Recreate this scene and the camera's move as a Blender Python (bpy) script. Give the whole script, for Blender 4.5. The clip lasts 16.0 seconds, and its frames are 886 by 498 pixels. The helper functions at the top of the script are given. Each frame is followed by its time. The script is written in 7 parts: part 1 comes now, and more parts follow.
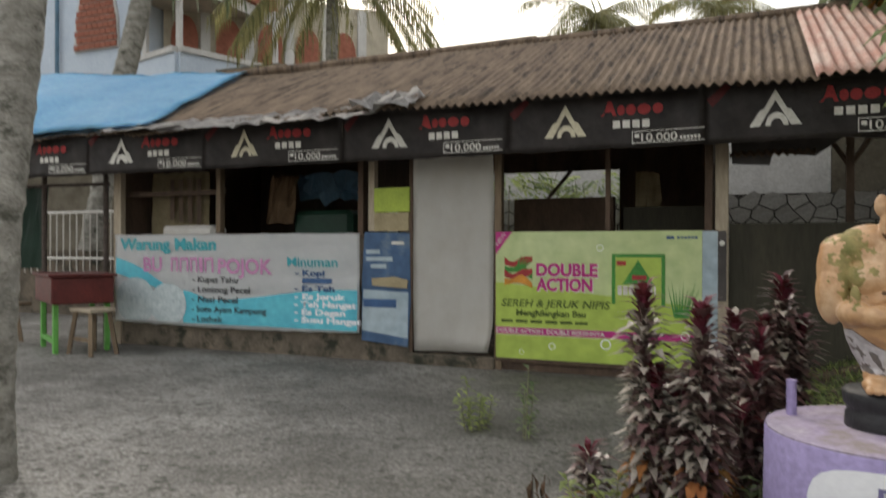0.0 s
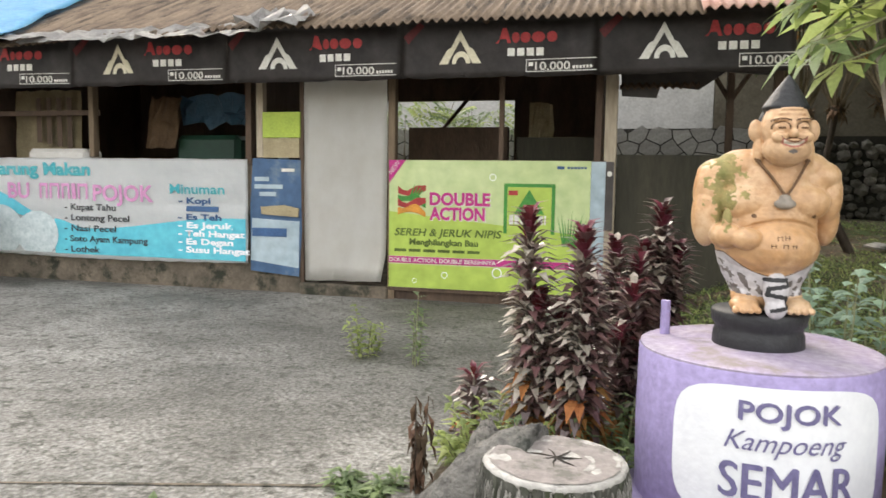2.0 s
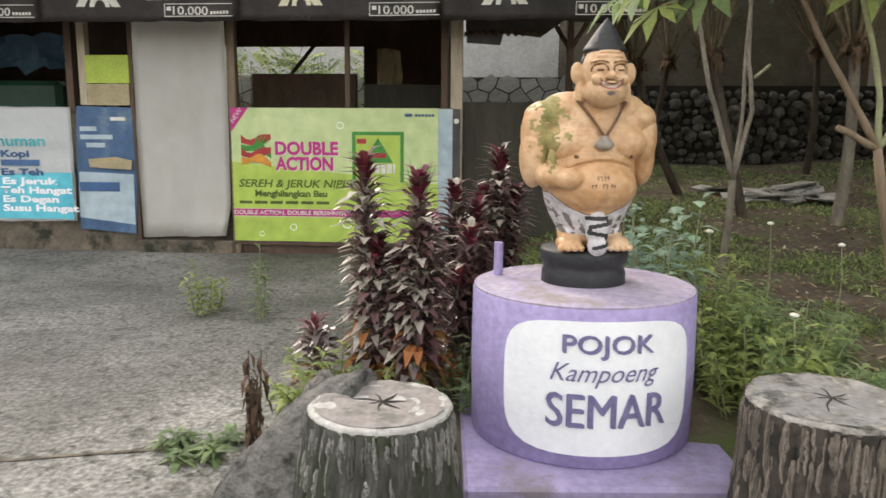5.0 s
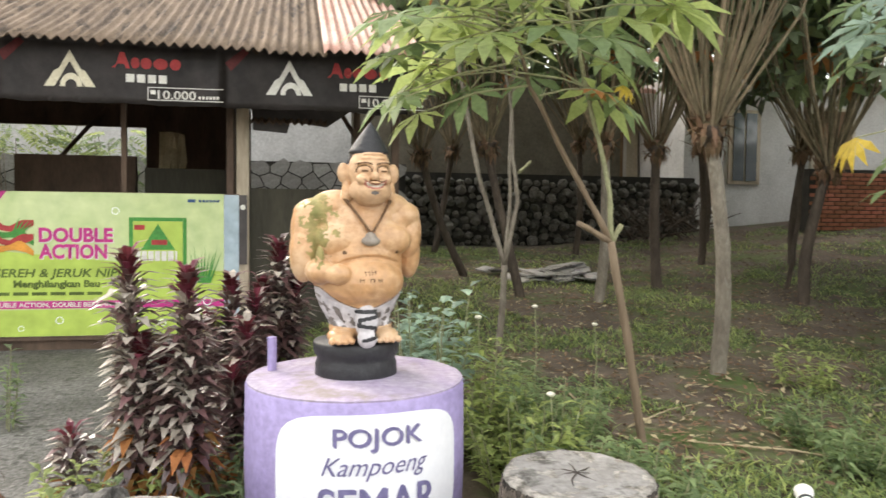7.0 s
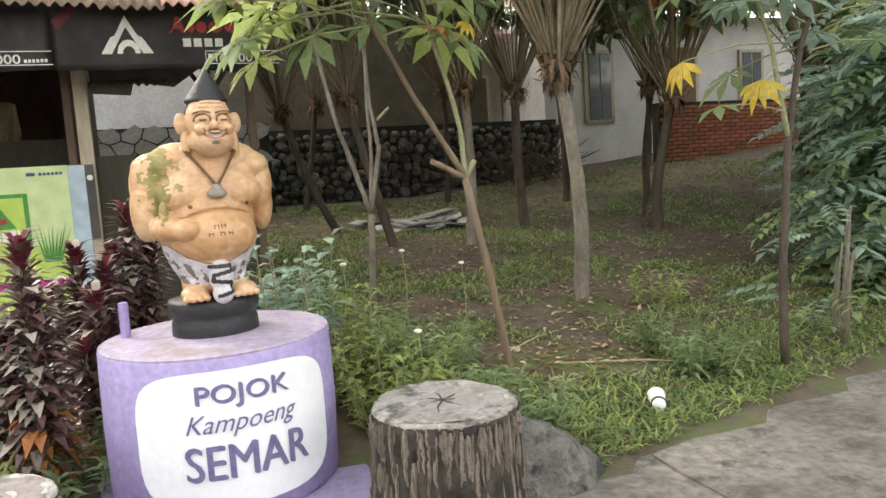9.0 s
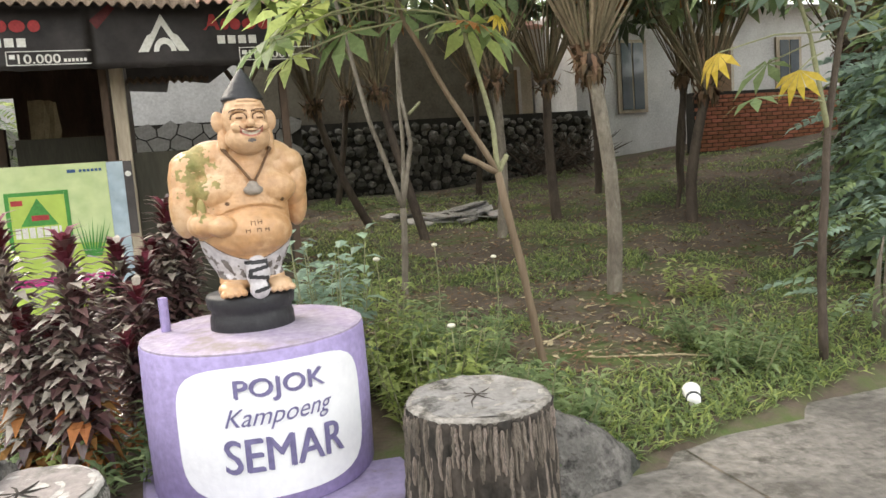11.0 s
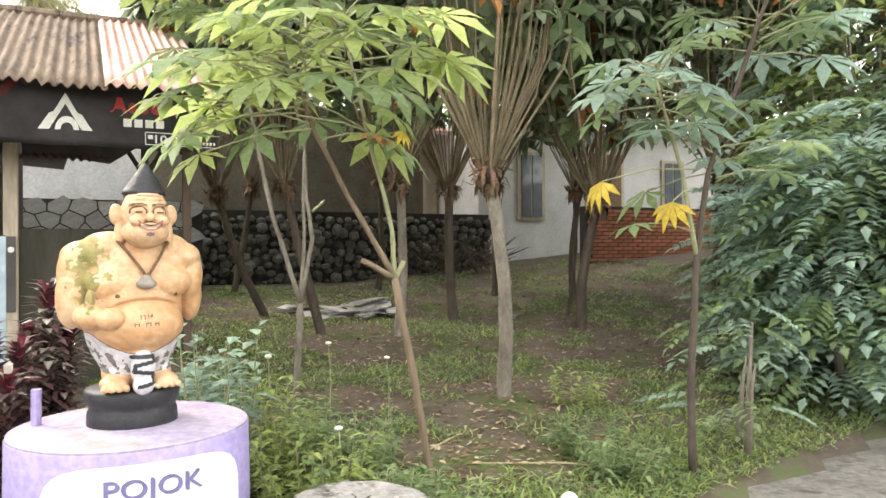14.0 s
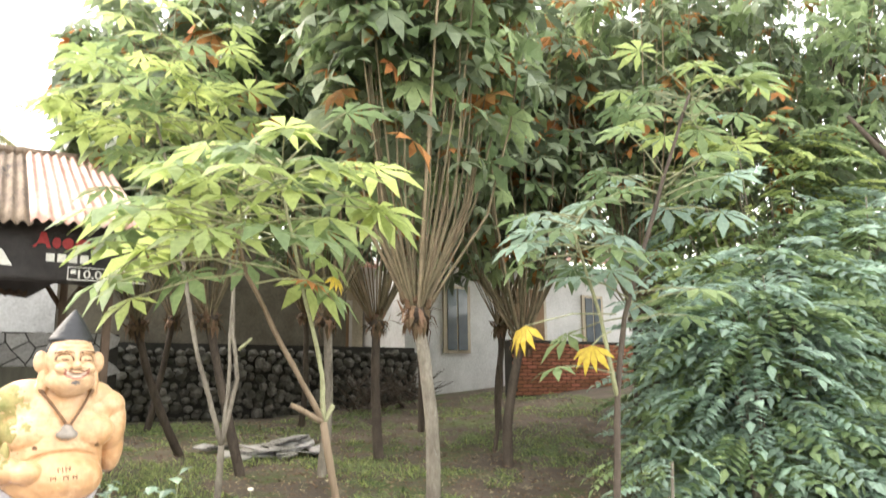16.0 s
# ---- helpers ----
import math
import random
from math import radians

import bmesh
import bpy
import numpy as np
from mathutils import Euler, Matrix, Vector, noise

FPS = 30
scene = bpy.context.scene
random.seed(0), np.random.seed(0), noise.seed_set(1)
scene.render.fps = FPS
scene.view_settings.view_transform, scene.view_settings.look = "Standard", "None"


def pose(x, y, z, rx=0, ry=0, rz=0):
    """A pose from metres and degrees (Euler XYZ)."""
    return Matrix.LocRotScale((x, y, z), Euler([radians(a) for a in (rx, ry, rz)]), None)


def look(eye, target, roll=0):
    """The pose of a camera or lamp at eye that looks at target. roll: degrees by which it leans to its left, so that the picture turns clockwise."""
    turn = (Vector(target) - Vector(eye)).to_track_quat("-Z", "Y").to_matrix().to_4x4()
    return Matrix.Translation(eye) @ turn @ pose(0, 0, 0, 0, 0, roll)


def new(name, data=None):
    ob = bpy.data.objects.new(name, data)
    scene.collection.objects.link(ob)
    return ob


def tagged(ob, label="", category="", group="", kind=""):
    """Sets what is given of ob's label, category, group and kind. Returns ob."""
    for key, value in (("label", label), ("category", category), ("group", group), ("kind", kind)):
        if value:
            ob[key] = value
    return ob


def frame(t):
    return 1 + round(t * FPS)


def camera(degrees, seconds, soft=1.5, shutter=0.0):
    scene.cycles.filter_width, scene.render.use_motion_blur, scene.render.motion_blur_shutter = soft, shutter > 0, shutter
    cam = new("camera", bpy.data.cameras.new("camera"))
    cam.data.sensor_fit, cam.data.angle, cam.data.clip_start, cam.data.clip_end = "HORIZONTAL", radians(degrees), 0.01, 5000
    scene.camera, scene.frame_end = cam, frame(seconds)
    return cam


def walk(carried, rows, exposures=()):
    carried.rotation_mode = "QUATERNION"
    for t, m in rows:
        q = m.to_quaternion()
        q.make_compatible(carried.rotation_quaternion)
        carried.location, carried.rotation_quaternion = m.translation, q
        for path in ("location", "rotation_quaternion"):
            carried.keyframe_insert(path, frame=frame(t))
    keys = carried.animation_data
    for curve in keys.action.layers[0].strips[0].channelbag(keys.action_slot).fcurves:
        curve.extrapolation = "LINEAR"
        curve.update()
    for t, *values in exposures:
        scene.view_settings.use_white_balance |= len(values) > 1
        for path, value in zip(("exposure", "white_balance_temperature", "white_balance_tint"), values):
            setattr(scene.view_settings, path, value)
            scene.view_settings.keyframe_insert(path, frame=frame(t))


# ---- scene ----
cam = camera(62.2, 16.0, shutter=0.5)
PATH = [
    (0, (1.285, 0.876, 1.025), (0.511, 2.72, 1.023), 0.1),
    (0.3, (1.279, 0.894, 1.008), (0.545, 2.752, 0.925), 0.9),
    (0.5, (1.276, 0.905, 0.997), (0.563, 2.772, 0.913), 1.4),
    (1, (1.287, 0.94, 0.983), (0.606, 2.814, 0.82), 1.6),
    (1.5, (1.289, 0.938, 0.986), (0.688, 2.84, 0.837), 1.2),
    (2, (1.305, 0.961, 0.983), (0.796, 2.886, 0.802), 0.8),
    (2.5, (1.327, 0.968, 0.979), (0.873, 2.906, 0.783), -0.2),
    (3, (1.346, 0.975, 0.978), (1.027, 2.941, 0.788), 0.3),
    (3.2, (1.347, 0.984, 0.97), (1.09, 2.951, 0.713), 0.9),
    (5.5, (1.448, 1.024, 0.96), (1.405, 2.998, 0.644), -0.3),
    (6, (1.519, 1.003, 0.995), (1.798, 2.956, 0.665), -2.1),
    (6.5, (1.531, 0.956, 1.016), (1.95, 2.909, 0.913), 0.1),
    (7, (1.498, 0.973, 1.017), (1.89, 2.933, 0.927), 0.6),
    (7.5, (1.43, 1.008, 0.972), (1.589, 2.995, 0.806), 1.3),
    (8, (1.473, 1.004, 0.975), (1.778, 2.966, 0.737), -0.3),
    (8.5, (1.532, 0.957, 0.958), (2.088, 2.858, 0.684), -3.6),
    (9, (1.578, 0.945, 0.961), (2.275, 2.807, 0.745), -3.7),
    (9.2, (1.577, 0.965, 0.948), (2.245, 2.833, 0.695), -4.0),
    (11.3, (1.568, 0.937, 0.983), (2.184, 2.827, 0.763), -4.2),
    (11.5, (1.572, 0.937, 0.988), (2.209, 2.822, 0.787), -3.7),
    (12, (1.583, 0.92, 0.988), (2.214, 2.811, 0.821), -4.6),
    (12.5, (1.59, 0.91, 0.991), (2.236, 2.797, 0.844), -5.2),
    (13, (1.603, 0.895, 0.992), (2.302, 2.765, 0.878), -5.3),
    (13.5, (1.607, 0.877, 1.014), (2.416, 2.705, 0.951), -2.9),
    (14, (1.558, 0.85, 1.025), (2.437, 2.646, 1.035), -0.4),
    (14.5, (1.519, 0.803, 1.003), (2.439, 2.578, 1.035), 0.6),
    (15, (1.515, 0.782, 1.035), (2.505, 2.514, 1.179), -0.7),
    (15.5, (1.502, 0.782, 1.051), (2.559, 2.463, 1.287), 0.1),
    (16, (1.491, 0.769, 1.081), (2.533, 2.438, 1.439), -0.5),
]
EXPOSURES = [(0, 0.15), (0.3, 0.6), (0.6, 0.98), (1.5, 1.22), (3, 1.15), (5.5, 1.0), (6.2, 1.12), (7, 1.42), (8, 1.25), (9, 1.32), (12.5, 1.5), (14, 1.9), (16, 2.25)]
walk(cam, [(t, look(eye, target, roll)) for t, eye, target, roll in PATH], EXPOSURES)

# ---- light ----
world = bpy.data.worlds.new("world")
scene.world = world
world.use_nodes = True
wn = world.node_tree
sky = wn.nodes.new("ShaderNodeTexSky")
sky.sky_type, sky.sun_disc = "NISHITA", False
SUN_EL, SUN_AZ = 38.0, -35.0
sky.sun_elevation, sky.sun_rotation = radians(SUN_EL), radians(SUN_AZ)
sky.air_density, sky.dust_density, sky.ozone_density = 1.4, 4.0, 0.6
haze = wn.nodes.new("ShaderNodeMixRGB")
haze.inputs[0].default_value = 0.6
haze.inputs[2].default_value = (10.0, 9.7, 9.2, 1)
wn.links.new(sky.outputs[0], haze.inputs[1])
bg = wn.nodes["Background"]
bg.inputs[1].default_value = 0.15
wn.links.new(haze.outputs[0], bg.inputs[0])
sun_data = bpy.data.lights.new("sun", "SUN")
sun_data.energy, sun_data.angle, sun_data.color = 0.7, radians(10), (1.0, 0.93, 0.82)
sun = new("sun", sun_data)
el, az = radians(SUN_EL), radians(SUN_AZ)
to_sun = Vector((math.sin(az) * math.cos(el), math.cos(az) * math.cos(el), math.sin(el)))
sun.matrix_world = look((0, 0, 20), Vector((0, 0, 20)) - to_sun)


# ---- materials ----
def mat(name, base, dark=None, scale=6.0, rough=0.75, bump=0.2, fine=60.0, metal=0.0, spec=0.3, island=0.0, translucent=0.0, stretch=(1, 1, 1), stain=None, stain_scale=1.5, stain_at=0.55, coords="Object", random_ob=0.0, grit=0.35):
    """Two scales of noise between base and dark, a stain colour with patches of its own, fine relief."""
    m = bpy.data.materials.new(name)
    m.use_nodes = True
    t = m.node_tree
    n, l = t.nodes, t.links
    b = n["Principled BSDF"]
    b.inputs["Roughness"].default_value, b.inputs["Metallic"].default_value = rough, metal
    b.inputs["Specular IOR Level"].default_value = spec
    tc = n.new("ShaderNodeTexCoord")
    mp = n.new("ShaderNodeMapping")
    mp.inputs["Scale"].default_value = stretch
    l.new(tc.outputs[coords], mp.inputs[0])
    big = n.new("ShaderNodeTexNoise")
    big.inputs["Scale"].default_value, big.inputs["Detail"].default_value = scale, 6
    big.inputs["Roughness"].default_value = 0.65
    small = n.new("ShaderNodeTexNoise")
    small.inputs["Scale"].default_value, small.inputs["Detail"].default_value = fine, 4
    for q in (big, small):
        l.new(mp.outputs[0], q.inputs["Vector"])
    dark = dark or [c * 0.6 for c in base]
    ramp = n.new("ShaderNodeValToRGB")
    ramp.color_ramp.elements[0].position, ramp.color_ramp.elements[1].position = 0.33, 0.66
    ramp.color_ramp.elements[0].color, ramp.color_ramp.elements[1].color = (*dark, 1), (*base, 1)
    l.new(big.outputs[0], ramp.inputs[0])
    out = ramp.outputs[0]
    fm = n.new("ShaderNodeMixRGB")
    fm.blend_type = "OVERLAY"
    fm.inputs[0].default_value = grit
    l.new(out, fm.inputs[1])
    l.new(small.outputs[0], fm.inputs[2])
    out = fm.outputs[0]
    if stain:
        sn = n.new("ShaderNodeTexNoise")
        sn.inputs["Scale"].default_value, sn.inputs["Detail"].default_value, sn.inputs["Roughness"].default_value = stain_scale, 8, 0.7
        l.new(mp.outputs[0], sn.inputs["Vector"])
        sr = n.new("ShaderNodeValToRGB")
        sr.color_ramp.elements[0].position, sr.color_ramp.elements[1].position = stain_at, stain_at + 0.12
        l.new(sn.outputs[0], sr.inputs[0])
        sm = n.new("ShaderNodeMixRGB")
        l.new(sr.outputs[0], sm.inputs[0])
        l.new(out, sm.inputs[1])
        sm.inputs[2].default_value = (*stain, 1)
        out = sm.outputs[0]
    if island or random_ob:
        src = n.new("ShaderNodeObjectInfo") if random_ob else n.new("ShaderNodeNewGeometry")
        rnd = src.outputs["Random"] if random_ob else src.outputs["Random Per Island"]
        hs = n.new("ShaderNodeHueSaturation")
        mr = n.new("ShaderNodeMapRange")
        k = random_ob or island
        mr.inputs["To Min"].default_value, mr.inputs["To Max"].default_value = 1 - k, 1 + k
        l.new(rnd, mr.inputs["Value"])
        l.new(mr.outputs[0], hs.inputs["Value"])
        mh = n.new("ShaderNodeMapRange")
        mh.inputs["To Min"].default_value, mh.inputs["To Max"].default_value = 0.5 + 0.035 * k, 0.5 - 0.035 * k
        l.new(rnd, mh.inputs["Value"])
        l.new(mh.outputs[0], hs.inputs["Hue"])
        l.new(out, hs.inputs["Color"])
        out = hs.outputs[0]
    l.new(out, b.inputs["Base Color"])
    if bump:
        bp = n.new("ShaderNodeBump")
        bp.inputs["Strength"].default_value, bp.inputs["Distance"].default_value = bump, 0.02
        ad = n.new("ShaderNodeMath")
        l.new(big.outputs[0], ad.inputs[0])
        l.new(small.outputs[0], ad.inputs[1])
        l.new(ad.outputs[0], bp.inputs["Height"])
        l.new(bp.outputs[0], b.inputs["Normal"])
    if translucent:
        tr = n.new("ShaderNodeBsdfTranslucent")
        mx = n.new("ShaderNodeMixShader")
        mx.inputs[0].default_value = translucent
        br = n.new("ShaderNodeHueSaturation")
        br.inputs["Value"].default_value, br.inputs["Saturation"].default_value = 1.55, 0.95
        l.new(out, br.inputs["Color"])
        l.new(br.outputs[0], tr.inputs[0])
        l.new(b.outputs[0], mx.inputs[1])
        l.new(tr.outputs[0], mx.inputs[2])
        l.new(mx.outputs[0], n["Material Output"].inputs[0])
    return m


M = {}
M["concrete"] = mat("concrete", (0.42, 0.405, 0.38), (0.125, 0.12, 0.108), 0.8, 0.62, 0.9, 38, stain=(0.08, 0.078, 0.064), stain_scale=16, stain_at=0.51, grit=0.9)
# damp moss has darkened the concrete beside the planting bed; coarse grit shows everywhere
ct = M["concrete"].node_tree
cb = ct.nodes["Principled BSDF"]
bare = cb.inputs["Base Color"].links[0].from_socket
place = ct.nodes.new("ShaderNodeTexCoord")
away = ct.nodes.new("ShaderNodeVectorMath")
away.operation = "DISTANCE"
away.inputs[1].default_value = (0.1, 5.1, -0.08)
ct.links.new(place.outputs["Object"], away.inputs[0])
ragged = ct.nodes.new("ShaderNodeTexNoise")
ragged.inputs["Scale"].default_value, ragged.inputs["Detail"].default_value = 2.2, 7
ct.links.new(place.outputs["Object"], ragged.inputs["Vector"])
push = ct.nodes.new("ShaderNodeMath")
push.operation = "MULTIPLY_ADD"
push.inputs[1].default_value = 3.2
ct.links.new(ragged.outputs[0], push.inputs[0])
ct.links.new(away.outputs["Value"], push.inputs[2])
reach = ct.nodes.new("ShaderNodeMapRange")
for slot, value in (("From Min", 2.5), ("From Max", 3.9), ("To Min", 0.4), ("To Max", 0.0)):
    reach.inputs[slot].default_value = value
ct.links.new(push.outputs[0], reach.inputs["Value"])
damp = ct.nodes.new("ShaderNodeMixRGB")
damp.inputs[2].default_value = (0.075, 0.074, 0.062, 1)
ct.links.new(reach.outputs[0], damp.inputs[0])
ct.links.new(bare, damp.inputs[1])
speck = ct.nodes.new("ShaderNodeTexNoise")
speck.inputs["Scale"].default_value, speck.inputs["Detail"].default_value = 48, 5
ct.links.new(place.outputs["Object"], speck.inputs["Vector"])
tone_ramp = ct.nodes.new("ShaderNodeValToRGB")
tone_ramp.color_ramp.elements[0].position, tone_ramp.color_ramp.elements[1].position = 0.4, 0.62
tone_ramp.color_ramp.elements[0].color, tone_ramp.color_ramp.elements[1].color = (0.5, 0.49, 0.46, 1), (1, 1, 1, 1)
ct.links.new(speck.outputs[0], tone_ramp.inputs[0])
grit_mix = ct.nodes.new("ShaderNodeMixRGB")
grit_mix.blend_type = "MULTIPLY"
grit_mix.inputs[0].default_value = 0.85
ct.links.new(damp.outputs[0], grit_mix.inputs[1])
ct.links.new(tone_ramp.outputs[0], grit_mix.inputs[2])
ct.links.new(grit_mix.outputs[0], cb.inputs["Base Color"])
M["path_concrete"] = mat("path_concrete", (0.21, 0.192, 0.17), (0.11, 0.1, 0.087), 2.2, 0.85, 0.8, 30, stain=(0.075, 0.068, 0.055), stain_scale=8, stain_at=0.52, grit=0.7)
M["soil"] = mat("soil", (0.135, 0.105, 0.077), (0.065, 0.05, 0.038), 2.2, 0.95, 0.6, 35, stain=(0.075, 0.105, 0.03), stain_scale=1.4, stain_at=0.5)
M["cream"] = mat("cream_plaster", (0.52, 0.47, 0.37), (0.36, 0.32, 0.25), 2, 0.9, 0.15, 30, stain=(0.2, 0.18, 0.14), stain_at=0.6)
# pale colour that carries the white sky sheen on purple leaves
M["leaf_sheen"] = mat("sheen_leaf", (0.46, 0.42, 0.36), (0.32, 0.27, 0.22), 8, 0.45, 0.1, 60, island=0.3, translucent=0.2)
# dirty cream plaster, its colour darkened further than the dirt alone
M["darkened_dirty_plaster"] = mat("darkened_dirty_plaster", (0.18, 0.158, 0.12), (0.095, 0.082, 0.06), 1.5, 0.9, 0.15, 30, stain=(0.1, 0.09, 0.07), stain_at=0.56)
M["bark_pale"] = mat("bark_pale", (0.43, 0.36, 0.3), (0.17, 0.135, 0.11), 14, 0.9, 0.7, 70, stretch=(1, 1, 0.3), stain=(0.075, 0.07, 0.06), stain_scale=4, stain_at=0.53, random_ob=0.4, coords="Object")
M["bark_fleck"] = mat("bark_fleck", (0.46, 0.44, 0.4), (0.1, 0.096, 0.085), 9, 0.9, 0.7, 70, stain=(0.045, 0.047, 0.036), stain_scale=3, stain_at=0.5, random_ob=0.5)
M["stump_edge"] = mat("stump_edge", (0.42, 0.39, 0.35), (0.13, 0.118, 0.1), 22, 0.9, 0.6, 70, stain=(0.06, 0.055, 0.045), stain_scale=9, stain_at=0.52)
M["bark_moss"] = mat("bark_moss", (0.1, 0.098, 0.083), (0.024, 0.025, 0.019), 22, 0.9, 0.9, 70, stretch=(1.3, 1.3, 0.35), stain=(0.04, 0.046, 0.026), stain_scale=8, stain_at=0.5)
M["root_bark"] = mat("root_bark", (0.25, 0.235, 0.215), (0.03, 0.029, 0.026), 14, 0.9, 1.0, 60, stain=(0.05, 0.052, 0.045), stain_scale=7, stain_at=0.5)
M["bark_groove"] = mat("bark_groove", (0.075, 0.062, 0.052), (0.022, 0.02, 0.017), 12, 0.95, 0.4)
M["white_panel"] = mat("white_panel", (0.84, 0.815, 0.76), (0.74, 0.71, 0.65), 1.6, 0.5, 0.08, 5, stretch=(1, 1, 0.8), stain=(0.42, 0.38, 0.3), stain_scale=3, stain_at=0.68)
M["old_wood"] = mat("old_wood", (0.24, 0.18, 0.12), (0.12, 0.085, 0.055), 8, 0.8, 0.3, 60, stretch=(1, 1, 0.15))
M["pale_wood"] = mat("pale_wood", (0.48, 0.41, 0.31), (0.33, 0.27, 0.2), 8, 0.8, 0.25, 60, stretch=(1, 1, 0.15))
M["dark_wood"] = mat("dark_wood", (0.12, 0.08, 0.055), (0.06, 0.04, 0.028), 5, 0.75, 0.2, 50, stretch=(1, 1, 0.3))
M["green_ply"] = mat("weathered_ply", (0.055, 0.05, 0.035), (0.03, 0.028, 0.02), 4, 0.85, 0.2, 50, stretch=(1, 1, 0.2))
M["roof"] = mat("asbestos_roof", (0.235, 0.175, 0.125), (0.105, 0.076, 0.055), 2.6, 0.9, 0.5, 30, stain=(0.05, 0.039, 0.03), stain_scale=2.2, stain_at=0.52, stretch=(4.5, 0.7, 0.7))
M["roof_red"] = mat("painted_roof", (0.55, 0.42, 0.36), (0.42, 0.2, 0.15), 3, 0.7, 0.2, 30, stretch=(2.5, 0.25, 1))
M["zinc"] = mat("crumpled_zinc", (0.5, 0.48, 0.46), (0.25, 0.24, 0.23), 6, 0.5, 0.3, 30, metal=0.35, stain=(0.2, 0.12, 0.07), stain_scale=4, stain_at=0.6)
M["tarp"] = mat("blue_tarpaulin", (0.3, 0.62, 0.86), (0.2, 0.5, 0.78), 3, 0.45, 0.35, 18)
M["banner_black"] = mat("black_banner", (0.075, 0.064, 0.06), (0.04, 0.035, 0.033), 3, 0.42, 0.3, 9, stain=(0.075, 0.066, 0.06), stain_scale=2.5, stain_at=0.58)
M["ink_white"] = mat("ink_white", (0.72, 0.7, 0.64), (0.55, 0.53, 0.47), 6, 0.6, 0)
M["ink_gold"] = mat("ink_pale_gold", (0.66, 0.61, 0.46), (0.52, 0.47, 0.33), 6, 0.6, 0)
M["ink_red"] = mat("ink_red", (0.42, 0.05, 0.05), (0.28, 0.035, 0.035), 6, 0.6, 0)
M["ink_dim_red"] = mat("ink_dim_red", (0.16, 0.03, 0.03), (0.09, 0.02, 0.02), 6, 0.6, 0)
M["vinyl_white"] = mat("white_vinyl", (0.92, 0.93, 0.93), (0.85, 0.87, 0.88), 2.5, 0.5, 0.35, 8, stain=(0.5, 0.52, 0.52), stain_scale=3, stain_at=0.68)
M["ink_teal"] = mat("ink_teal", (0.08, 0.42, 0.46), (0.06, 0.34, 0.4), 4, 0.55, 0)
M["ink_cyan"] = mat("ink_cyan", (0.13, 0.52, 0.62), (0.09, 0.43, 0.55), 3, 0.55, 0.2, 10)
M["ink_pink"] = mat("ink_pink", (0.62, 0.3, 0.5), (0.5, 0.22, 0.42), 4, 0.55, 0)
M["ink_magenta"] = mat("ink_magenta", (0.5, 0.04, 0.22), (0.4, 0.03, 0.18), 4, 0.55, 0)
M["ink_dark"] = mat("ink_dark", (0.05, 0.055, 0.06), None, 4, 0.6, 0)
M["ink_navy"] = mat("ink_navy", (0.06, 0.13, 0.28), None, 4, 0.6, 0)
M["ink_olive"] = mat("ink_olive", (0.11, 0.16, 0.03), None, 4, 0.6, 0)
M["ink_green"] = mat("ink_green", (0.07, 0.28, 0.05), (0.05, 0.2, 0.04), 5, 0.55, 0)
M["ink_orange"] = mat("ink_orange", (0.72, 0.32, 0.05), None, 5, 0.55, 0)
M["vinyl_green"] = mat("green_vinyl", (0.42, 0.54, 0.1), (0.36, 0.47, 0.085), 1.4, 0.5, 0.15, 8)
M["vinyl_pale_green"] = mat("pale_green_vinyl", (0.54, 0.61, 0.33), (0.47, 0.56, 0.25), 1.2, 0.5, 0.15, 8)
M["vinyl_blue"] = mat("blue_vinyl", (0.07, 0.13, 0.24), (0.045, 0.09, 0.17), 2.5, 0.55, 0.2, 9, stain=(0.17, 0.22, 0.26), stain_scale=2.4, stain_at=0.55)
M["vinyl_greyblue"] = mat("greyblue_vinyl", (0.42, 0.5, 0.54), (0.3, 0.38, 0.43), 3, 0.55, 0.2, 9)
M["lime_board"] = mat("lime_board", (0.42, 0.52, 0.08), (0.33, 0.42, 0.07), 4, 0.6, 0.1)
M["cardboard"] = mat("cardboard", (0.42, 0.35, 0.22), (0.3, 0.25, 0.15), 5, 0.9, 0.2)
M["stained_wall"] = mat("stained_wall", (0.2, 0.16, 0.12), (0.075, 0.065, 0.05), 3, 0.9, 0.4, 30, stain=(0.03, 0.032, 0.022), stain_scale=4, stain_at=0.5)
M["purple"] = mat("purple_paint", (0.36, 0.3, 0.52), (0.3, 0.245, 0.44), 3, 0.55, 0.15, 40, stain=(0.22, 0.18, 0.3), stain_scale=4, stain_at=0.6)
M["purple_worn"] = mat("worn_purple", (0.33, 0.28, 0.44), (0.25, 0.21, 0.34), 6, 0.75, 0.3, 40, stain=(0.2, 0.17, 0.2), stain_scale=5, stain_at=0.5)
M["purple_top"] = mat("worn_purple_top", (0.42, 0.37, 0.43), (0.33, 0.27, 0.4), 5, 0.8, 0.25, 40, stain=(0.27, 0.23, 0.22), stain_scale=4, stain_at=0.52)
M["sign_white"] = mat("sign_white_paint", (0.86, 0.86, 0.88), (0.78, 0.78, 0.81), 4, 0.6, 0.1, 40)
M["sign_letter"] = mat("sign_letter_paint", (0.19, 0.17, 0.31), (0.14, 0.125, 0.25), 20, 0.6, 0, 60)
M["skin"] = mat("ochre_paint", (0.56, 0.35, 0.19), (0.46, 0.25, 0.11), 6, 0.34, 0.2, 40, stain=(0.6, 0.41, 0.25), stain_scale=5, stain_at=0.5, spec=0.5)
M["brown_line"] = mat("brown_line", (0.16, 0.085, 0.04), (0.09, 0.05, 0.026), 30, 0.6, 0)
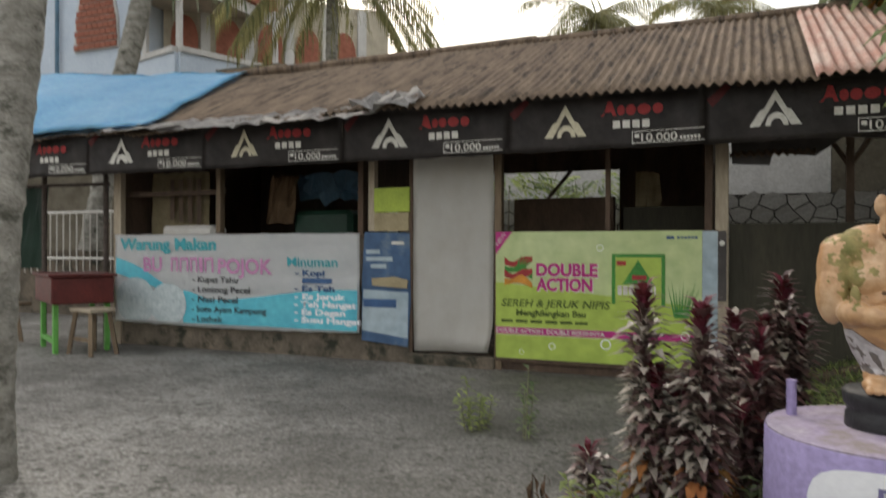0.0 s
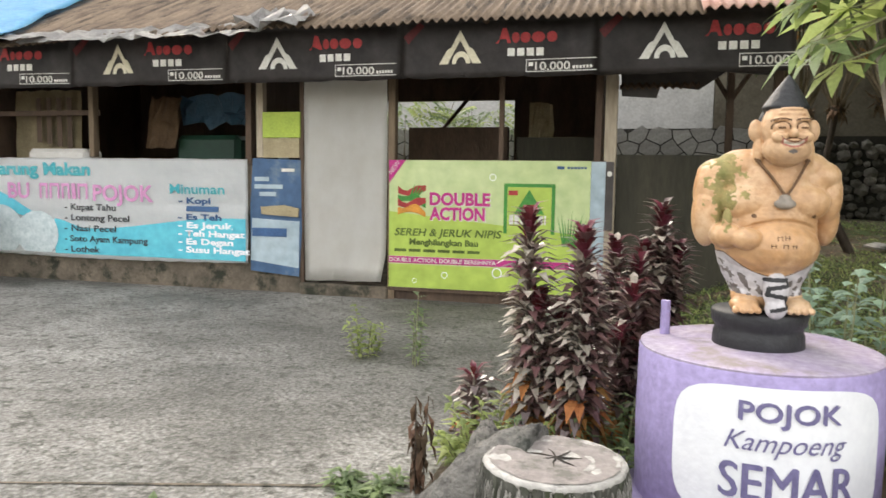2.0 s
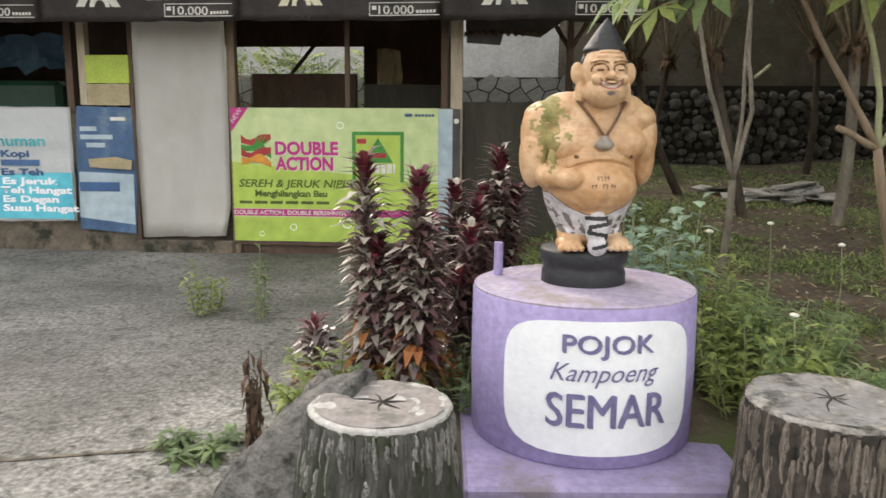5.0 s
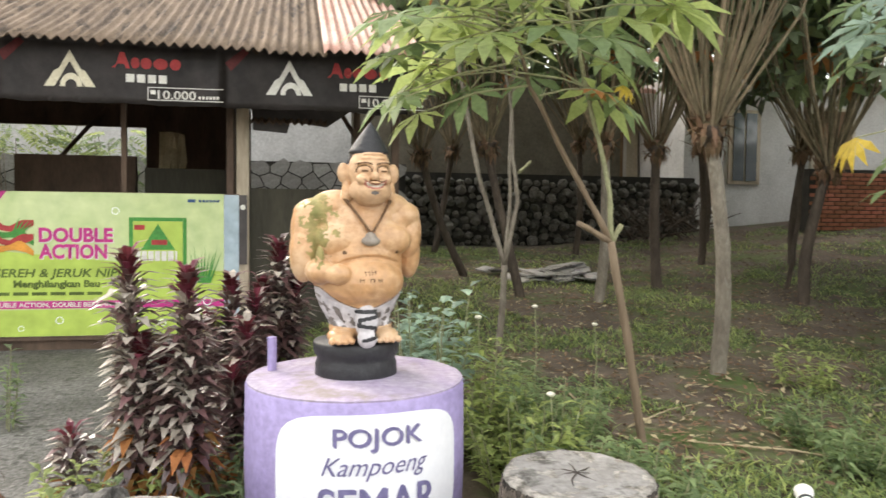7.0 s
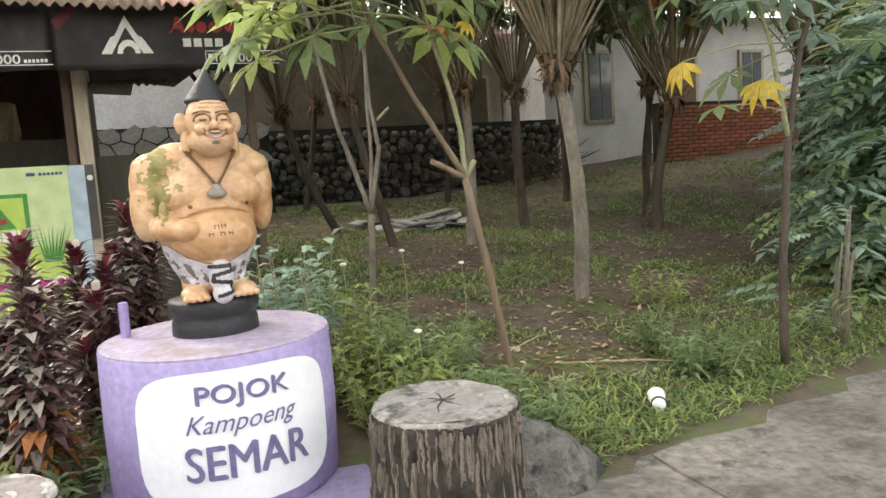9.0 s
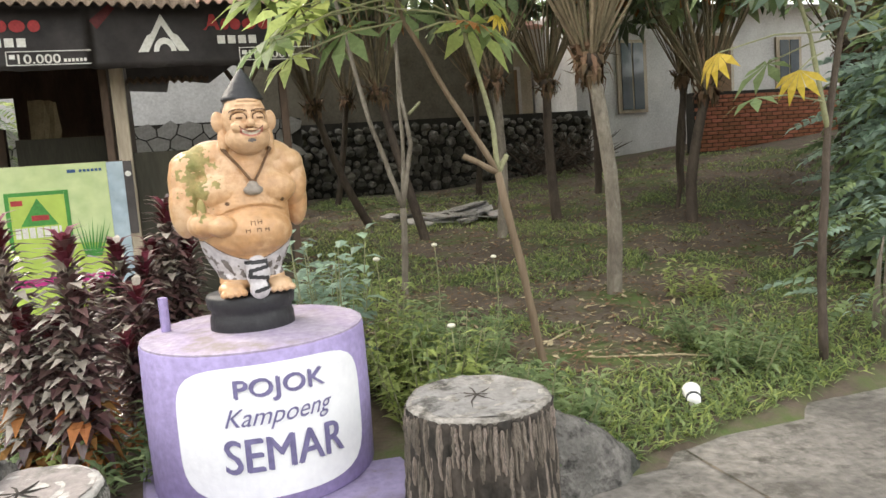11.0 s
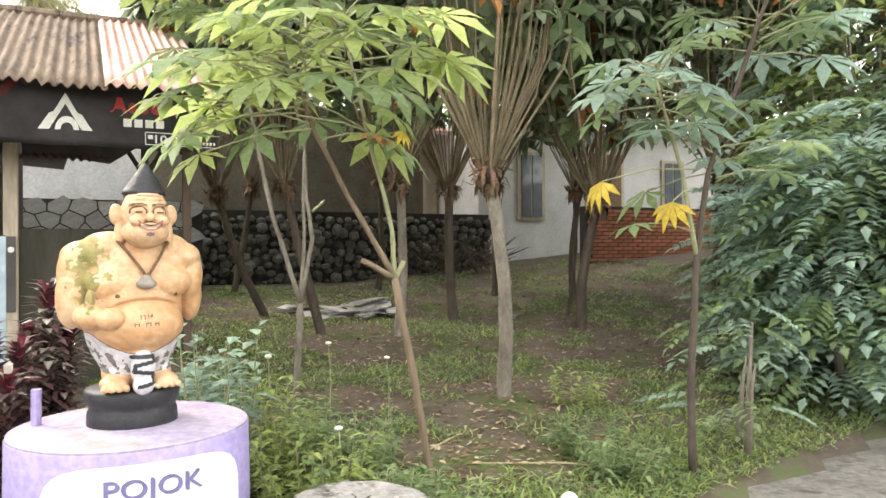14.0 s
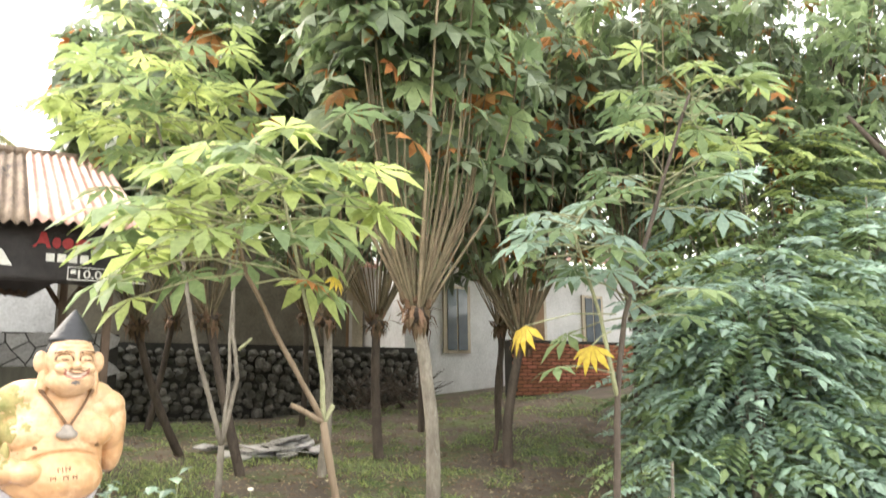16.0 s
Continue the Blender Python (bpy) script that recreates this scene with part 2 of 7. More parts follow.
M["lip"] = mat("faded_red_paint", (0.42, 0.17, 0.12), (0.3, 0.11, 0.08), 30, 0.5, 0)
M["tooth"] = mat("tooth_paint", (0.7, 0.66, 0.55), (0.55, 0.5, 0.4), 30, 0.5, 0)
M["moss"] = mat("mossy_ochre_paint", (0.34, 0.27, 0.11), (0.17, 0.165, 0.055), 16, 0.7, 0.3, 50, stain=(0.46, 0.31, 0.15), stain_scale=14, stain_at=0.55)
M["face"] = mat("pale_face_paint", (0.58, 0.39, 0.24), (0.5, 0.31, 0.17), 14, 0.5, 0.15, 50)
M["black_paint"] = mat("black_paint", (0.035, 0.035, 0.037), (0.02, 0.02, 0.022), 6, 0.5, 0.2, 50, stain=(0.085, 0.085, 0.085), stain_scale=8, stain_at=0.6)
M["cloth_grey"] = mat("grey_cloth_paint", (0.2, 0.175, 0.16), (0.12, 0.105, 0.1), 14, 0.7, 0.2, 50, stain=(0.09, 0.085, 0.085), stain_scale=26, stain_at=0.57)
M["cloth_white"] = mat("white_cloth_paint", (0.56, 0.53, 0.54), (0.4, 0.38, 0.39), 20, 0.65, 0.2, 50)
M["silver"] = mat("dull_grey_paint", (0.3, 0.26, 0.22), (0.18, 0.15, 0.12), 20, 0.5, 0.2, 50)
M["stump_top"] = mat("stump_top", (0.31, 0.275, 0.262), (0.19, 0.168, 0.157), 9, 0.9, 0.4, 50, stain=(0.14, 0.13, 0.115), stain_scale=9, stain_at=0.5)
M["stump_top_dark"] = mat("stump_top_dark", (0.3, 0.285, 0.27), (0.16, 0.15, 0.14), 7, 0.9, 0.4, 50, stain=(0.08, 0.075, 0.066), stain_scale=9, stain_at=0.52)
M["stump_rim"] = mat("stump_rim", (0.5, 0.48, 0.45), (0.26, 0.245, 0.225), 14, 0.9, 0.4, 50, stain=(0.12, 0.11, 0.1), stain_scale=9, stain_at=0.53)
M["stump_bark"] = mat("stump_bark", (0.30, 0.265, 0.22), (0.075, 0.065, 0.052), 9, 0.9, 0.6, 60, stretch=(2.2, 2.2, 0.35), stain=(0.045, 0.045, 0.038), stain_scale=5, stain_at=0.52)
M["stone"] = mat("river_stone", (0.15, 0.14, 0.12), (0.07, 0.066, 0.055), 3, 0.9, 0.4, 30, random_ob=0.45)
M["stone_rest"] = mat("river_stone_rest", (0.15, 0.14, 0.12), (0.07, 0.066, 0.055), 3, 0.9, 0.4, 30, island=0.45)
M["mortar"] = mat("dark_mortar", (0.045, 0.042, 0.036), (0.025, 0.024, 0.02), 5, 0.95, 0.4)
M["pale_stone"] = mat("pale_stone", (0.36, 0.35, 0.33), (0.26, 0.25, 0.23), 4, 0.9, 0.3, 30, random_ob=0.18)
M["brick"] = mat("brick", (0.37, 0.15, 0.085), (0.26, 0.1, 0.06), 6, 0.9, 0.3, 50, random_ob=0.25)
M["white_wall"] = mat("white_wall", (0.6, 0.585, 0.56), (0.44, 0.43, 0.41), 1.5, 0.85, 0.1, 30, stain=(0.36, 0.34, 0.3), stain_scale=1.2, stain_at=0.64)
M["blue_wall"] = mat("pale_blue_wall", (0.55, 0.62, 0.7), (0.47, 0.54, 0.63), 1.2, 0.8, 0.1, 30)
M["terracotta"] = mat("terracotta", (0.34, 0.13, 0.085), (0.23, 0.085, 0.055), 8, 0.85, 0.3, 40)
M["glass"] = mat("dim_glass", (0.12, 0.14, 0.16), None, 2, 0.08, 0, spec=0.6)
M["bark"] = mat("grey_bark", (0.245, 0.215, 0.17), (0.12, 0.1, 0.078), 9, 0.9, 0.6, 60, stretch=(1, 1, 0.5), stain=(0.33, 0.31, 0.26), stain_scale=12, stain_at=0.6)
M["dark_bark"] = mat("dark_bark", (0.105, 0.082, 0.062), (0.05, 0.038, 0.03), 9, 0.9, 0.6, 60, stretch=(1, 1, 0.4))
M["leaf_palm"] = mat("palm_leaf", (0.2, 0.19, 0.075), (0.13, 0.125, 0.05), 6, 0.6, 0.1, 40, island=0.4, translucent=0.4)
M["palm_bark"] = mat("palm_bark", (0.43, 0.41, 0.365), (0.18, 0.17, 0.145), 7, 0.9, 0.9, 50, stretch=(1, 1, 1.6), stain=(0.085, 0.085, 0.065), stain_scale=6, stain_at=0.52)
M["stem_green"] = mat("green_stem", (0.3, 0.31, 0.17), (0.2, 0.19, 0.11), 10, 0.7, 0.2, 60)
M["shoot"] = mat("brown_shoot", (0.25, 0.2, 0.125), (0.13, 0.105, 0.065), 8, 0.85, 0.3, 50, random_ob=0.35)
M["leaf_bright"] = mat("bright_leaf", (0.31, 0.365, 0.125), (0.235, 0.285, 0.095), 8, 0.5, 0.1, 60, island=0.35, translucent=0.5)
M["leaf_mid"] = mat("mid_leaf", (0.2, 0.26, 0.12), (0.145, 0.2, 0.09), 8, 0.5, 0.1, 60, island=0.4, translucent=0.45)
M["leaf_dark"] = mat("dark_leaf", (0.16, 0.195, 0.115), (0.115, 0.145, 0.085), 8, 0.5, 0.1, 60, island=0.4, translucent=0.35)
M["leaf_blue"] = mat("bluish_leaf", (0.29, 0.38, 0.3), (0.22, 0.3, 0.235), 8, 0.45, 0.1, 60, island=0.35, translucent=0.5)
M["leaf_yellow"] = mat("yellow_leaf", (0.55, 0.4, 0.05), (0.42, 0.3, 0.04), 8, 0.55, 0.1, 60, island=0.2, translucent=0.35)
M["leaf_brown"] = mat("dry_leaf", (0.19, 0.125, 0.072), (0.11, 0.07, 0.042), 8, 0.85, 0.2, 60, island=0.45, translucent=0.15)
M["leaf_dead"] = mat("dead_leaf", (0.1, 0.06, 0.035), (0.055, 0.033, 0.02), 8, 0.9, 0.2, 60, island=0.45)
M["leaf_orange"] = mat("withered_leaf", (0.36, 0.17, 0.05), (0.26, 0.11, 0.035), 8, 0.8, 0.2, 60, island=0.4, translucent=0.3)
M["leaf_purple"] = mat("purple_leaf", (0.135, 0.075, 0.068), (0.07, 0.038, 0.036), 8, 0.32, 0.1, 60, spec=0.7, island=0.45, translucent=0.1)
M["leaf_crimson"] = mat("crimson_leaf", (0.15, 0.03, 0.04), (0.09, 0.022, 0.03), 8, 0.35, 0.1, 60, island=0.4, translucent=0.25)
M["grass"] = mat("grass_blade", (0.19, 0.25, 0.1), (0.12, 0.165, 0.065), 4, 0.6, 0, 60, island=0.5, translucent=0.35)
M["petal"] = mat("white_petal", (0.75, 0.72, 0.6), None, 8, 0.6, 0)
M["paper_white"] = mat("paper_white", (0.78, 0.77, 0.74), (0.68, 0.67, 0.64), 10, 0.6, 0.1)
M["rust"] = mat("rusty_steel", (0.13, 0.1, 0.085), (0.06, 0.05, 0.045), 12, 0.7, 0.3, 60, metal=0.4)
M["red_wood"] = mat("red_table_paint", (0.13, 0.028, 0.024), (0.075, 0.018, 0.016), 4, 0.4, 0.15, 40)
M["green_paint"] = mat("green_paint", (0.15, 0.42, 0.09), (0.1, 0.3, 0.06), 8, 0.5, 0.15, 40)
M["plastic_white"] = mat("plastic_white", (0.7, 0.68, 0.64), (0.58, 0.55, 0.5), 5, 0.5, 0.1)
M["plastic_green"] = mat("plastic_green", (0.02, 0.06, 0.038), None, 3, 0.5, 0.1)
M["plastic_blue"] = mat("plastic_blue", (0.1, 0.19, 0.27), None, 3, 0.45, 0.2)
M["kraft"] = mat("kraft_bag", (0.22, 0.14, 0.08), (0.15, 0.095, 0.055), 5, 0.8, 0.2)


# ---- builders ----
JOINED = ("stems", "leaves", "young_leaves", "old_leaves", "crown", "foliage", "dry_leaves", "withered_leaves", "twigs", "fronds", "frond_ribs", "small_print")


def thing(name, label, category, at=(0, 0, 0), group="", kind="", turn=0.0):
    ob = new(name)
    ob.matrix_world = pose(*at, 0, 0, turn)
    ob.empty_display_size = 0.1
    return tagged(ob, label, category, group, kind)


def part(name, bm, material, parent=None, label="", smooth=False):
    """Links a bmesh as one mesh object under a thing or a part."""
    me = bpy.data.meshes.new(name)
    bm.to_mesh(me)
    bm.free()
    return mesh_part(name, me, material, parent, label, smooth)


def mesh_part(name, me, material, parent=None, label="", smooth=False):
    for m in material if isinstance(material, (list, tuple)) else [material]:
        if len(me.materials) < 8:
            me.materials.append(m)
    if smooth:
        me.polygons.foreach_set("use_smooth", [True] * len(me.polygons))
    ob = new(name, me)
    if parent:
        ob.parent = parent
    if label:
        ob["label"] = label
    if name in JOINED:
        ob["kind"] = "stuff"
    return ob


def structure(name, bm, material, label, category, smooth=False):
    return tagged(part(name, bm, material, None, "", smooth), label, category, "", "structure")


def box(bm, x0, y0, z0, x1, y1, z1, bevel=0.0):
    v = [bm.verts.new(p) for p in ((x0, y0, z0), (x1, y0, z0), (x1, y1, z0), (x0, y1, z0), (x0, y0, z1), (x1, y0, z1), (x1, y1, z1), (x0, y1, z1))]
    fs = [bm.faces.new([v[i] for i in q]) for q in ((3, 2, 1, 0), (4, 5, 6, 7), (0, 1, 5, 4), (1, 2, 6, 5), (2, 3, 7, 6), (3, 0, 4, 7))]
    if bevel:
        bmesh.ops.bevel(bm, geom=list({e for f in fs for e in f.edges}), offset=bevel, segments=1, affect="EDGES")
    return bm


def B(*a, bevel=0.0):
    return box(bmesh.new(), *a, bevel=bevel)


def tube(bm, pts, radii, seg=7, cap=True):
    """A tapered limb through the points."""
    pts = [Vector(p) for p in pts]
    if not isinstance(radii, (list, tuple)):
        radii = [radii] * len(pts)
    rings, side = [], None
    for i, p in enumerate(pts):
        d = (pts[min(i + 1, len(pts) - 1)] - pts[max(i - 1, 0)]).normalized()
        side = (Vector((0, 0, 1)) if abs(d.z) < 0.9 else Vector((1, 0, 0))) if side is None else side
        u = d.cross(side).normalized()
        w = d.cross(u)
        side = -w if side.dot(-w) > 0 else w
        u = d.cross(side).normalized()
        w = u.cross(d)
        rings.append([bm.verts.new(p + radii[i] * (math.cos(a) * u + math.sin(a) * w)) for a in [2 * math.pi * k / seg for k in range(seg)]])
    for a, b in zip(rings, rings[1:]):
        for k in range(seg):
            bm.faces.new((a[k], a[(k + 1) % seg], b[(k + 1) % seg], b[k]))
    if cap:
        bm.faces.new(rings[0][::-1])
        bm.faces.new(rings[-1])
    return bm


def lathe(bm, profile, seg=48, wobble=None):
    rings = []
    for r, z in profile:
        ring = []
        for k in range(seg):
            a = 2 * math.pi * k / seg
            rr = r * (wobble(a, z) if wobble else 1)
            ring.append(bm.verts.new((rr * math.cos(a), rr * math.sin(a), z)))
        rings.append(ring)
    for a, b in zip(rings, rings[1:]):
        for k in range(seg):
            bm.faces.new((a[k], a[(k + 1) % seg], b[(k + 1) % seg], b[k]))
    bm.faces.new(rings[0][::-1])
    bm.faces.new(rings[-1])
    return bm


def plate(bm, outline, y0, y1):
    """A flat shape in x and z with a front at y0 and a back at y1."""
    f = [bm.verts.new((x, y0, z)) for x, z in outline]
    b = [bm.verts.new((x, y1, z)) for x, z in outline]
    n = len(f)
    bm.faces.new(f)
    bm.faces.new(b[::-1])
    for i in range(n):
        bm.faces.new((f[i], b[i], b[(i + 1) % n], f[(i + 1) % n]))
    return bm


def words(text, size, width=None, shear=0.0, bold=0.0, space=1.0):
    """The outline of a line of writing as a mesh in x and z, from its lower left corner, facing -y."""
    cu = bpy.data.curves.new("words", "FONT")
    cu.body, cu.size, cu.shear, cu.offset, cu.space_character = text, size, shear, bold, space
    cu.fill_mode, cu.resolution_u = "FRONT", 3
    ob = bpy.data.objects.new("words", cu)
    scene.collection.objects.link(ob)
    me = bpy.data.meshes.new_from_object(ob.evaluated_get(bpy.context.evaluated_depsgraph_get()))
    bpy.data.objects.remove(ob)
    bpy.data.curves.remove(cu)
    co = np.empty(len(me.vertices) * 3)
    me.vertices.foreach_get("co", co)
    co = co.reshape(-1, 3)
    co[:, 0] -= co[:, 0].min()
    if width:
        co[:, 0] *= width / co[:, 0].max()
    me.vertices.foreach_set("co", np.stack([co[:, 0], 0 * co[:, 0], co[:, 1]], 1).ravel())
    return me


def lettering(text, x, y, z, size, material, parent, width=None, shear=0.0, bold=0.0, bend=None, name="lettering"):
    me = words(text, size, width, shear, bold)
    co = np.empty(len(me.vertices) * 3)
    me.vertices.foreach_get("co", co)
    co = co.reshape(-1, 3) + (x, y, z)
    if bend:
        co = bend(co)
    me.vertices.foreach_set("co", co.ravel())
    me.update()
    return mesh_part(name, me, material, parent)


class Cloud:
    """Collects many small leaves for one mesh."""

    def __init__(self):
        self.v, self.f = [], []

    def quad_leaf(self, p, d, up, length, width, droop=0.25):
        d, up = Vector(d).normalized(), Vector(up)
        s = d.cross(up)
        s = s.normalized() if s.length > 1e-4 else Vector((1, 0, 0))
        n = s.cross(d)
        i = len(self.v)
        p = Vector(p)
        mid = p + d * length * 0.45 + n * length * 0.08
        tip = p + d * length - n * length * droop
        self.v += [p, mid - s * width / 2 - n * width * 0.12, mid + n * 0.0, mid + s * width / 2 - n * width * 0.12, tip]
        self.f += [(i, i + 2, i + 1), (i, i + 3, i + 2), (i + 1, i + 2, i + 4), (i + 2, i + 3, i + 4)]

    def arched_leaf(self, p, d, up, length, width, droop=0.3):
        d, up = Vector(d).normalized(), Vector(up)
        s = d.cross(up)
        s = s.normalized() if s.length > 1e-4 else Vector((1, 0, 0))
        n = s.cross(d)
        i = len(self.v)
        p = Vector(p)
        self.v.append(p)
        for u, w, r in ((0.28, 0.38, 0.08), (0.6, 0.46, 0.04)):
            m = p + d * length * u + n * length * r
            self.v += [m - s * width * w + n * width * 0.1, m, m + s * width * w + n * width * 0.1]
        self.v.append(p + d * length * 0.95 - n * length * droop)
        self.f += [(i, i + 2, i + 1), (i, i + 3, i + 2), (i + 1, i + 2, i + 5, i + 4), (i + 2, i + 3, i + 6, i + 5), (i + 4, i + 5, i + 7), (i + 5, i + 6, i + 7)]

    def palmate(self, p, d, up, size, lobes=7, width=0.3, droop=0.2, fan=125):
        d, up = Vector(d).normalized(), Vector(up).normalized()
        s = d.cross(up)
        s = s.normalized() if s.length > 1e-4 else Vector((1, 0, 0))
        n = s.cross(d)
        i = len(self.v)
        p = Vector(p)
        self.v.append(p)
        for k in range(lobes):
            a = radians(fan * (2 * k / (lobes - 1) - 1))
            q = math.cos(a) * d + math.sin(a) * s
            r = n.cross(q)
            ln = size * (0.62 + 0.38 * math.cos(a * 0.7)) * random.uniform(0.9, 1.08)
            w = ln * width * 0.5
            j = len(self.v)
            mid = p + q * ln * 0.6 - n * ln * droop * 0.3
            self.v += [mid - r * w, mid + r * w, p + q * ln - n * ln * droop]
            self.f += [(i, j + 1, j), (j, j + 1, j + 2)]

    def pinnate(self, p, d, up, length, pairs=6, leaflet=0.3, width=0.4):
        d, up = Vector(d).normalized(), Vector(up).normalized()
        s = d.cross(up)
        s = s.normalized() if s.length > 1e-4 else Vector((1, 0, 0))
        n = s.cross(d)
        p = Vector(p)
        for k in range(pairs):
            u = (k + 1) / (pairs + 0.5)
            q = p + d * length * u - n * length * 0.35 * u * u
            ln = length * leaflet * (1.1 - 0.5 * abs(u - 0.5))
            for g in (-1, 1):
                self.quad_leaf(q, s * g + d * 0.45 - n * 0.15, n, ln, ln * width, 0.15)
        self.quad_leaf(p + d * length - n * length * 0.35, d - n * 0.5, n, length * leaflet, length * leaflet * width)

    def mesh(self, name):
        me = bpy.data.meshes.new(name)
        me.from_pydata([tuple(v) for v in self.v], [], self.f)
        return me

    def part(self, name, material, parent, label=""):
        return mesh_part(name, self.mesh(name), material, parent, label)


def rnd(a, b):
    return random.uniform(a, b)


def rdir(flat=0.0):
    a, z = rnd(0, 2 * math.pi), rnd(-1, 1) * (1 - flat)
    r = math.sqrt(max(0, 1 - z * z))
    return Vector((r * math.cos(a), r * math.sin(a), z))


# ---- ground ----
GZ = -0.08


def smooth(a, b, x):
    u = min(1.0, max(0.0, (x - a) / (b - a)))
    return u * u * (3 - 2 * u)


def bed_edge(y):
    """Where the courtyard's concrete ends and the planting begins, as x for y."""
    return 0.62 + 0.11 * (y - 3.0)


def pad_edge(x):
    """Where the front concrete ends on the right, as y for x."""
    return 2.95 + 0.225 * (x - 2.7)


def land(x, y):
    """The garden's height: it climbs gently to the back."""
    z = GZ + 0.062 * max(0.0, min(y, 15.0) - 3.0) * smooth(1.3, 2.2, x)
    z += 0.015 - 0.13 * smooth(1.0, 0.6, math.hypot((x - 1.75) / 1.0, (y - 2.75) / 0.75)) * smooth(0.7, 1.0, x)
    z += 0.09 * max(0.0, min(x, 14.0) - 5.5) * smooth(6.0, 10.0, y)
    return z + 0.02 * (noise.noise((x * 1.3, y * 1.3, 0)) + 0.5 * noise.noise((x * 4, y * 4, 3))) * smooth(0.5, 1.5, x)


def ground_z(x, y):
    paved = x < bed_edge(y) - 0.03 or (x > 2.55 and y < pad_edge(x) - 0.03) or y < 2.0
    return GZ - 0.012 if paved else land(x, y)


xs = [-300, -120, -60, -30, -18, -12, -8, -4, -1.5] + [0.0 + 0.14 * i for i in range(72)] + [10.5, 11.5, 13, 16, 22, 35, 60, 120, 300]
ys = [-300, -120, -60, -30, -15, -8, -4, -1, 1] + [1.6 + 0.14 * i for i in range(84)] + [14, 15, 17, 21, 30, 50, 90, 160, 300]
bm = bmesh.new()
grid = [[bm.verts.new((x, y, ground_z(x, y))) for x in xs] for y in ys]
for a, b in zip(grid, grid[1:]):
    for k in range(len(xs) - 1):
        bm.faces.new((a[k], a[k + 1], b[k + 1], b[k]))
ground = structure("ground", bm, M["soil"], "bare brown garden soil with moss and weeds", "ground", True)


def slab(name, outline, top, depth, label, surface="concrete"):
    bm = bmesh.new()
    t = [bm.verts.new((x, y, top)) for x, y in outline]
    b = [bm.verts.new((x, y, top - depth)) for x, y in outline]
    bm.faces.new(t)
    for i in range(len(t)):
        bm.faces.new((t[i], b[i], b[(i + 1) % len(t)], t[(i + 1) % len(t)]))
    bmesh.ops.triangulate(bm, faces=bm.faces[:], ngon_method="EAR_CLIP")
    bmesh.ops.recalc_face_normals(bm, faces=bm.faces[:])
    return structure(name, bm, M[surface], label, "pavement")


def jag(y):
    return 0.05 * noise.noise((y * 2.3, 0, 7)) + 0.025 * noise.noise((y * 9, 0, 2))


edge_pad = [(9 - 0.1 * i, pad_edge(9 - 0.1 * i) + jag(9 - 0.1 * i)) for i in range(65)]
edge_bed = [(bed_edge(2.1 + 0.1 * i) + jag(2.1 + 0.1 * i), 2.1 + 0.1 * i) for i in range(53)]
bm = bmesh.new()
rim = [(2.49, -20.0), (2.49, 2.05), (edge_bed[0][0], 2.051)] + edge_bed + [(1.2, 12.0)]
cols = [[bm.verts.new((x, y, z)) for x, z in ((-40, GZ - 0.07), (-40, GZ), (e, GZ), (e, GZ - 0.07))] for e, y in rim]
for p, q in zip(cols, cols[1:]):
    for i in range(3):
        bm.faces.new((p[i], p[i + 1], q[i + 1], q[i]))
bmesh.ops.recalc_face_normals(bm, faces=bm.faces[:])
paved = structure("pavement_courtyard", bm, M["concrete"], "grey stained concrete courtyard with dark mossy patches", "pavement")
bm = bmesh.new()
rim = [(2.5, edge_pad[-1][1])] + edge_pad[::-1] + [(40.0, pad_edge(9) + 0.2)]
cols = [[bm.verts.new((x, y, z)) for y, z in ((-20, GZ - 0.068), (-20, GZ + 0.002), (e, GZ + 0.002), (e, GZ - 0.068))] for x, e in rim]
for p, q in zip(cols, cols[1:]):
    for i in range(3):
        bm.faces.new((p[i], p[i + 1], q[i + 1], q[i]))
bm.faces.new(cols[0])
bmesh.ops.recalc_face_normals(bm, faces=bm.faces[:])
structure("pavement_path", bm, M["path_concrete"], "brownish weathered concrete path edged by grass", "pavement")


def joint(x0, y0, x1, y1, w=0.012):
    """A dirt-filled joint of the paving."""
    bm = bmesh.new()
    d = Vector((x1 - x0, y1 - y0, 0)).normalized()
    s = Vector((-d.y, d.x, 0)) * w / 2
    n, left, right = 24, [], []
    for k in range(n + 1):
        p = Vector((x0, y0, GZ + 0.004)).lerp(Vector((x1, y1, GZ + 0.004)), k / n)
        q = 0.6 + 0.8 * abs(noise.noise((p.x * 5, p.y * 5, 1)))
        off = d.cross(Vector((0, 0, 1))) * 0.01 * noise.noise((p.x * 3, p.y * 3, 9))
        left.append(bm.verts.new(p + s * q + off))
        right.append(bm.verts.new(p - s * q + off))
    for k in range(n):
        bm.faces.new((right[k], right[k + 1], left[k + 1], left[k]))
    part("joint", bm, M["stained_wall"], paved)


joint(0.56, 3.33, -5.0, 1.8, 0.02)
joint(3.08, 3.03, 3.05, 1.6, 0.012)

# ---- food stall ----
FY, BY = 7.25, 6.77
stall = thing("food_stall", "low roadside food stall with a brown corrugated roof", "food stall")
part("base_wall", B(-5.5, FY + 0.02, GZ - 0.05, -1.74, FY + 0.16, 1.12, bevel=0.01), M["stained_wall"], stall, "stained plinth wall with peeling dark plaster")
part("doorstep", B(-1.74, FY - 0.04, GZ - 0.05, -0.87, FY + 0.3, 0.03, bevel=0.015), M["stained_wall"], stall)
part("front_board", B(-0.87, FY + 0.02, GZ - 0.05, 1.1, FY + 0.1, 1.17), M["dark_wood"], stall)
part("side_board", B(1.12, FY + 0.02, GZ - 0.05, 2.36, FY + 0.08, 1.23), M["green_ply"], stall, "weathered dark plywood board")
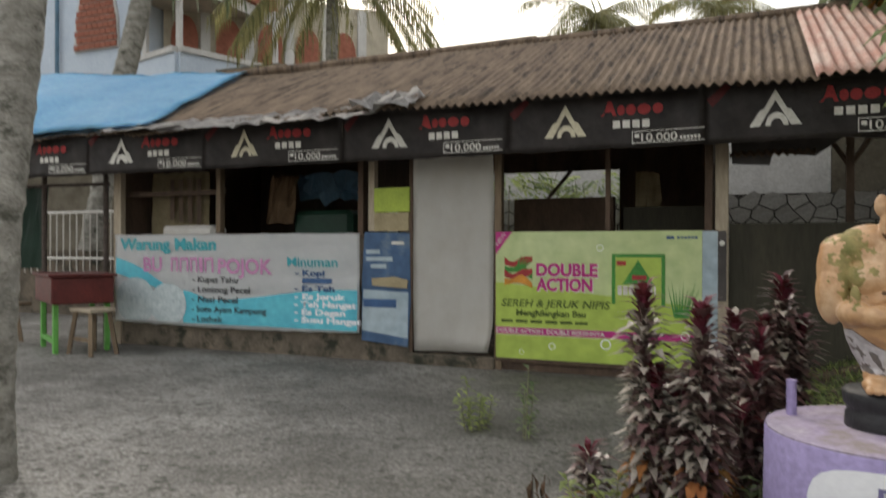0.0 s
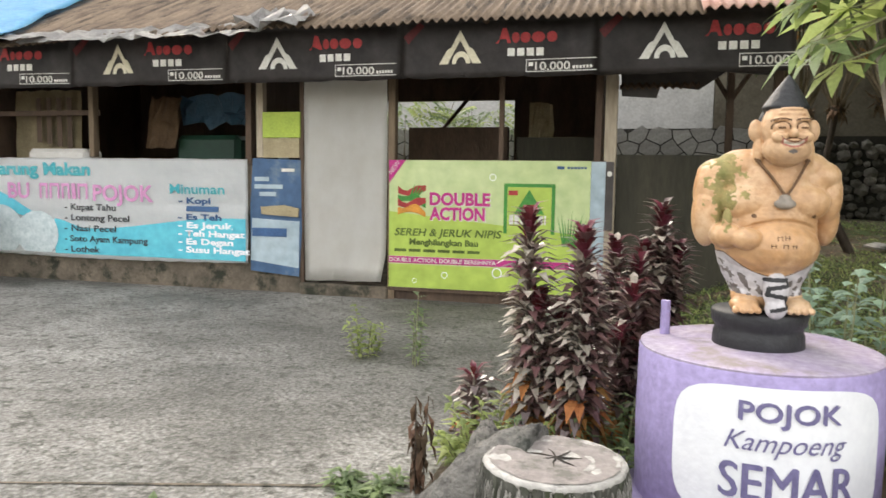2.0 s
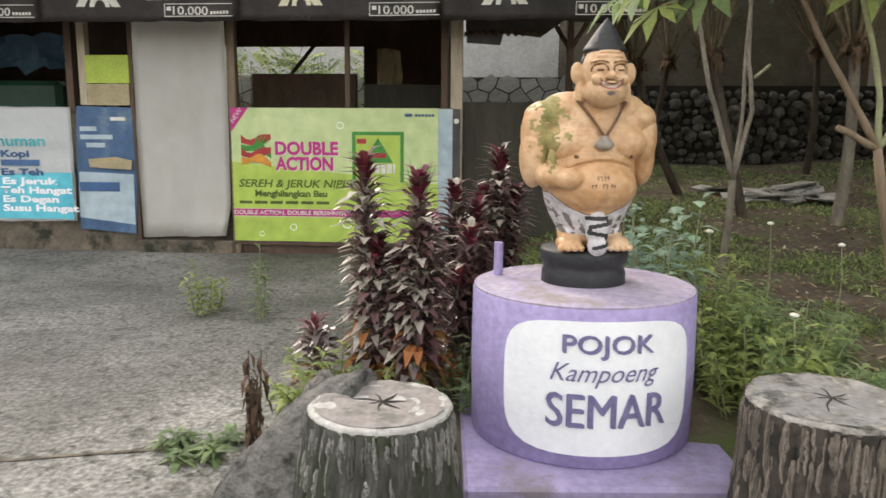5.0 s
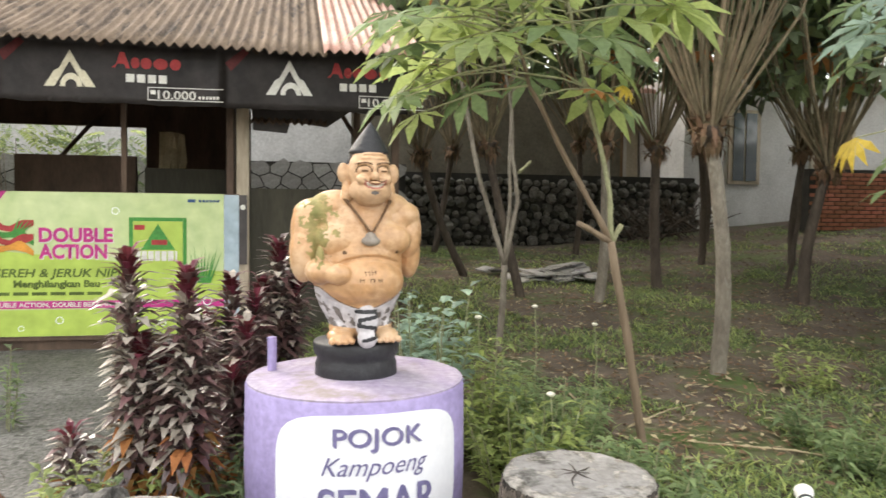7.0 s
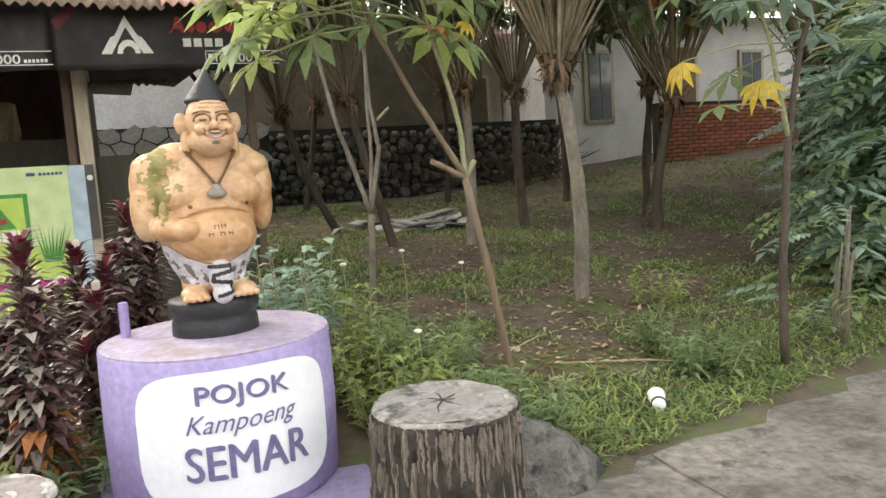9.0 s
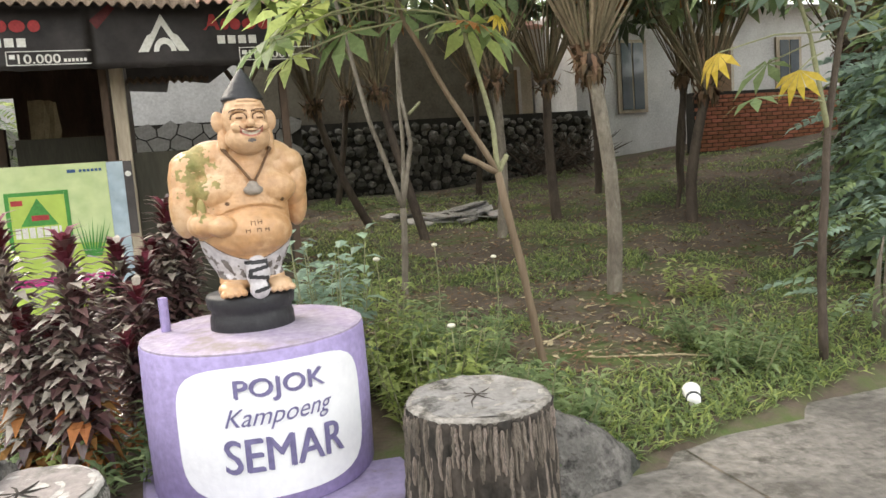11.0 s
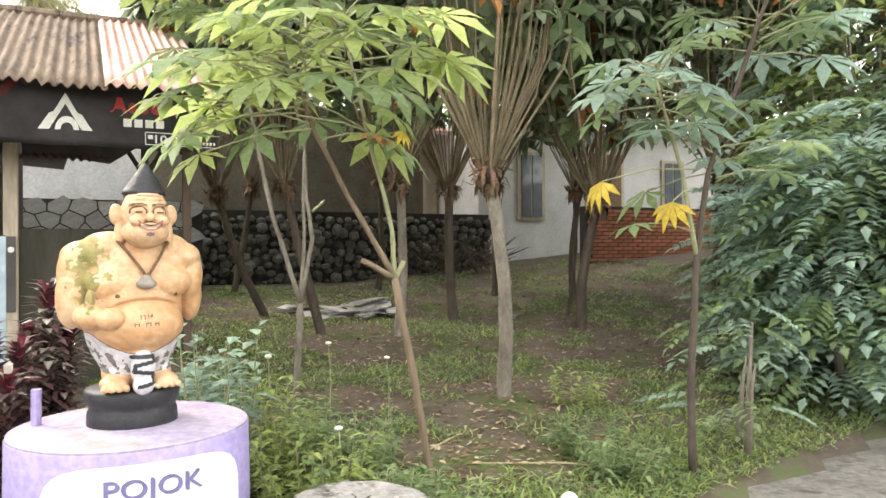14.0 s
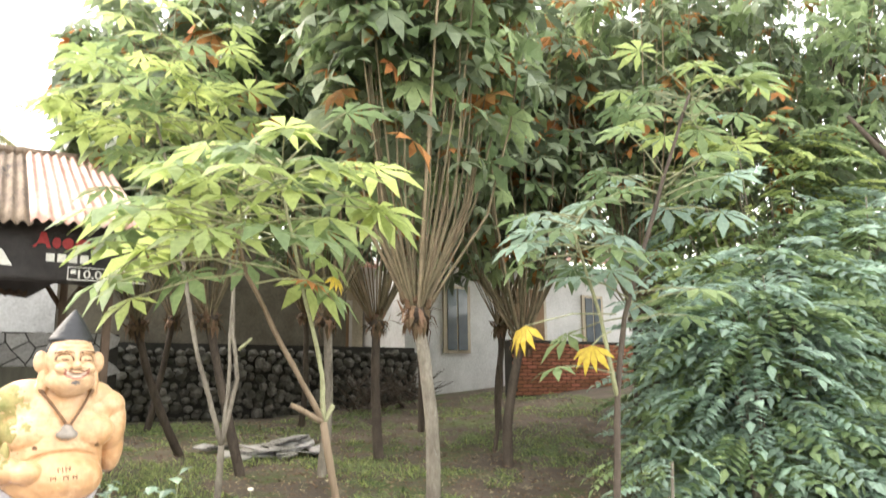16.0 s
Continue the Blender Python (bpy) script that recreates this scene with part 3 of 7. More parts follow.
for x, w, m in ((-5.47, 0.11, "pale_wood"), (-4.02, 0.06, "old_wood"), (-2.15, 0.07, "pale_wood"), (-1.72, 0.04, "dark_wood"), (-0.845, 0.07, "old_wood"), (0.965, 0.06, "dark_wood"), (1.065, 0.1, "pale_wood")):
    part("post", B(x - w / 2, FY - 0.01, 1.19 if x in (-4.02, -2.15) else GZ - 0.05, x + w / 2, FY + 0.07, 2.36, bevel=0.006), M[m], stall)
part("post", B(0.12, FY + 0.03, 1.17, 0.16, FY + 0.07, 2.36), M["dark_wood"], stall)
part("post", B(2.3, FY, GZ - 0.05, 2.36, FY + 0.07, 2.36), M["dark_wood"], stall)
part("rail", B(-5.5, FY + 0.03, 1.12, -2.2, FY + 0.14, 1.16), M["dark_wood"], stall)
part("beam", B(-5.5, FY + 0.075, 1.93, 2.36, FY + 0.14, 2.05), M["dark_wood"], stall)
part("beam", B(-5.5, FY + 0.16, 1.62, -4.05, FY + 0.2, 1.67), M["dark_wood"], stall)
part("floor_slab", B(-5.5, FY + 0.3, GZ - 0.05, 2.36, 10.0, GZ + 0.04), M["stained_wall"], stall)
part("back_wall", B(-5.5, 9.98, GZ, -2.1, 10.06, 2.6), M["dark_wood"], stall, "dark plank back wall")
part("back_wall", B(-2.1, 9.98, GZ, -0.9, 10.06, 1.15), M["dark_wood"], stall)
part("back_wall", B(-0.9, 9.98, GZ, 0.95, 10.06, 1.1), M["dark_wood"], stall)
part("back_wall", B(-0.2, 9.99, 1.1, 0.95, 10.05, 2.6), M["dark_wood"], stall)
part("back_wall", B(-2.1, 9.98, 2.0, -0.2, 10.06, 2.6), M["dark_wood"], stall)
part("side_wall", B(-5.56, FY + 0.1, GZ, -5.5, 10.0, 2.6), M["dark_wood"], stall)
part("partition", B(0.92, FY + 0.2, GZ, 0.97, 10.0, 2.3), M["dark_wood"], stall)
part("partition", B(-2.36, FY + 0.1, GZ, -2.3, 10.0, 2.3), M["dark_wood"], stall)
part("counter", B(-1.05, 8.4, GZ, 0.0, 8.5, 1.55), M["dark_wood"], stall, "dark brown cupboard back behind the window")
part("counter", B(0.16, 8.0, 1.17, 0.9, 8.06, 1.42), M["green_ply"], stall)
part("brace", tube(bmesh.new(), [(1.75, 7.9, 2.2), (2.05, 7.9, 1.72)], 0.022, 5), M["dark_wood"], stall)
part("brace", tube(bmesh.new(), [(2.35, 7.9, 2.2), (2.05, 7.9, 1.72)], 0.022, 5), M["dark_wood"], stall)
part("post", B(2.02, 7.87, GZ, 2.08, 7.93, 2.4), M["dark_wood"], stall)
part("brace", tube(bmesh.new(), [(-1.2, 9.9, 1.5), (-0.6, 9.9, 2.2)], 0.025, 5), M["dark_wood"], stall)

RS = 0.45


def roof_z(y):
    return 2.24 + RS * (y - 6.58)


def corrugated(x0, x1, y0, y1, pitch, amp, lift=0.0, sag=0.02, edge=0.0):
    """A wavy sheet with thickness on the roof's slope."""
    bm = bmesh.new()
    nx, rows = int((x1 - x0) / pitch * 6), 9
    tops = []
    for j in range(rows):
        row = []
        for i in range(nx + 1):
            x = x0 + (x1 - x0) * i / nx
            y = y0 + (y1 - y0) * j / (rows - 1)
            if j == 0:
                y += edge * noise.noise((x * 1.7, 5, 1)) + 0.03 * noise.noise((math.floor((x - x0) / 0.9) * 3.1, 2, 1))
            z = roof_z(y) + lift + amp * math.sin(2 * math.pi * x / pitch) + sag * noise.noise((x * 0.8, y * 0.8, 3)) + 0.008 * math.floor(((y - y0) / (y1 - y0)) * 2.99)
            row.append((x, y, z))
        tops.append(row)
    vt = [[bm.verts.new(p) for p in r] for r in tops]
    vb = [[bm.verts.new((p[0], p[1], p[2] - 0.012)) for p in r] for r in tops]
    for a, b in zip(vt, vt[1:]):
        for i in range(nx):
            bm.faces.new((a[i], a[i + 1], b[i + 1], b[i]))
    for a, b in zip(vb, vb[1:]):
        for i in range(nx):
            bm.faces.new((b[i], b[i + 1], a[i + 1], a[i]))
    for i in range(nx):
        bm.faces.new((vb[0][i], vb[0][i + 1], vt[0][i + 1], vt[0][i]))
    return bm


part("roof_sheet", corrugated(-2.3, 1.72, 6.56, 9.2, 0.078, 0.017), M["roof"], stall, "weathered brown corrugated roofing", True)
part("roof_sheet", corrugated(-8.2, -2.32, 6.62, 9.2, 0.078, 0.013, -0.03, 0.05, 0.12), M["roof"], stall, "mossy brown corrugated roofing", True)
part("roof_sheet", corrugated(1.7, 2.45, 6.5, 9.2, 0.078, 0.017, 0.03), M["roof_red"], stall, "faded red and white striped roofing", True)
for i in range(6):
    a = -8.0 + i * 1.74
    part("ridge_cap", tube(bmesh.new(), [(a, 9.2, roof_z(9.2) + 0.015), (a + 1.745, 9.2, roof_z(9.2) + 0.015 + 0.02 * (i % 2))], 0.06, 8), M["roof"], stall)
part("roof_back", B(-8.2, 9.2, 3.3, 2.45, 9.25, 3.41), M["roof"], stall)
bm = bmesh.new()
v = [bm.verts.new(p) for p in ((-8.2, 9.22, 3.4), (2.45, 9.22, 3.4), (2.45, 10.3, 2.9), (-8.2, 10.3, 2.9))]
bm.faces.new(v)
bmesh.ops.solidify(bm, geom=bm.faces[:], thickness=0.02)
part("roof_rear_slope", bm, M["roof"], stall)
part("eave_beam", B(-6.5, 6.86, 2.2, 2.4, 6.93, 2.29), M["dark_wood"], stall)
for i in range(8):
    x = -5.4 + i * 1.1
    bm = bmesh.new()
    tube(bm, [(x, 6.75, roof_z(6.75) - 0.07), (x, 9.1, roof_z(9.1) - 0.07)], 0.03, 4)
    part("rafter", bm, M["dark_wood"], stall)


def crumple(x0, x1, y0, y1, z0, z1, n, amp, seed):
    """A bent loose sheet between two lines."""
    bm = bmesh.new()
    rows = [[bm.verts.new((x0 + (x1 - x0) * i / n + amp * noise.noise((i * 0.7, j, seed)), y0 + (y1 - y0) * j / 4 + amp * noise.noise((i * 0.5, j * 0.9, seed + 5)), z0 + (z1 - z0) * j / 4 + amp * noise.noise((i * 0.6, j * 0.8, seed + 9)))) for i in range(n + 1)] for j in range(5)]
    for a, b in zip(rows, rows[1:]):
        for i in range(n):
            bm.faces.new((a[i], a[i + 1], b[i + 1], b[i]))
    bmesh.ops.solidify(bm, geom=bm.faces[:], thickness=0.006)
    return bm


part("loose_sheet", crumple(-4.2, -1.75, 6.45, 6.75, 2.17, 2.31, 34, 0.055, 1), M["zinc"], stall, "crumpled pale metal flashing hanging over the eave")
part("loose_sheet", crumple(-1.9, -1.35, 6.42, 6.85, 2.24, 2.42, 10, 0.13, 4), M["zinc"], stall, "crumpled pale metal flashing hanging over the eave")
part("loose_sheet", crumple(-4.9, -3.9, 6.42, 6.8, 2.2, 2.33, 12, 0.05, 8), M["zinc"], stall)
part("hanging_valance", corrugated(1.12, 1.75, 7.3, 7.34, 0.06, 0.012, -0.78, 0), M["dark_wood"], stall)
bm = bmesh.new()
plate(bm, [(1.12, 2.1), (2.34, 2.1), (2.34, 1.86), (1.95, 1.9), (1.75, 1.76), (1.45, 1.8), (1.42, 1.7), (1.14, 1.72)], FY + 0.1, FY + 0.12)
part("hanging_tarp", bm, M["banner_black"], stall, "ragged black plastic sheet under the eave")

door_panel = thing("door_panel", "plain white sheet door panel, curled at its lower edge", "door", (-1.285, FY - 0.02, 0))
bm = bmesh.new()
n = 14
rows = []
for j in range(15):
    z = 0.05 + 1.95 * j / 14
    rows.append([bm.verts.new((-0.405 + 0.81 * i / n + (0.03 * smooth(0.35, 0.0, z) * (-1 if i > n / 2 else 0.3)), 0.03 * noise.noise((i * 0.25, j * 0.25, 4)) - 0.07 * smooth(0.45, 0.05, z) * (i / n) ** 2, z + 0.03 * (i / n) * smooth(0.3, 0.05, z) + (0.012 * noise.noise((i * 1.3, 0, 3)) if j == 0 else 0))) for i in range(n + 1)])
for a, b in zip(rows, rows[1:]):
    for i in range(n):
        bm.faces.new((a[i], a[i + 1], b[i + 1], b[i]))
bmesh.ops.solidify(bm, geom=bm.faces[:], thickness=0.012)
part("panel_sheet", bm, M["white_panel"], door_panel, "", True)

# tarpaulin over the left end of the roof
tarp = thing("blue_tarpaulin", "sagging sky-blue tarpaulin spread over the corrugated roof", "tarpaulin")
bm = bmesh.new()
rows = []
for j in range(15):
    v = j / 14
    row = []
    for i in range(25):
        u = i / 24
        x1 = -4.35 - 0.75 * v
        x0 = -8.1
        x = x0 + (x1 - x0) * u
        y = 6.55 + (1.75 + 0.85 * u) * v
        z = roof_z(y) + 0.05 + 0.05 * noise.noise((x * 1.1, y * 1.4, 2)) + 0.42 * (1 - u) * min(1, 3 * v) + 0.025 * noise.noise((x * 5, y * 2, 2))
        row.append(bm.verts.new((x, y, z)))
    rows.append(row)
for a, b in zip(rows, rows[1:]):
    for i in range(24):
        bm.faces.new((a[i], a[i + 1], b[i + 1], b[i]))
bmesh.ops.solidify(bm, geom=bm.faces[:], thickness=0.01)
part("tarp_sheet", bm, M["tarp"], tarp, "", True)

# ---- black banners along the eave ----
LOGO = [[(-0.145, 0.0), (0.0, 0.265), (0.145, 0.0), (0.105, 0.0), (0.0, 0.185), (-0.105, 0.0)], [(-0.175, 0.0), (-0.12, 0.0), (-0.03, 0.145), (-0.105, 0.115)], [(0.175, 0.0), (0.12, 0.0), (0.03, 0.145), (0.105, 0.115)]]


def arch(r0, r1, x, z, n=8):
    return [(x + r1 * math.cos(math.pi * k / n), z + 1.25 * r1 * math.sin(math.pi * k / n)) for k in range(n + 1)] + [(x + r0 * math.cos(math.pi * (n - k) / n), z + 1.25 * r0 * math.sin(math.pi * (n - k) / n)) for k in range(n + 1)]


def eave_banner(x0, width, top, seed, bars_only=False):
    ban = thing("eave_banner", "black vinyl banner with white emblem and price, under the eave", "banner", (x0, BY, 0), "banners along the eave")
    low = 1.815

    def sway(x, z):
        u = (top - z) / (top - low)
        return 0.028 * noise.noise(((x + seed) * 2.2, z * 1.5, seed)) + 0.03 * u * noise.noise(((x + seed) * 5.0, z * 2, 4))

    def bend(co):
        return np.array([(x, y + sway(x, z), z) for x, y, z in co])

    bm = bmesh.new()
    nx, nz = 30, 9
    rows = [[bm.verts.new((width * i / nx, sway(width * i / nx, low + (top - low) * j / nz), low + (top - low) * j / nz + (0.012 * noise.noise((i * 0.4 + seed, 0, 1)) if j == 0 else 0))) for i in range(nx + 1)] for j in range(nz + 1)]
    for a, b in zip(rows, rows[1:]):
        for i in range(nx):
            bm.faces.new((a[i], a[i + 1], b[i + 1], b[i]))
    bmesh.ops.solidify(bm, geom=bm.faces[:], thickness=0.004)
    part("sheet", bm, M["banner_black"], ban, "", True)

    def flat(name, outline, material):
        bm = bmesh.new()
        for o in outline:
            bm.faces.new([bm.verts.new((x, -0.008 + sway(x, z), z)) for x, z in o])
        bmesh.ops.triangulate(bm, faces=bm.faces[:])
        bmesh.ops.recalc_face_normals(bm, faces=bm.faces[:])
        part(name, bm, material, ban)

    lx, lz = 0.49, 1.925
    flat("emblem", [[(lx + a, lz + b) for a, b in o] for o in LOGO] + [arch(0.042, 0.078, lx + 0.01, lz - 0.0)[0:18]], M["ink_gold"] if seed % 2 else M["ink_white"])
    # the maker's name as plain shapes
    flat("name_shape", [[(0.775, 2.075), (0.8, 2.075), (0.83, 2.19), (0.862, 2.19), (0.9, 2.075), (0.872, 2.075), (0.862, 2.105), (0.812, 2.105)]], M["ink_red"])
    for cx, w in ((0.935, 0.03), (1.01, 0.04), (1.11, 0.052), (1.215, 0.04)):
        flat("name_shape", [[(cx + w * math.cos(k * math.pi / 6), 2.117 + 0.042 * math.sin(k * math.pi / 6)) for k in range(12)]], M["ink_red"])
    for cx in (0.9, 0.975, 1.05, 1.125):
        flat("name_shape", [[(cx - 0.028, 1.975), (cx + 0.028, 1.975), (cx + 0.028, 2.035), (cx - 0.028, 2.035)]], M["ink_white"])
    a, b, c, d, e = 1.02, 1.56, 1.848, 1.94, 0.006
    flat("price_frame", [[(a, c), (b, c), (b, c + e), (a, c + e)], [(a, d), (b, d), (b, d + e), (a, d + e)], [(a, c), (a + e, c), (a + e, d), (a, d)]], M["ink_white"])
    lettering("10.000", a + 0.07, -0.008, c + 0.016, 0.088, M["ink_white"], ban, 0.27, bold=0.001, bend=bend, name="price")
    flat("small_print", [[(a + 0.02, c + 0.045), (a + 0.055, c + 0.045), (a + 0.055, c + 0.075), (a + 0.02, c + 0.075)]] + [[(a + 0.36 + 0.026 * k, c + 0.02), (a + 0.378 + 0.026 * k, c + 0.02), (a + 0.378 + 0.026 * k, c + 0.042), (a + 0.36 + 0.026 * k, c + 0.042)] for k in range(6)], M["ink_white"])
    flat("corner_tag", [[(0.015, top - 0.13), (0.15, top - 0.02), (0.19, top - 0.05), (0.06, top - 0.19)]], M["ink_dim_red"])
    return ban


for i, x in enumerate((-6.98, -5.4, -3.8, -2.2, -0.6, 0.955)):
    eave_banner(x, (1.585, 1.605, 1.605, 1.605, 1.56, 1.4)[i], 2.28 + (0.03 if i < 2 else 0), i + 1)

# ---- menu banner ----
menu = thing("menu_banner", "faded white and turquoise vinyl menu banner on the stall wall", "banner", (-5.46, FY - 0.045, 0))
W, H, Z0 = 3.2, 0.985, 0.19


def ripple(x, z):
    return 0.012 * noise.noise((x * 3.0, z * 4, 2)) + 0.012 * noise.noise((x * 1.1, z * 6, 6))


def bend_menu(co):
    return np.array([(x, y + ripple(x, z), z) for x, y, z in co])


bm = bmesh.new()
nx, nz = 80, 40
rows = [[bm.verts.new((W * i / nx, ripple(W * i / nx, Z0 + H * j / nz), Z0 + H * j / nz + (0.025 * math.sin(math.pi * i / nx) * -1 if j == 0 else 0) + 0.01 * noise.noise((i * 0.3, j, 3)))) for i in range(nx + 1)] for j in range(nz + 1)]
for a, b in zip(rows, rows[1:]):
    for i in range(nx):
        bm.faces.new((a[i], a[i + 1], b[i + 1], b[i]))
bmesh.ops.solidify(bm, geom=bm.faces[:], thickness=0.004)
part("sheet", bm, M["vinyl_white"], menu, "", True)


def band(name, low, high, x0, x1, material, parent, warp, y=-0.007, n=40):
    bm = bmesh.new()
    a = [bm.verts.new((x, y + warp(x, low(x)), low(x))) for x in [x0 + (x1 - x0) * i / n for i in range(n + 1)]]
    c = [bm.verts.new((x, y + warp(x, (low(x) + high(x)) / 2), (low(x) + high(x)) / 2)) for x in [x0 + (x1 - x0) * i / n for i in range(n + 1)]]
    b = [bm.verts.new((x, y + warp(x, high(x)), high(x))) for x in [x0 + (x1 - x0) * i / n for i in range(n + 1)]]
    for i in range(n):
        bm.faces.new((a[i], a[i + 1], c[i + 1], c[i]))
        bm.faces.new((c[i], c[i + 1], b[i + 1], b[i]))
    return part(name, bm, material, parent)


band("wave", lambda x: 0.74 - 0.26 * x, lambda x: 0.92 - 0.38 * x + 0.03 * math.sin(x * 5), 0.02, 1.0, M["ink_cyan"], menu, ripple)
band("wave", lambda x: 0.205, lambda x: 0.47 + 0.14 * smooth(1.4, 3.0, x) + 0.09 * smooth(1.4, 1.0, x), 1.0, W - 0.02, M["ink_cyan"], menu, ripple)
bm = bmesh.new()
for cx, cz, r in ((0.32, 0.43, 0.29), (0.79, 0.4, 0.26)):
    pts = [(cx + r * math.cos(2 * math.pi * k / 40), max(0.21, cz + r * 0.9 * math.sin(2 * math.pi * k / 40))) for k in range(40)]
    ctr = bm.verts.new((cx, -0.011 + ripple(cx, cz), cz))
    ring = [bm.verts.new((max(0.02, x), -0.011 - 0.001 * (cx > 0.5) + ripple(x, z), z)) for x, z in pts]
    for k in range(40):
        if (ring[k].co - ring[(k + 1) % 40].co).length > 1e-5:
            bm.faces.new((ctr, ring[k], ring[(k + 1) % 40]))
bmesh.ops.recalc_face_normals(bm, faces=bm.faces[:])
part("plate_picture", bm, mat("faded_picture", (0.62, 0.68, 0.69), (0.42, 0.5, 0.52), 14, 0.55, 0, 40), menu, "faded pictures of plates of food")
lettering("Warung Makan", 0.09, -0.012, 1.005, 0.175, M["ink_teal"], menu, 1.36, bold=0.006, bend=bend_menu)
lettering("BU", 0.44, -0.012, 0.765, 0.22, M["ink_pink"], menu, 0.26, bold=0.006, bend=bend_menu)
x = 0.83
for w in (0.1, 0.12, 0.1, 0.05, 0.12):
    bm = bmesh.new()
    for q in ((x, 0.765, x + 0.025, 0.92), (x + w - 0.025, 0.765, x + w, 0.92), (x, 0.89, x + w, 0.92)):
        bm.faces.new([bm.verts.new((a, -0.012 + ripple(a, b) - 0.0005 * (q[1] > 0.8), b)) for a, b in ((q[0], q[1]), (q[2], q[1]), (q[2], q[3]), (q[0], q[3]))])
    part("name_bar", bm, M["ink_pink"], menu)
    x += w + 0.025
lettering("POJOK", 1.48, -0.012, 0.755, 0.22, M["ink_pink"], menu, 0.7, bold=0.006, bend=bend_menu)
for i, s in enumerate(("Kupat Tahu", "Lontong Pecel", "Nasi Pecel", "Soto Ayam Kampung", "Lothek")):
    lettering("- " + s, 1.13, -0.012, 0.655 - 0.107 * i, 0.088, M["ink_dark"], menu, 0.055 * (len(s) + 2) * 0.93, bold=0.002, bend=bend_menu)
lettering("Minuman", 2.36, -0.012, 0.84, 0.13, M["ink_teal"], menu, 0.6, bold=0.002, bend=bend_menu)
for i, s in enumerate(("Kopi", "", "Es Teh", "Es Jeruk", "Teh Hangat", "Es Degan", "Susu Hangat")):
    if s:
        lettering("- " + s, 2.45, -0.012, 0.745 - 0.079 * i, 0.08, M["sign_white"] if i > 2 else M["ink_navy"], menu, 0.06 * (len(s) + 2), bold=0.003, bend=bend_menu)
    else:
        band("print_bar", lambda x: 0.668, lambda x: 0.72, 2.54, 2.9, M["ink_navy"], menu, ripple, -0.012, 4)

# ---- blue poster, lime board ----
blue = thing("blue_poster", "torn faded blue poster pasted beside the door panel", "poster", (-2.25, FY - 0.01, 0))
bm = bmesh.new()
plate(bm, [(0, 0.12), (0.5, 0.08), (0.53, 0.5), (0.52, 1.17), (0.03, 1.185), (0.0, 0.7)], -0.006, 0.0)
part("sheet", bm, M["vinyl_blue"], blue)
bm = bmesh.new()
plate(bm, [(0.0, 0.22), (0.5, 0.16), (0.51, 0.6), (0.02, 0.62)], -0.011, -0.007)
part("lower_print", bm, M["vinyl_greyblue"], blue, "bleached lower half of the poster")
bm = bmesh.new()
plate(bm, [(0.13, 0.66), (0.5, 0.64), (0.51, 0.72), (0.36, 0.75), (0.12, 0.73)], -0.03, -0.012)
part("paper_scrap", bm, M["cardboard"], blue, "curled scrap of cardboard")
for x0, x1, z in ((0.05, 0.2, 0.97), (0.05, 0.34, 0.9), (0.1, 0.27, 0.83)):
    part("print_bar", B(x0, -0.012, z, x1, -0.0065, z + 0.04), M["vinyl_greyblue"], blue)
part("print_bar", B(0.02, -0.016, 0.45, 0.38, -0.0115, 0.53), M["ink_navy"], blue)
part("badge", B(0.33, -0.012, 1.06, 0.46, -0.0065, 1.09), M["ink_white"], blue)
lime = thing("lime_board", "lime green painted board over a strip of cardboard", "board", (-2.11, FY - 0.005, 0))
part("board", B(0.0, -0.02, 1.375, 0.38, 0.0, 1.61), M["lime_board"], lime)
part("cardboard_strip", B(0.0, -0.014, 1.19, 0.37, 0.0, 1.37), M["cardboard"], lime, "brown cardboard strip")

# ---- green advert ----
ad = thing("green_advert", "pale green advertising sheet for dish soap on a board", "advertisement", (-0.865, FY - 0.012, 0))
part("backing", B(0, 0.0, 0.0, 1.9, 0.025, 1.178), M["dark_wood"], ad)
part("sheet", B(0.005, -0.006, 0.035, 1.78, -0.001, 1.175), M["vinyl_pale_green"], ad)
band("lower_field", lambda x: 0.037, lambda x: 0.245, 0.006, 1.78, M["vinyl_green"], ad, lambda x, z: 0, -0.0085, 2)
band("upper_field", lambda x: 0.32, lambda x: 0.72 - 0.1 * x, 0.006, 1.78, M["vinyl_green"], ad, lambda x, z: 0, -0.0085, 20)
part("border_strip", B(1.782, -0.012, 0.02, 1.9, -0.002, 1.17), M["vinyl_greyblue"], ad, "bleached bluish edge strip")
part("side_strip", B(1.902, -0.016, 0.6, 1.965, -0.002, 1.17), M["banner_black"], ad, "black strip with round mark")
bm = bmesh.new()
bm.faces.new([bm.verts.new((1.933 + 0.022 * math.cos(k * math.pi / 8), -0.018, 1.07 + 0.022 * math.sin(k * math.pi / 8))) for k in range(16)])
part("round_mark", bm, M["ink_white"], ad)
band("red_ribbon", lambda x: 0.255, lambda x: 0.315, 0.006, 1.78, M["ink_magenta"], ad, lambda x, z: 0, -0.0095, 2)
lettering("DOUBLE ACTION, DOUBLE BERSIHNYA", 0.012, -0.0115, 0.268, 0.05, M["ink_white"], ad, 0.98, bold=0.001)
bm = bmesh.new()
bm.faces.new([bm.verts.new((a, -0.0105, b)) for a, b in ((0.005, 0.97), (0.16, 1.175), (0.005, 1.175))])
part("corner_flash", bm, M["ink_magenta"], ad)
me = words("NEW", 0.06)
me.transform(Matrix.Translation((0.03, -0.0125, 1.045)) @ Matrix.Rotation(radians(-53), 4, "Y"))
mesh_part("lettering", me, M["ink_white"], ad)
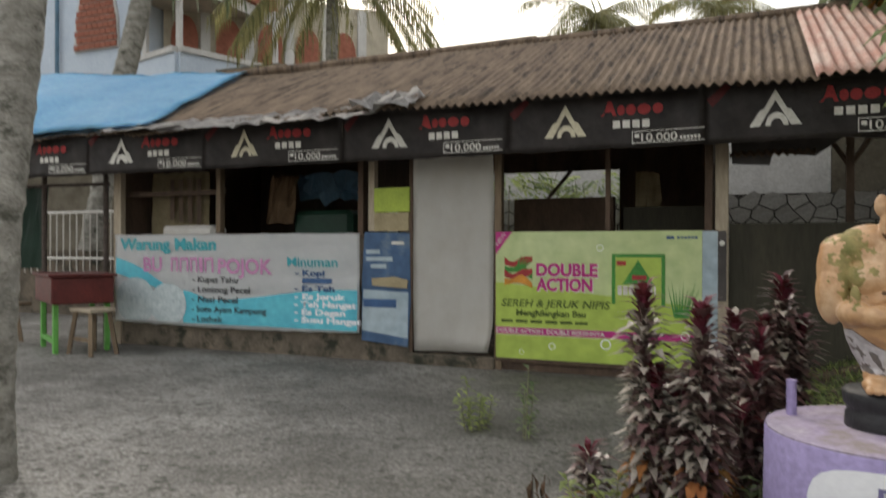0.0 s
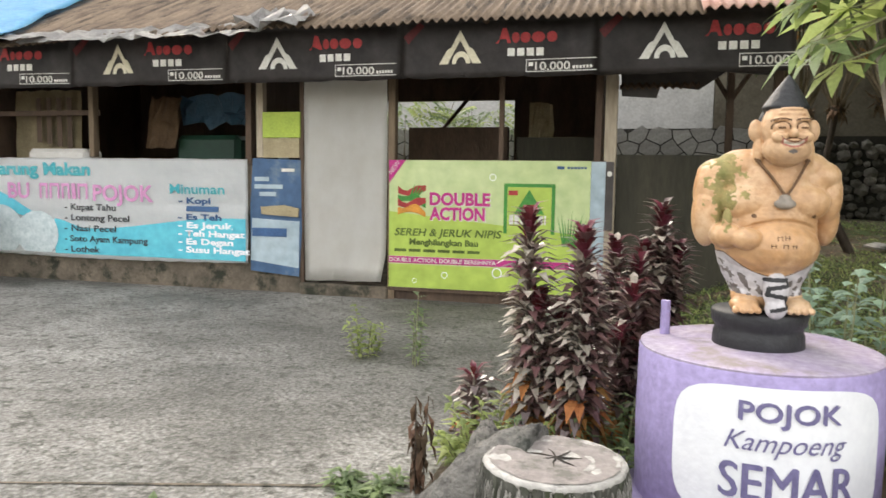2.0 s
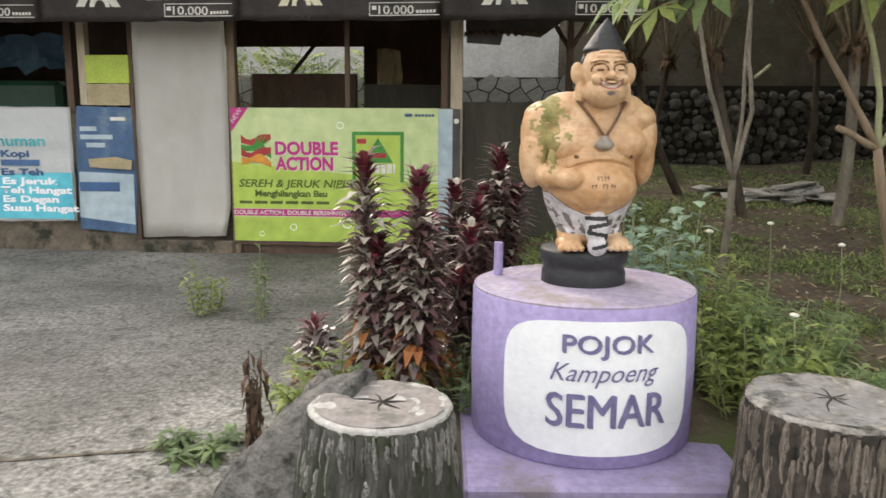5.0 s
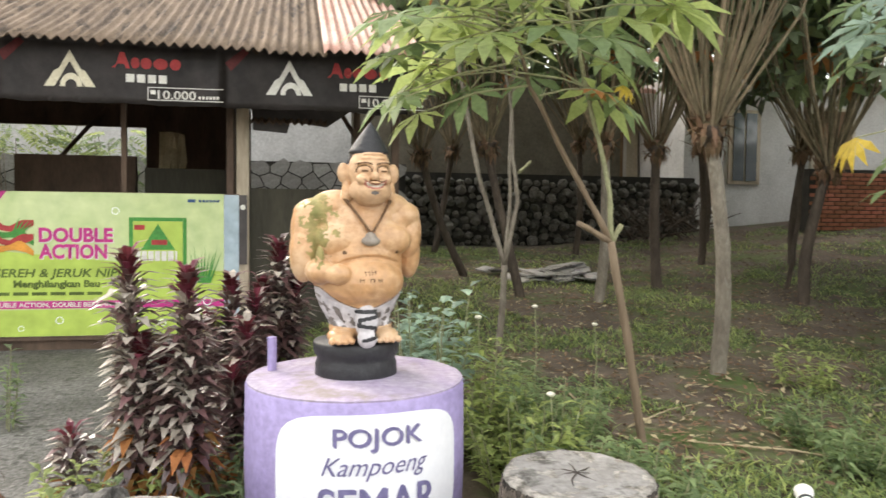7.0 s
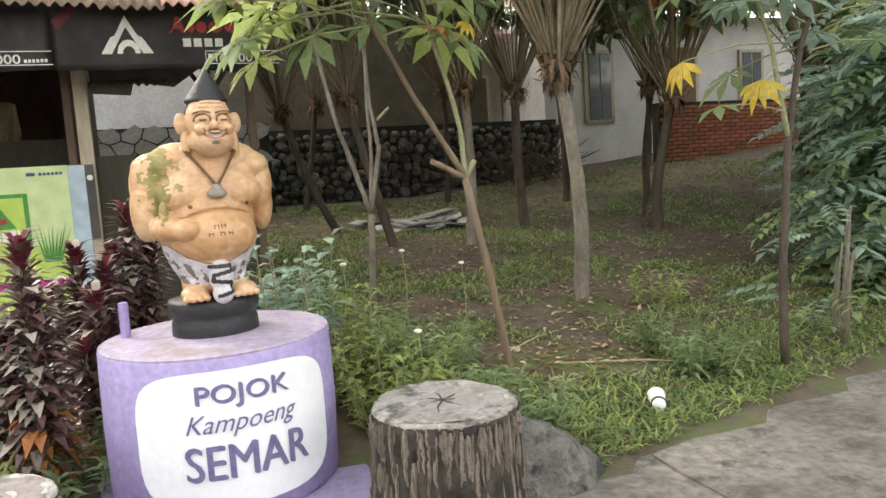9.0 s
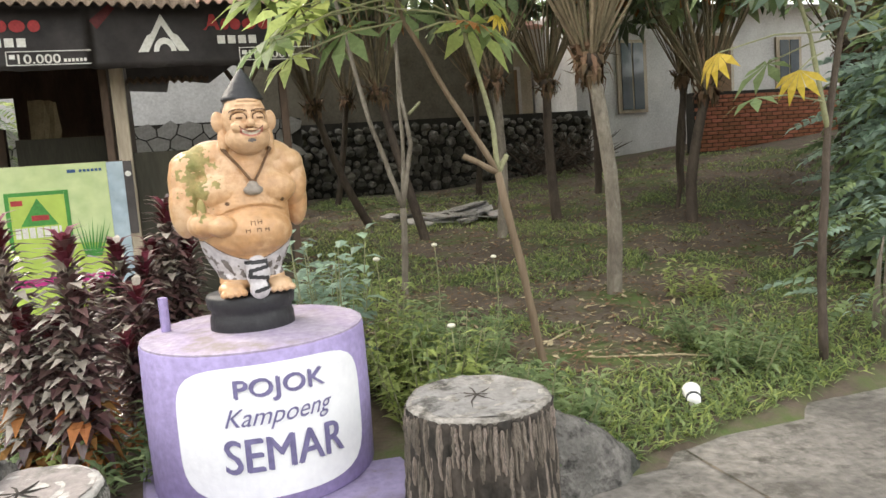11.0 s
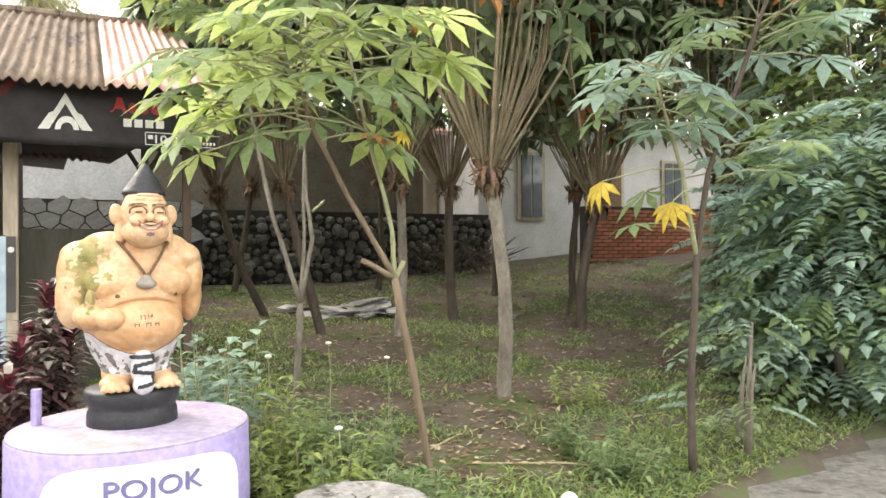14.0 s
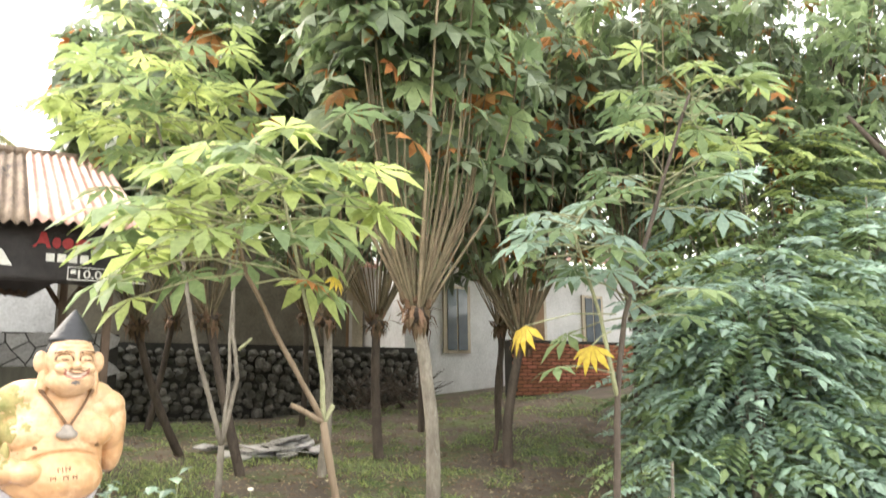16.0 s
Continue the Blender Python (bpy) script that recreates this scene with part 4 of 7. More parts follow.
for dx, m_, y in ((0.007, "ink_white", -0.0105), (0.0, "ink_magenta", -0.0125)):
    lettering("DOUBLE", 0.385 + dx, y, 0.785 - dx, 0.15, M[m_], ad, 0.545, bold=0.006)
    lettering("ACTION", 0.385 + dx, y, 0.655 - dx, 0.15, M[m_], ad, 0.5, bold=0.006)
lettering("SEREH & JERUK NIPIS", 0.06, -0.0115, 0.505, 0.092, M["ink_olive"], ad, 0.98, shear=0.2, bold=0.002)
lettering("Menghilangkan Bau", 0.2, -0.0115, 0.425, 0.075, M["ink_olive"], ad, 0.63, bold=0.003)
for k in range(6):
    part("print_bar", B(0.06 + 0.135 * k, -0.0115, 0.36, 0.17 + 0.135 * k, -0.009, 0.385), M["ink_olive"], ad)
# lemongrass knot with swirling ribbons
for i, (m_, z, tilt) in enumerate((("ink_red", 0.88, 0.03), ("ink_green", 0.8, -0.05), ("ink_red", 0.77, 0.03), ("ink_orange", 0.69, -0.02))):
    bm = bmesh.new()
    pts = [(0.09 + 0.26 * k / 12, z + 0.035 * math.sin(math.pi * k / 12) * (1 if i % 2 else -1) + tilt * k / 12) for k in range(13)]
    bm.faces.new([bm.verts.new((a, -0.011 - i * 0.0015, b)) for a, b in pts] + [bm.verts.new((a, -0.011 - i * 0.0015, b + 0.06 + 0.02 * math.sin(a * 30))) for a, b in pts[::-1]])
    bmesh.ops.triangulate(bm, faces=bm.faces[:])
    part("ribbon_print", bm, M[m_], ad)
for k in range(4):
    bm = bmesh.new()
    bm.faces.new([bm.verts.new((a, -0.0185, b)) for a, b in ((0.2 + 0.02 * k, 0.86), (0.225 + 0.02 * k, 0.86), (0.25 + 0.035 * k, 0.97 - 0.01 * k))])
    part("leaf_print", bm, M["ink_green"], ad)
# soap packet picture
pk = (1.05, 1.49, 0.55, 0.98)
for q in ((pk[0], pk[2], pk[0] + 0.03, pk[3]), (pk[1] - 0.03, pk[2], pk[1], pk[3]), (pk[0] + 0.031, pk[3] - 0.03, pk[1] - 0.031, pk[3])):
    part("packet_border", B(q[0], -0.011, q[1], q[2], -0.009, q[3]), M["ink_green"], ad)
part("packet_field", B(pk[0] + 0.031, -0.0105, pk[2], pk[1] - 0.031, -0.0095, pk[3] - 0.031), M["vinyl_green"], ad)
bm = bmesh.new()
bm.faces.new([bm.verts.new((a, -0.0125, b)) for a, b in ((1.14, 0.72), (1.4, 0.72), (1.27, 0.93))])
part("triangle_print", bm, M["ink_green"], ad)
part("tag_print", B(1.09, -0.0125, 0.88, 1.17, -0.011, 0.92), M["ink_red"], ad)
part("tag_print", B(1.22, -0.015, 0.76, 1.34, -0.013, 0.8), M["ink_red"], ad)
x = 1.1
for w in (0.045, 0.05, 0.05, 0.05, 0.05, 0.055, 0.02):
    part("name_bar", B(x, -0.0145, 0.63, x + w * 0.8, -0.0128, 0.71), M["ink_white"], ad)
    x += w
for k in range(9):
    bm = bmesh.new()
    a = 1.56 + 0.012 * k
    bm.faces.new([bm.verts.new((p, -0.0115 - 0.0006 * k, q)) for p, q in ((a, 0.45), (a + 0.02, 0.45), (a + 0.03 + 0.02 * (k - 4), 0.72 + 0.04 * math.sin(k * 2)))])
    part("leaf_print", bm, M["ink_green"], ad)
part("badge", B(1.5, -0.0115, 1.105, 1.56, -0.009, 1.13), M["ink_navy"], ad)
for k in range(6):
    part("print_bar", B(1.585 + 0.028 * k, -0.0115, 1.107, 1.605 + 0.028 * k, -0.009, 1.127), M["ink_navy"], ad)
for cx, cz, r in ((0.95, 1.03, 0.03), (0.53, 0.16, 0.03), (1.0, 0.2, 0.045), (1.3, 0.13, 0.03), (0.25, 0.1, 0.022), (1.65, 0.3, 0.035)):
    bm = bmesh.new()
    o = [bm.verts.new((cx + r * math.cos(k * math.pi / 10), -0.0125, cz + r * math.sin(k * math.pi / 10))) for k in range(20)]
    q = [bm.verts.new((cx + r * 0.8 * math.cos(k * math.pi / 10), -0.0125, cz + r * 0.8 * math.sin(k * math.pi / 10))) for k in range(20)]
    for k in range(20):
        bm.faces.new((o[k], o[(k + 1) % 20], q[(k + 1) % 20], q[k]))
    part("bubble_print", bm, M["vinyl_white"], ad)

# ---- plinth ----
PX, PY, PR, PT = 1.706, 3.56, 0.38, 0.452
FACE = 4.0
plinth = thing("round_plinth", "lilac-painted round concrete plinth with a white lettered panel", "plinth", (PX, PY, 0), turn=FACE)
part("drum", lathe(bmesh.new(), [(PR - 0.03, -0.08), (PR, -0.05), (PR + 0.004, 0.2), (PR, PT - 0.012), (PR - 0.008, PT - 0.002)], 72), M["purple"], plinth, "", True)
part("top_slab", lathe(bmesh.new(), [(PR - 0.004, PT - 0.006), (PR - 0.004, PT), (PR - 0.015, PT + 0.004), (0.1, PT + 0.012)], 72), M["purple_top"], plinth, "worn dusty lilac top face")
part("foot", B(-0.42, -0.5, GZ - 0.3, 0.45, 0.42, -0.058, bevel=0.012), M["purple_worn"], plinth, "square lilac footing")


def wrap(co, r=PR + 0.008):
    """Lays flat x, z round the drum's front."""
    return np.array([(r * math.sin(x / PR), -r * math.cos(x / PR) + y, z) for x, y, z in co])


def super_round(hw, z0, z1, n=56, p=4.2):
    cz, hh = (z0 + z1) / 2, (z1 - z0) / 2
    out = []
    for k in range(n):
        a = 2 * math.pi * k / n
        c, s = math.cos(a), math.sin(a)
        f = (abs(c) ** p + abs(s) ** p) ** (-1 / p)
        out.append((hw * f * c, cz + hh * f * s))
    return out


bm = bmesh.new()
outer = super_round(0.322, -0.012, 0.412)
prev = None
for g in (0.0, 0.2, 0.4, 0.6, 0.8, 1.0):
    ring = [bm.verts.new(wrap([(x * g + 1e-4 * math.cos(k), 0, 0.2 + (z - 0.2) * g + 1e-4 * math.sin(k))], PR + 0.0065)[0]) for k, (x, z) in enumerate(outer)]
    if prev:
        for k in range(len(ring)):
            bm.faces.new((prev[k], prev[(k + 1) % len(ring)], ring[(k + 1) % len(ring)], ring[k]))
    else:
        bm.faces.new(ring)
    prev = ring
bmesh.ops.recalc_face_normals(bm, faces=bm.faces[:])
part("white_panel", bm, M["sign_white"], plinth, "white painted panel with rounded corners", True)
for dx in (0.0, 0.004):
    lettering("POJOK", -0.125 + dx, 0, 0.316 - dx, 0.08, M["sign_letter"], plinth, 0.277, bend=lambda c: wrap(c, PR + 0.0105 + dx * 0.15))
lettering("Kampoeng", -0.16, 0, 0.226, 0.082, M["sign_letter"], plinth, 0.335, shear=0.4, bend=lambda c: wrap(c, PR + 0.0105))
lettering("SEMAR", -0.17, 0, 0.082, 0.152, M["sign_letter"], plinth, 0.375, bend=lambda c: wrap(c, PR + 0.0105))
lettering("SEMAR", -0.1645, 0, 0.079, 0.152, M["sign_letter"], plinth, 0.375, bend=lambda c: wrap(c, PR + 0.0112), name="lettering_stroke")
part("pipe_stub", tube(bmesh.new(), [(-0.285, 0.12, PT - 0.01), (-0.285, 0.12, PT + 0.125)], 0.017, 10), M["purple"], plinth, "short lilac pipe stub")

# ---- statue ----
bm = bmesh.new()
lathe(bm, [(0.132, 0.0), (0.136, 0.006), (0.134, 0.04), (0.129, 0.05), (0.13, 0.062), (0.139, 0.07), (0.143, 0.1), (0.137, 0.108)], 48)
ring = part("round_block", bm, M["black_paint"], None, "", True)
ring.matrix_world = pose(PX, PY, PT + 0.004, 0, 0, FACE) @ Matrix.Diagonal((1.06, 1.06, 1.15, 1))
tagged(ring, "round black-painted moulded base under the statue", "pedestal block")
BLOBS = [
    # centre, radii, colour: 0 ochre, 1 black, 2 grey cloth, 3 pale face, 4 pendant, 5 white cloth
    ((0, -0.045, 0.215), (0.15, 0.12, 0.1), 0),
    ((-0.105, 0.01, 0.435), (0.095, 0.08, 0.062), 0), ((0.115, 0.01, 0.43), (0.095, 0.08, 0.062), 0),
    ((-0.07, -0.052, 0.362), (0.095, 0.06, 0.066), 0), ((0.08, -0.052, 0.362), (0.095, 0.06, 0.066), 0),
    ((-0.178, 0.0, 0.39), (0.056, 0.07, 0.108), 0), ((-0.193, -0.015, 0.315), (0.047, 0.064, 0.105), 0), ((-0.15, -0.095, 0.255), (0.05, 0.06, 0.045), 0), ((-0.1, -0.138, 0.248), (0.048, 0.035, 0.036), 0), ((-0.155, -0.125, 0.298), (0.015, 0.02, 0.045), 0),
    ((0.178, 0.01, 0.385), (0.052, 0.066, 0.105), 0), ((0.19, 0.03, 0.315), (0.042, 0.058, 0.1), 0), ((0.12, 0.12, 0.26), (0.07, 0.035, 0.035), 0),
    ((0.015, -0.02, 0.49), (0.075, 0.065, 0.05), 0), ((-0.075, 0.005, 0.475), (0.095, 0.075, 0.06), 0), ((0.095, 0.005, 0.472), (0.09, 0.075, 0.06), 0), ((-0.145, 0.005, 0.45), (0.08, 0.075, 0.056), 0), ((0.15, 0.005, 0.445), (0.072, 0.075, 0.056), 0),
    ((0.02, -0.045, 0.6), (0.072, 0.072, 0.085), 3), ((0.02, -0.066, 0.53), (0.073, 0.06, 0.05), 3), ((0.021, -0.085, 0.502), (0.052, 0.042, 0.026), 3),
    ((-0.066, -0.03, 0.59), (0.021, 0.016, 0.036), 3), ((0.106, -0.03, 0.59), (0.021, 0.016, 0.036), 3),
    ((-0.018, -0.108, 0.566), (0.024, 0.018, 0.018), 3), ((0.058, -0.108, 0.566), (0.024, 0.018, 0.018), 3),
    ((0.021, -0.122, 0.576), (0.014, 0.02, 0.015), 3), ((0.02, -0.112, 0.595), (0.009, 0.016, 0.022), 3),
    ((-0.012, -0.104, 0.619), (0.026, 0.015, 0.008), 3), ((0.054, -0.104, 0.619), (0.026, 0.015, 0.008), 3),
    ((-0.012, -0.104, 0.595), (0.017, 0.012, 0.012), 3), ((0.054, -0.104, 0.595), (0.017, 0.012, 0.012), 3), ((0.021, -0.1, 0.638), (0.042, 0.012, 0.006), 3), ((0.021, -0.096, 0.652), (0.036, 0.012, 0.006), 3),
    ((0.021, -0.12, 0.553), (0.034, 0.012, 0.007), 3), ((0.021, -0.118, 0.532), (0.028, 0.012, 0.007), 3),
    ((0.018, 0.02, 0.61), (0.064, 0.045, 0.08), 1),
    ((-0.056, -0.04, 0.52), (0.017, 0.02, 0.05), 0), ((0.096, -0.04, 0.52), (0.017, 0.02, 0.05), 0),
    ((-0.062, -0.025, 0.055), (0.045, 0.055, 0.05), 0), ((0.068, -0.025, 0.055), (0.045, 0.055, 0.05), 0),
    ((-0.075, -0.07, 0.028), (0.046, 0.055, 0.028), 0), ((0.08, -0.07, 0.028), (0.046, 0.055, 0.028), 0),
    ((0.004, -0.118, 0.08), (0.04, 0.026, 0.06), 5), ((0.004, -0.126, 0.025), (0.034, 0.024, 0.035), 5),
    ((0.014, -0.126, 0.358), (0.034, 0.013, 0.018), 4), ((0.014, -0.124, 0.372), (0.02, 0.012, 0.018), 4),
]
for g in (-1, 1):
    for k in range(4):
        BLOBS.append(((0.002 + g * (0.048 + 0.022 * k), -0.118 + 0.002 * (k - 1) ** 2, 0.016), (0.0115, 0.016, 0.012), 0))
# the trunk narrows from the belly to the knees and from the chest to the neck
ZS, RX, RY = [0.05, 0.09, 0.13, 0.17, 0.21, 0.27, 0.34, 0.4, 0.45, 0.48, 0.51], [0.096, 0.112, 0.134, 0.15, 0.158, 0.155, 0.152, 0.155, 0.14, 0.11, 0.07], [0.09, 0.105, 0.12, 0.13, 0.135, 0.13, 0.118, 0.108, 0.095, 0.08, 0.06]
for k in range(36):
    z = 0.05 + 0.46 * k / 35
    BLOBS.append(((0, 0, z), (float(np.interp(z, ZS, RX)), float(np.interp(z, ZS, RY)), 0.05), 0))
for k in range(16):
    u = k / 15
    w = 0.064 * (1 - u) ** 0.8 + 0.006
    BLOBS.append(((0.02 + 0.004 * u, -0.03 - 0.01 * u, 0.662 + 0.088 * u), (w, w * 1.0, 0.018), 1))
BLOBS = [((c[0], c[1] - 0.032 * smooth(0.48, 0.54, c[2]), c[2]), r, k) for c, r, k in BLOBS]
bm = bmesh.new()
for c, r, _ in BLOBS:
    bmesh.ops.create_icosphere(bm, subdivisions=3, radius=1, matrix=Matrix.Translation(c) @ Matrix.Diagonal((*r, 1)))
CORD = [Vector((g * 0.078 * (1 - k / 23) + 0.017, -0.072 - 0.05 * math.sin(k / 23 * 1.6), 0.5 - 0.12 * k / 23)) for k in range(24) for g in (-1, 1)]
for c in CORD:
    bmesh.ops.create_icosphere(bm, subdivisions=1, radius=0.0062, matrix=Matrix.Translation(c))
raw = bpy.data.meshes.new("figure")
bm.to_mesh(raw)
bm.free()
tmp = new("figure", raw)
md = tmp.modifiers.new("remesh", "REMESH")
md.mode, md.voxel_size = "VOXEL", 0.0032
sm = tmp.modifiers.new("smooth", "SMOOTH")
sm.factor, sm.iterations = 0.5, 4
figure = bpy.data.meshes.new_from_object(tmp.evaluated_get(bpy.context.evaluated_depsgraph_get()))
bpy.data.objects.remove(tmp)
figure.materials.clear()
vc = np.empty(len(figure.vertices) * 3)
figure.vertices.foreach_get("co", vc)
vc = vc.reshape(-1, 3)


def fold(p):
    """How far a place lies from the fold between chest and belly."""
    return p[:, 2] - 0.302 + 2.0 * (p[:, 0] - 0.015) ** 2


def near(p, x, z, rx, rz):
    return np.sqrt(((p[:, 0] - x) / rx) ** 2 + ((p[:, 2] - z) / rz) ** 2)


front = (vc[:, 1] < -0.06) & (np.abs(vc[:, 0] - 0.015) < 0.115)
vc[:, 1] += np.where(front, 0.011 * np.exp(-((fold(vc) / 0.006) ** 2)) * np.clip((0.115 - np.abs(vc[:, 0] - 0.015)) / 0.03, 0, 1), 0)
for x in (-0.012, 0.054):
    vc[:, 1] += np.where(vc[:, 1] < -0.07, 0.004 * np.exp(-(((near(vc, x, 0.595, 0.024, 0.019) - 1) / 0.16) ** 2)), 0)
vc[:, 1] += np.where(front, 0.004 * np.exp(-((near(vc, 0.012, 0.172, 0.01, 0.008)) ** 2)), 0)
figure.vertices.foreach_set("co", vc.ravel())
co = np.empty(len(figure.polygons) * 3)
figure.polygons.foreach_get("center", co)
co = co.reshape(-1, 3)
dist = np.stack([np.sqrt((((co - c) / np.array(r)) ** 2).sum(1)) - 1 for c, r, _ in BLOBS], 1) * np.array([min(r) for _, r, _ in BLOBS])
tone = np.array([k for _, _, k in BLOBS])[dist.argmin(1)]
X, Y, Z = co[:, 0], co[:, 1], co[:, 2]
cord = np.zeros(len(co), bool)
for c in CORD:
    cord |= ((co - c) ** 2).sum(1) < 0.0078**2
tone[cord] = 7
grain = np.array([noise.noise(Vector(c) * 30) + 0.8 * noise.noise(Vector(c) * 90) for c in co])
# wrapped cloth: plain hem above, dark strokes below
hem = np.where(Y < 0.02, np.minimum(0.128 + 3.4 * X**2, 0.2), 0.2)
wrap_zone = (tone == 0) & (Z < hem) & (Z > 0.052 + 0.012 * np.abs(X) / 0.1) & (np.hypot(X, Y) > 0.07) & (np.abs(X) < 0.158)
tone[wrap_zone] = 5
tone[wrap_zone & (Z < hem - 0.026) & (np.sin(X * 95 + Z * 150 + 3 * grain) + np.sin(np.abs(X) * 210 - Z * 90) > 0.35)] = 2
tone[wrap_zone & (np.abs(Z - hem) < 0.003)] = 7
# a dark snake-like stroke down the front flap
snake = [(-0.03, 0.118), (0.034, 0.118), (0.037, 0.1), (-0.022, 0.09), (-0.026, 0.07), (0.03, 0.062), (0.034, 0.03), (-0.012, 0.02)]
for (x0, z0), (x1, z1) in zip(snake, snake[1:]):
    t = np.clip(((X - x0) * (x1 - x0) + (Z - z0) * (z1 - z0)) / ((x1 - x0) ** 2 + (z1 - z0) ** 2), 0, 1)
    tone[(np.hypot(X - x0 - t * (x1 - x0), Z - z0 - t * (z1 - z0)) < 0.0065) & (Y < -0.09)] = 1
# moss runs down from one shoulder
tone[(tone == 0) & (grain * 0.9 - 0.25 > np.abs(X + 0.15 + 0.2 * (0.45 - Z) * 0.3) / 0.05 - 1 + np.clip((0.36 - Z) / 0.12, 0, 2)) & (Z > 0.26) & (Z < 0.52) & (Y < 0.06)] = 6
# face
skin3 = (tone == 3) & (Y < -0.07)
for x in (-0.012, 0.054):
    ringed = np.abs(near(co, x, 0.595, 0.023, 0.018) - 1) < 0.1
    tone[skin3 & ringed & (Z > 0.59)] = 7
    tone[skin3 & (near(co, x, 0.594, 0.012, 0.0035) < 1)] = 7
    tone[skin3 & (np.abs(Z - 0.622 + 8 * (X - x) ** 2) < 0.0028) & (np.abs(X - x) < 0.026)] = 7
tone[skin3 & (np.abs(Z - 0.562 + 9 * (X - 0.021) ** 2) < 0.003) & (np.abs(X - 0.021) < 0.022)] = 7
tone[skin3 & (np.abs(Z - 0.541 - 11 * (X - 0.021) ** 2) < 0.009) & (np.abs(X - 0.021) < 0.037)] = 9
tone[skin3 & (np.abs(Z - 0.543 - 11 * (X - 0.021) ** 2) < 0.0042) & (np.abs(X - 0.021) < 0.029)] = 8
tone[skin3 & (np.abs(Z - 0.551 - 11 * (X - 0.021) ** 2) < 0.0018) & (np.abs(X - 0.021) < 0.038)] = 7
tone[skin3 & (near(co, 0.021, 0.521, 0.013, 0.006) < 1)] = 2
tone[(tone == 0) & (np.abs(Y + 0.1) < 0.08) & (Y < -0.08) & (near(co, -0.07, 0.318, 0.008, 0.006) < 1)] = 7
tone[(tone == 0) & (Y < -0.08) & (near(co, 0.115, 0.318, 0.007, 0.006) < 1)] = 7
# scratched marks on the belly
for k, (x, z) in enumerate(((-0.022, 0.226), (0.012, 0.226), (0.04, 0.226), (-0.004, 0.25), (0.018, 0.252))):
    stroke = np.minimum(np.abs(X - x - 0.006), np.minimum(np.abs(X - x + 0.006), np.abs(Z - z - 0.004 * (k % 2))))
    tone[(tone == 0) & (Y < -0.1) & (stroke < 0.0016) & (np.abs(X - x) < 0.008) & (np.abs(Z - z) < 0.007)] = 7
figure.polygons.foreach_set("material_index", tone.astype(np.int32))
figure.polygons.foreach_set("use_smooth", np.ones(len(co), bool))
for k in ("skin", "black_paint", "cloth_grey", "face", "silver", "cloth_white", "moss", "brown_line", "tooth", "lip"):
    figure.materials.append(M[k])
statue = new("statue", figure)
statue.matrix_world = pose(PX + 0.004, PY - 0.02, PT + 0.128, 0, 0, FACE + 4) @ Matrix.Diagonal((1, 1, 0.98, 1))
tagged(statue, "ochre-painted pot-bellied concrete statue with a black topknot and mossy shoulder", "statue")


# ---- tree-stump seats ----
def ridge_mesh(seed):
    """A rough upright sliver of bark, 1 long, lying along z with its back at y = 0."""
    random.seed(seed)
    bm = bmesh.new()
    rows = []
    for k in range(6):
        u = k / 5
        w = 0.5 * math.sin(math.pi * (0.1 + 0.8 * u)) ** 0.6 * rnd(0.75, 1.15)
        d = math.sin(math.pi * (0.08 + 0.84 * u)) ** 0.5 * rnd(0.7, 1.1)
        c = rnd(-0.18, 0.18)
        rows.append([bm.verts.new(p) for p in ((c - w, 0.25, u), (c - w * 0.55, -d * rnd(0.7, 1), u), (c + w * 0.45, -d * rnd(0.7, 1), u), (c + w, 0.25, u))])
    for p, q in zip(rows, rows[1:]):
        for i in range(3):
            bm.faces.new((p[i], p[i + 1], q[i + 1], q[i]))
    bm.faces.new(rows[0][::-1])
    bm.faces.new(rows[-1])
    me = bpy.data.meshes.new("bark_ridge")
    bm.to_mesh(me)
    bm.free()
    return me


